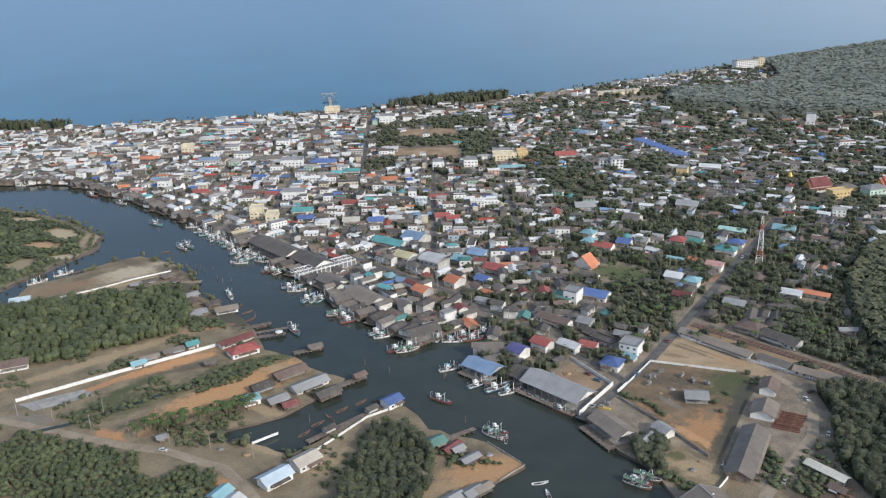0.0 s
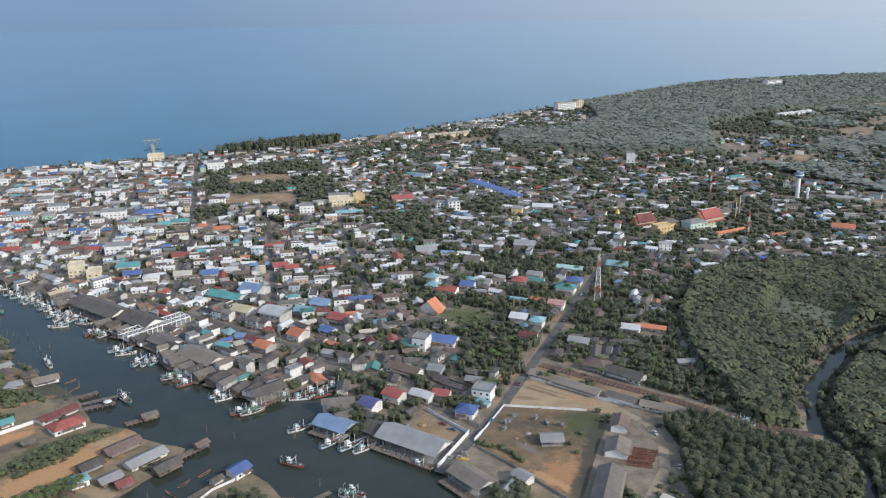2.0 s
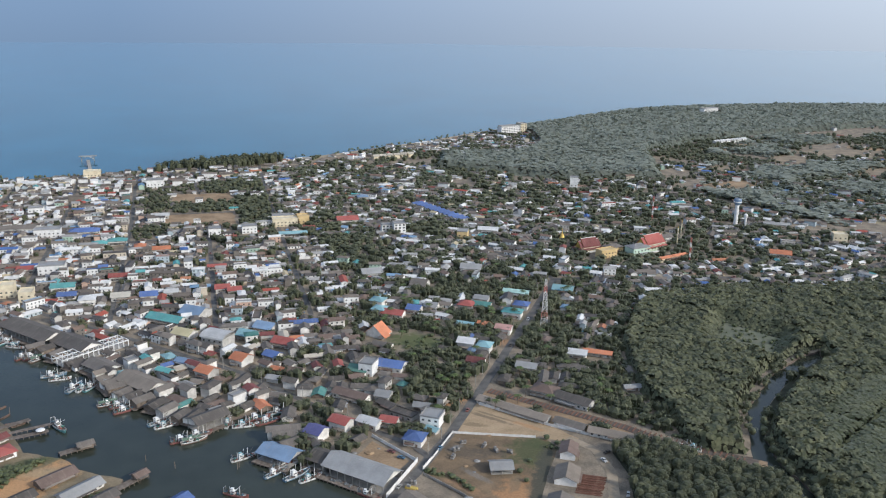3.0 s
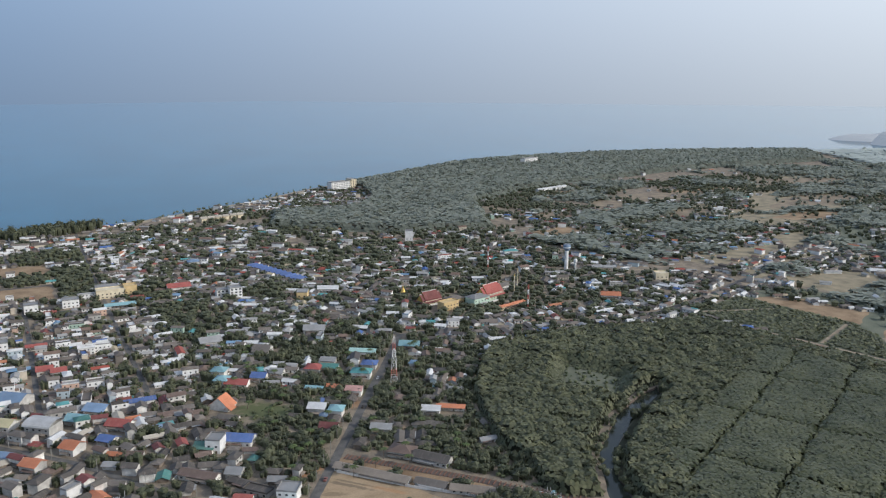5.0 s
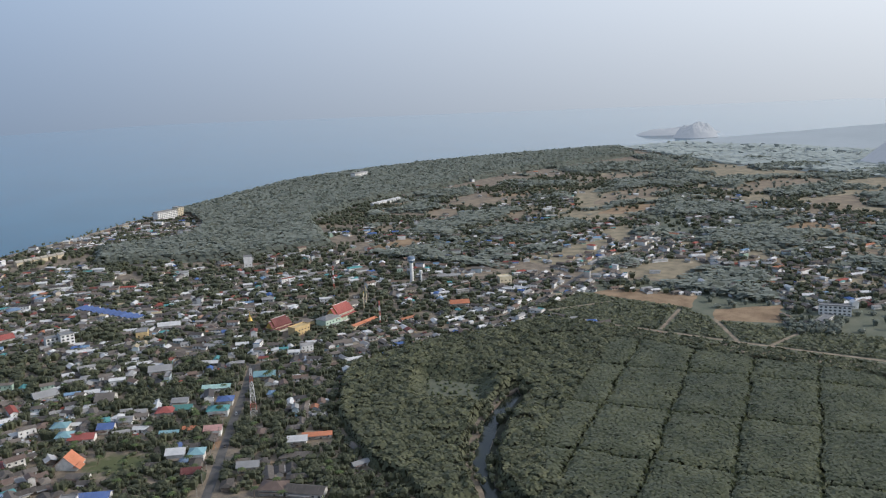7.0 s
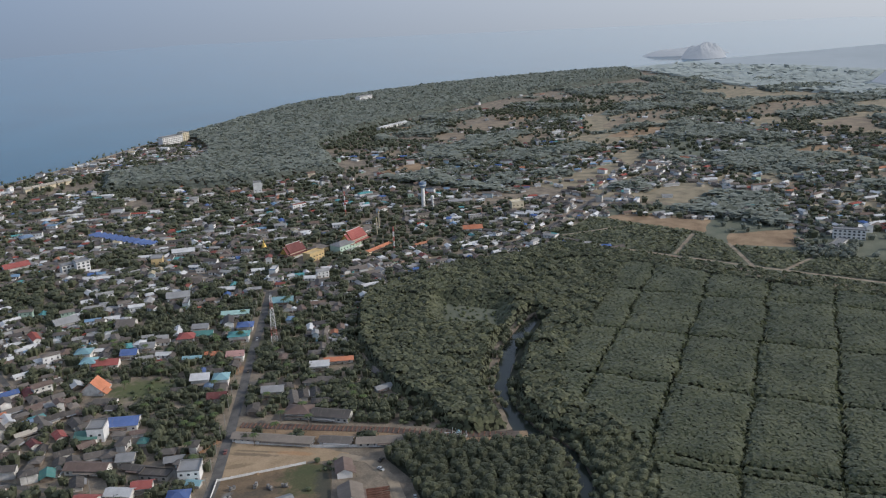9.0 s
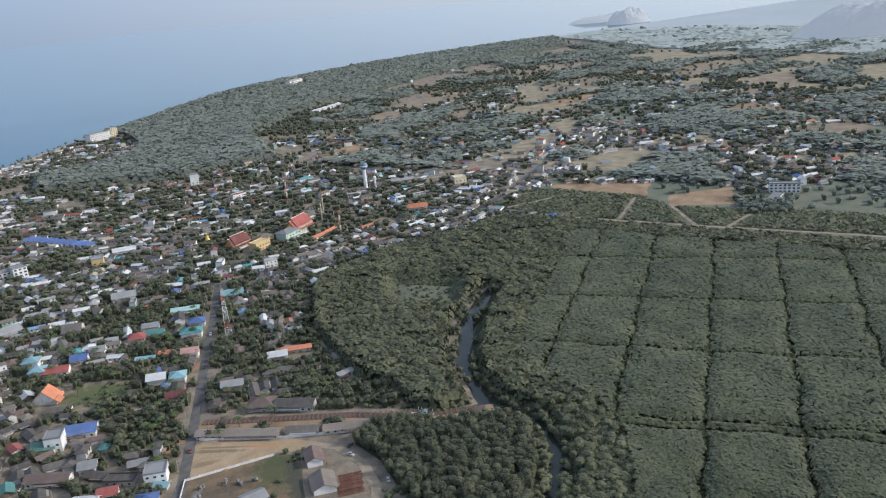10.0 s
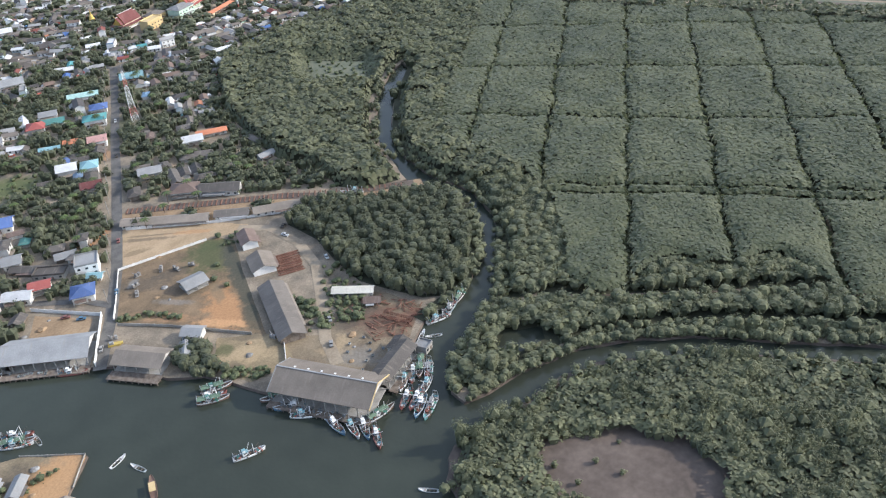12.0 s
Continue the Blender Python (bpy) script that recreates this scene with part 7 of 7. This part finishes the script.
dens = np.where(inside(EAST, hx, hy), 0.07 + 0.12 * cl, dens)
GRID = {}


def put_down(x, y, r):
    """Takes the circle if it is free."""
    i, j = int(x // 16), int(y // 16)
    for a in (i - 1, i, i + 1):
        for b in (j - 1, j, j + 1):
            for X_, Y_, R_ in GRID.get((a, b), ()):
                if (X_ - x) ** 2 + (Y_ - y) ** 2 < (r + R_) ** 2:
                    return False
    GRID.setdefault((i, j), []).append((x, y, r))
    return True


for x, y, r, _ in TAKEN:
    k = max(1, int(r / 5))
    GRID.setdefault((int(x // 16), int(y // 16)), []).append((x, y, min(r, 11)))
NAMES = ["grey"] * 14 + ["dgrey"] * 14 + ["lgrey"] * 3 + ["white"] * 2 + ["brown"] * 5 + ["red", "maroon", "ash", "ash"] + ["orange", "blue", "blue2", "teal2", "teal", "tan", "dteal"]
near_houses, BUILT = 0, []
wall_v, wall_f, roof_v, roof_f = [], [], [], []
order = RNG.uniform(0, 1, len(hx))
spots = []
for k in range(len(hx)):
    if order[k] > dens[k] * 0.9:
        continue
    x, y = float(hx[k]), float(hy[k])
    w, d = float(RNG.uniform(6.5, 13) if RNG.uniform() < 0.88 else RNG.uniform(13, 21)), float(RNG.uniform(4.2, 7))
    if put_down(x, y, 0.4 * math.sqrt(w * d) + 0.45):
        spots.append((x, y, w, d))
spots.sort(key=lambda s: math.hypot(s[0] - 60, s[1] - 420))
for x, y, w, d in spots:
    rot = None
    for line, reach in GUIDES:
        best, ang = 1e9, 0
        for (x0, y0), (x1, y1) in zip(line, line[1:]):
            dd = line_dist([(x0, y0), (x1, y1)], np.array([x]), np.array([y]))[0]
            if dd < best:
                best, ang = dd, math.degrees(math.atan2(y1 - y0, x1 - x0))
        if best < reach:
            rot = ang + (90 if RNG.uniform() < 0.45 else 0) + RNG.normal(0, 5)
            break
    if rot is None:
        rot = (0 if x < 110 else -28) + (90 if RNG.uniform() < 0.35 else 0) + RNG.normal(0, 4 if x < 110 else 14)
    two = RNG.uniform() < (0.3 if x < 60 else 0.08)
    h = float(RNG.uniform(5.4, 7.2) if two else RNG.uniform(2.2, 3.0))
    kind = ("gable", "gable", "gable", "hip", "flat")[int(RNG.integers(0, 5))] if two else ("gable", "gable", "gable", "hip")[int(RNG.integers(0, 4))]
    if near_houses < 170 and y < 760 and x < 330:
        near_houses += 1
        east = bool(inside(EAST, np.array([x]), np.array([y]))[0])
        house(x, y, w, d, h, NAMES[int(RNG.integers(0, 34 if east else len(NAMES)))], kind, rot, wall=M_WOOD if RNG.uniform() < 0.3 and not two else None, where="among trees")
    else:
        rise = 0 if kind == "flat" else d * 0.22
        BUILT.append((x, y, w, d, h, rot))
        pieces = [(wall_v, wall_f, turned(body(w, d, h, rise * 0.98 if kind == "gable" else 0), x, y, 0, rot)), (roof_v, roof_f, turned(roof_mesh(kind, w, d, h, rise, 0.7), x, y, 0, rot))]
        if RNG.uniform() < 0.6:
            # a lower wing under its own roof
            aw, ad, ah = w * RNG.uniform(0.3, 0.55), d * RNG.uniform(0.5, 0.8), min(h, 3.0) * 0.8
            ax, ay = (w - aw) / 2 * RNG.choice([-1, 1]), -(d + ad) / 2 + 0.4
            c, s = math.cos(radians(rot)), math.sin(radians(rot))
            ax, ay = x + c * ax - s * ay, y + s * ax + c * ay
            pieces += [(wall_v, wall_f, turned(body(aw, ad, ah, ad * 0.2), ax, ay, 0, rot)), (roof_v, roof_f, turned(roof_mesh("gable", aw, ad, ah, ad * 0.2, 0.5), ax, ay, 0, rot))]
        for tv, tf, (mv, mf) in pieces:
            b = len(tv)
            tv += mv
            tf += [tuple(b + i for i in q) for q in mf]
C_RNG = np.random.default_rng(21)
pane_v, pane_f, bit_v, bit_f = [], [], [], []


def pile_on(tv, tf, mesh):
    b = len(tv)
    tv += mesh[0]
    tf += [tuple(b + i for i in q) for q in mesh[1]]


for x, y, w, d, h, rot in BUILT:
    if math.hypot(x - 60, y - 420) > 760:
        continue
    k = max(1, int(w / 3.2))
    for fl in range(2 if h > 5 else 1):
        for i in range(k):
            for s in (-1, 1):
                zz, tall = (1.5 + 2.9 * fl, 1.2) if i != k // 2 or fl else (1.1, 2.1)
                pile_on(pane_v, pane_f, turned(boxes(((i + 0.5) * w / k - w / 2, s * (d / 2 + 0.02), zz, 1.1, 0.08, tall)), x, y, 0, rot))
bits = []
for x, y, w, d, h, rot in BUILT:
    if math.hypot(x - 60, y - 420) > 640:
        continue
    for i in range(int(C_RNG.integers(1, 5))):
        a, o = C_RNG.uniform(0, 6.28), 0.5 * math.hypot(w, d) + C_RNG.uniform(0.3, 2.6)
        bits.append((x + o * math.cos(a), y + o * math.sin(a), rot + 90 * int(C_RNG.integers(0, 2)), int(C_RNG.integers(0, 7))))
bq, bw = np.array([b[0] for b in bits]), np.array([b[1] for b in bits])
free = inside(MAINLAND, bq, bw)
for r in ROADS:
    free &= line_dist(r, bq, bw) > 4.5
for (x, y, rot, kind), fine in zip(bits, free):
    if not fine:
        continue
    ln = C_RNG.uniform(2.5, 8)
    if kind < 2:
        m = boxes((0, 0, 0.8, ln, 0.18, 1.7))
    elif kind == 2:
        m = lathe([(0.75, 0), (0.8, 0.1), (0.8, 1.5), (0.5, 1.75), (0.1, 1.8)], 7)
    elif kind == 3:
        u, v = C_RNG.uniform(2, 4.5), C_RNG.uniform(1.8, 3)
        m = boxes((0, 0, 2.3, u, v, 0.08), *[(p * (u / 2 - 0.1), q * (v / 2 - 0.1), 1.1, 0.1, 0.1, 2.3) for p in (-1, 1) for q in (-1, 1)])
    elif kind == 4:
        m = merge(boxes((0, 0, 0.9, 2.6, 2.2, 1.9)), roof_mesh("gable", 2.6, 2.2, 1.85, 0.5, 0.4, 0.1))
    elif kind == 5:
        m = boxes((0, 0, 0.7, 4.2, 1.7, 0.8), (0.2, 0, 1.3, 2.2, 1.5, 0.6), (-1.3, 0, 0.3, 0.6, 1.72, 0.6), (1.3, 0, 0.3, 0.6, 1.72, 0.6))
    else:
        m = boxes((0, 0, 0.4, 1.6, 1.1, 0.9), (1.2, 0.7, 0.3, 0.9, 0.8, 0.7), (-0.6, -1.0, 0.2, 2.2, 0.4, 0.5))
    pile_on(bit_v, bit_f, turned(m, x, y, 0, rot))
tagged(link("house_openings", pane_v, pane_f, M_GLASS), "dark windows and doors of the many small houses", "windows", kind="stuff")
tagged(link("yard_clutter", bit_v, bit_f, M_BITS), "yard walls, awnings, water tanks, crates and vehicles between the houses", "clutter", kind="stuff")
tagged(link("town_house_walls", wall_v, wall_f, M_WALLS), "pale walls of the many small houses further off", "houses", kind="stuff")
tagged(link("town_house_roofs", roof_v, roof_f, M_ROOFS), "grey, rusty and coloured roofs of the many small houses further off", "houses", kind="stuff")

# houses on stilts over the river
post = None
line = BANK[6:30]
for (x0, y0), (x1, y1) in zip(line, line[1:]):
    ln, ang = math.hypot(x1 - x0, y1 - y0), math.atan2(y1 - y0, x1 - x0)
    if x0 < -700:
        break
    n = int(ln / 9)
    for i in range(n):
        t = (i + 0.5) / n
        off = RNG.uniform(-1.0, 4.0)
        x, y = x0 + (x1 - x0) * t + math.sin(ang) * off, y0 + (y1 - y0) * t - math.cos(ang) * off
        if abs(x - 63) + abs(y - 444) < 40 or abs(x - 22) + abs(y - 474) < 16 or abs(x - 46) + abs(y - 462) < 14:
            continue
        if any(inside(b, np.array([x]), np.array([y]))[0] for b in QUAYS) or (-8 < x < 40 and 500 < y < 545):
            continue
        w, d = RNG.uniform(8, 13), RNG.uniform(6, 9.0)
        ob = house(x, y, w, d, RNG.uniform(2.8, 5.0), NAMES[int(RNG.integers(0, 24))], "gable", math.degrees(ang) + 90 + RNG.normal(0, 4), wall=M_WOOD if RNG.uniform() < 0.6 else None, where="on stilts over the river", name="stilt_house")
        link("platform", *boxes((0.6, 0, -0.1, w + 4, d + 1.5, 0.25)), M_WOOD, ob)
        for sx in (-1, 0, 1):
            for sy in (-1, 1):
                if post is None:
                    post = link("stilt", *boxes((0, 0, -1.4, 0.3, 0.3, 2.8)), M_WOOD, ob)
                    q = post
                else:
                    q = new("stilt", post.data)
                    q.parent = ob
                q.location = (sx * w * 0.5, sy * d * 0.42, 0)

# ---- town and country trees ----
N = 76000
tx, ty = RNG.uniform(-720, 1500, N), RNG.uniform(450, 1500, N)
ok = inside(MAINLAND, tx, ty) & (line_dist(COAST, tx, ty) > 10) & ~inside(FOREST, tx, ty) & ~inside(GROVE, tx, ty)
for b in BARE[1:6] + BARE[-4:]:
    ok &= ~inside(b, tx, ty)
for b in QUAYS:
    ok &= ~inside(b, tx, ty)
for r in ROADS:
    ok &= line_dist(r, tx, ty) > (5.5 if r is MAIN_ROAD or r is FAR_ROAD else 3.5)
SLIP = [(160, 538), (192, 504), (229, 465), (246, 441), (286, 404)]
ok &= line_dist(SLIP, tx, ty) > 9
tx, ty = tx[ok], ty[ok]
cl = np.array([noise.noise((x * 0.012, y * 0.012, 3.3)) for x, y in zip(tx, ty)])
td = np.select([(tx < -60) & (ty < 1300), (tx < 110) & (ty < 1320), (tx < 330) & (ty < 1330), tx < 640], [np.full(len(tx), 0.2), 0.5 - 0.3 * cl, 0.9 - 0.3 * cl, np.where(ty < 1080, 0.7 + 0.5 * cl, 0.34 + 0.9 * cl)], 0.22 + 0.9 * cl)
for b in PARKS:
    td = np.where(inside(b, tx, ty), 1.0, td)
keep = RNG.uniform(0, 1, len(tx)) < td
tx, ty = tx[keep], ty[keep]
far = np.hypot(tx, ty)
sel = np.zeros(len(tx), bool)
rr = np.where(tx < -10, RNG.uniform(1.8, 3.6, len(tx)), RNG.uniform(2.4, 5.0, len(tx)))
for k in range(len(tx)):
    sel[k] = put_down(float(tx[k]), float(ty[k]), float(rr[k]) * 0.46)
tx, ty, rr, far = tx[sel], ty[sel], rr[sel], far[sel]
a = far < 850
crowns("town_trees", tx[a], ty[a], rr[a], rr[a] * RNG.uniform(1.2, 2.1, a.sum()), 22, 0.58, M_LEAF, "dark green garden trees between the houses", lobes=3, loose=0.5)
crowns("town_trees", tx[~a], ty[~a], rr[~a] * 1.1, rr[~a] * RNG.uniform(1.2, 1.9, (~a).sum()), 8, 1.4, M_LEAF, "dark green trees between the further houses", far=True)
X, Y = scatter(VILLAGE, 9, jitter=0.5)
k = np.array([put_down(float(p), float(q), 2.0) for p, q in zip(X, Y)])
X, Y = X[k], Y[k]
crowns("village_trees", X, Y, RNG.uniform(2.4, 4.4, len(X)), RNG.uniform(3.5, 7.0, len(X)), 12, 1.2, M_LEAF, "dark trees between the seaside houses", far=True)
SHORE_WOOD = [(330, 1300), (420, 1560), (560, 1665), (700, 1745), (930, 1890), (1075, 1935), (1245, 1955), (1500, 1945), (1750, 1890), (2050, 1790), (1900, 1600), (1400, 1600), (1100, 1520), (880, 1470), (740, 1380), (640, 1150), (500, 1180)]
X, Y = scatter(SHORE_WOOD, 4.4, jitter=0.5, holes=[VILLAGE, [(1100, 1840), (1106, 1796), (1168, 1812), (1160, 1852)]])


def shore_height(x, y):
    top, own = crown_cells(x, y, 11.0)
    return np.clip(line_dist(SHORE_WOOD + SHORE_WOOD[:1], x, y) / 14.0, 0.08, 1) * (8.0 + 2.6 * top + 2.6 * own)


canopy("shore_wood", X, Y, shore_height, 4.4, M_HAZED_LEAF, "dense dark wood along the shore", "wood", loose=0.14)
X, Y = scatter([(-80, 1335), (-50, 1372), (100, 1418), (110, 1395), (40, 1350)], 7)
X2, Y2 = scatter([(-660, 1265), (-545, 1252), (-530, 1272), (-655, 1290)], 7)
X, Y = np.concatenate([X, X2]), np.concatenate([Y, Y2])
crowns("shore_pines", X, Y, RNG.uniform(3, 5, len(X)), RNG.uniform(11, 17, len(X)), 26, 1.5, M_LEAF, "tall dark pines behind the beach", "wood")
COUNTRY = [(640, 1060), (900, 1450), (1400, 1600), (1950, 1600), (2000, 1300), (1850, -300), (900, -400), (850, 60), (800, 500), (760, 700)]


def hedge_cover(x, y):
    """How thickly trees and hedges stand between the inland fields."""
    return np.array([noise.noise((p * 0.006, q * 0.009, 5.1)) + 0.45 * noise.noise((p * 0.021, q * 0.021, 1.7)) + 0.2 * noise.noise((p * 0.06, q * 0.06, 2.7)) for p, q in zip(x, y)])


X, Y = scatter(COUNTRY, 5.2, jitter=0.5)
k = ~inside(BARE[11], X, Y) & ~inside(SHORE_WOOD, X, Y)
for b in DRY:
    k &= ~inside(b, X, Y)
X, Y = X[k], Y[k]
cover = hedge_cover(X, Y)
k = cover > 0.03
X, Y, cover = X[k], Y[k], cover[k]
RISE = 1.2 + 5.5 * np.clip((cover - 0.03) / 0.22, 0, 1)


def country_height(x, y):
    top, own = crown_cells(x, y, 9.0)
    return RISE * (0.7 + 0.25 * top + 0.3 * own)


canopy("country_wood", X, Y, country_height, 5.2, M_HAZED_LEAF, "woods and hedges between the inland fields", "wood", loose=0.12)
X, Y = scatter([(690, 715), (760, 720), (830, 640), (870, 500), (900, 300), (800, 300), (745, 460), (722, 590)], 20, holes=[[(700, 700), (740, 700), (768, 609), (722, 585), (706, 640)], [(735, 564), (795, 525), (740, 490), (700, 541)]])
X2, Y2 = scatter([(739, 491), (771, 448), (737, 431), (710, 467)], 7)
X, Y = np.concatenate([X, X2]), np.concatenate([Y, Y2])
X2, Y2 = scatter(COUNTRY, 26, jitter=0.5)
k = (hedge_cover(X2, Y2) > -0.12) & ~inside(BARE[11], X2, Y2)
X, Y = np.concatenate([X, X2[k]]), np.concatenate([Y, Y2[k]])
crowns("country_trees", X, Y, RNG.uniform(2.5, 4.5, len(X)), RNG.uniform(4, 7, len(X)), 10, 1.8, M_HAZED_LEAF, "scattered trees between the inland fields", "wood", lean=1.0, far=True)
FARLAND = [(2050, 1790), (3100, 1480), (4700, 1000), (4700, -1500), (1780, -1200), (1760, 500), (1850, 1300)]
X, Y = scatter(FARLAND, 11.0, jitter=0.5)
q = X < 2350 + 0.1 * (900 - Y)


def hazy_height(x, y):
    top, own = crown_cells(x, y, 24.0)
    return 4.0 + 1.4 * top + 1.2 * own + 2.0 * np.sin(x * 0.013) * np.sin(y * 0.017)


# the haze here is in the emission of the woods and the backdrop
canopy("hazy_wood", X[q], Y[q], hazy_height, 11.0, M_HAZE_PAINTED_WOOD, "far inland woods painted pale and faintly glowing as haze", "wood", loose=0.05)
sheet("backdrop", [(2090, 1830), (3240, 1545), (5000, 1030), (5000, -2300), (1800, -2300), (1780, 300), (1860, 1300)], 0.3, M_HAZE_GLOW, "backdrop sheet painted as pale glowing haze", 60, 14)
# beach trees and fringe along the water
fx, fy = [], []
for line, spread, stepm in ((COAST[3:14], 14, 7), (CREEK_IN[3:10], 2, 2.6), (CREEK_OUT[:5], 2, 4), (CREEK_OUT[7:16], 3, 1.4), (BRANCH[3:], 9, 0.32), (LOWER[:9], 3, 2.6), (CREEK_IN[:5], 4, 1.4), (LEFT[2:9], 4, 6), (LEFT[18:22], 3, 4), (ISLAND[1:9], 8, 5), (LOWER[12:], 3, 2.6)):
    for (x0, y0), (x1, y1) in zip(line, line[1:]):
        n = int(math.hypot(x1 - x0, y1 - y0) / stepm)
        t = RNG.uniform(0, 1, n)
        fx.append(x0 + (x1 - x0) * t + RNG.normal(0, spread / 2, n))
        fy.append(y0 + (y1 - y0) * t + RNG.normal(0, spread / 2, n))
fx, fy = np.concatenate(fx), np.concatenate(fy)
on_land = inside(MAINLAND, fx, fy) | inside(LOWER, fx, fy) | (line_dist(BRANCH[3:], fx, fy) > 25)
fx, fy = fx[on_land], fy[on_land]
for line, stepm in ((BRANCH[4:], 1.0), (CREEK_IN[:5], 1.2)):
    for (x0, y0), (x1, y1) in zip(line, line[1:]):
        t = RNG.uniform(0, 1, int(math.hypot(x1 - x0, y1 - y0) / stepm))
        fx, fy = np.concatenate([fx, x0 + (x1 - x0) * t + RNG.normal(0.5, 0.8, len(t))]), np.concatenate([fy, y0 + (y1 - y0) * t + RNG.normal(0.5, 0.8, len(t))])
rr = RNG.uniform(1.2, 2.6, len(fx))
crowns("waterside_bushes", fx, fy, rr, rr * RNG.uniform(1.3, 2.4, len(fx)), 26, 0.5, M_MANGROVE, "green bushes hanging over the water's edge", "bushes", 0.0, loose=0.4)
# weeds and bushes on the far bank and in the yards
bx, by = [], []
X, Y = scatter([(-300, 440), (-252, 444), (-215, 430), (-150, 400), (-110, 400), (-60, 372), (30, 372), (0, 400), (-60, 440), (-75, 480), (-120, 520), (-140, 560), (-190, 560), (-290, 500)], 3.4, jitter=0.5, lines=[(LEFT_ROAD, 6), ([(-253, 452), (-205, 486), (-156, 517)], 6.5), ([(-180, 425), (-95, 482)], 9), ([(-230, 458), (-160, 504)], 5)])
cl = np.array([noise.noise((p * 0.035, q * 0.035, 6.1)) + 0.6 * noise.noise((p * 0.1, q * 0.1, 3.1)) for p, q in zip(X, Y)])
k = (cl > 0.24) & inside(LEFT, X, Y) & (line_dist(LEFT, X, Y) > 2)
bx.append(X[k])
by.append(Y[k])
for poly, sp in (([(-222, 436), (-150, 478), (-122, 500), (-118, 494), (-150, 466), (-205, 427)], 4), 
                 ([(190, 395), (200, 372), (186, 350), (160, 345), (165, 362), (185, 385)], 5), ([(150, 395), (165, 392), (150, 350), (142, 350)], 7),
                 ([(215, 520), (258, 505), (258, 440), (240, 440), (205, 478)], 5), ([(-300, 600), (-220, 640), (-200, 630), (-300, 610)], 5), ([(176, 462), (188, 452), (178, 440), (170, 455)], 4), ([(140, 420), (160, 445), (165, 440), (150, 410)], 9), (CLEARING, 6), ([(97, 440), (99, 443), (111, 435), (120, 416), (118, 414), (108, 433)], 2.2), ([(173, 362), (181, 349), (168, 336), (159, 349)], 2.8), ([(154, 360), (159, 381), (163, 379), (160, 362)], 1.8), ([(150, 350), (158, 362), (164, 356), (158, 345)], 2.6), ([(92, 376), (98, 394), (113, 388), (104, 370)], 2.2), ([(100, 362), (104, 368), (118, 349), (114, 344)], 2.2), ([(161, 380), (167, 370), (152, 355), (147, 362)], 4.5), ([(-184, 573), (-162, 566), (-150, 556), (-174, 544)], 2.6), ([(-147, 458), (-151, 476), (-134, 496), (-101, 505), (-109, 495), (-130, 473)], 2.4),
                 ([(85, 612), (160, 640), (168, 604), (122, 600)], 6), ([(-90, 395), (-70, 400), (-45, 385), (-60, 360)], 6)):
    X, Y = scatter(poly, sp, jitter=0.5)
    bx.append(X)
    by.append(Y)
bx, by = np.concatenate(bx), np.concatenate(by)
k = line_dist(SLIP, bx, by) > 7
bx, by = bx[k], by[k]
rr = RNG.uniform(0.6, 2.2, len(bx))
crowns("scrub", bx, by, rr, rr * RNG.uniform(0.9, 1.7, len(bx)), 24, 0.45, M_SCRUB, "scrub and bushes on the waste ground", "bushes", 0.0)


# ---- far hills, haze painted in as a pale emissive colour ----
M_HILL_HAZE_GLOW = surf("distant_hill", (0.226, 0.228, 0.226), (0.238, 0.239, 0.236), 0.004, 1.0, glow=1.1)


def hill(x, y, r, h, rot, label, stretch=2.2):
    bm = bmesh.new()
    bmesh.ops.create_grid(bm, x_segments=90, y_segments=60, size=1)
    for v in bm.verts:
        q = math.hypot(v.co.x, v.co.y)
        z = max(0.0, 1 - q**2.4) * (0.85 + 0.3 * noise.noise((v.co.x * 1.9 + x, v.co.y * 1.9, 0)) + 0.1 * noise.noise((v.co.x * 8, v.co.y * 8, x)) + 0.04 * noise.noise((v.co.x * 23, v.co.y * 23, x)))
        v.co = (v.co.x * r * stretch, v.co.y * r, z * h - 2)
    ob = part("distant_hill", bm, M_HILL_HAZE_GLOW)
    ob.matrix_basis = pose(x, y, 0, 0, 0, rot)
    tagged(ob, label, "hill", kind="structure")


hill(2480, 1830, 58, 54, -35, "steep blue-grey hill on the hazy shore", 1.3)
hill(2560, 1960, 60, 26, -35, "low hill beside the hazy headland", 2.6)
hill(2160, 830, 110, 105, -62, "long far hill painted pale with a haze glow", 2.4)
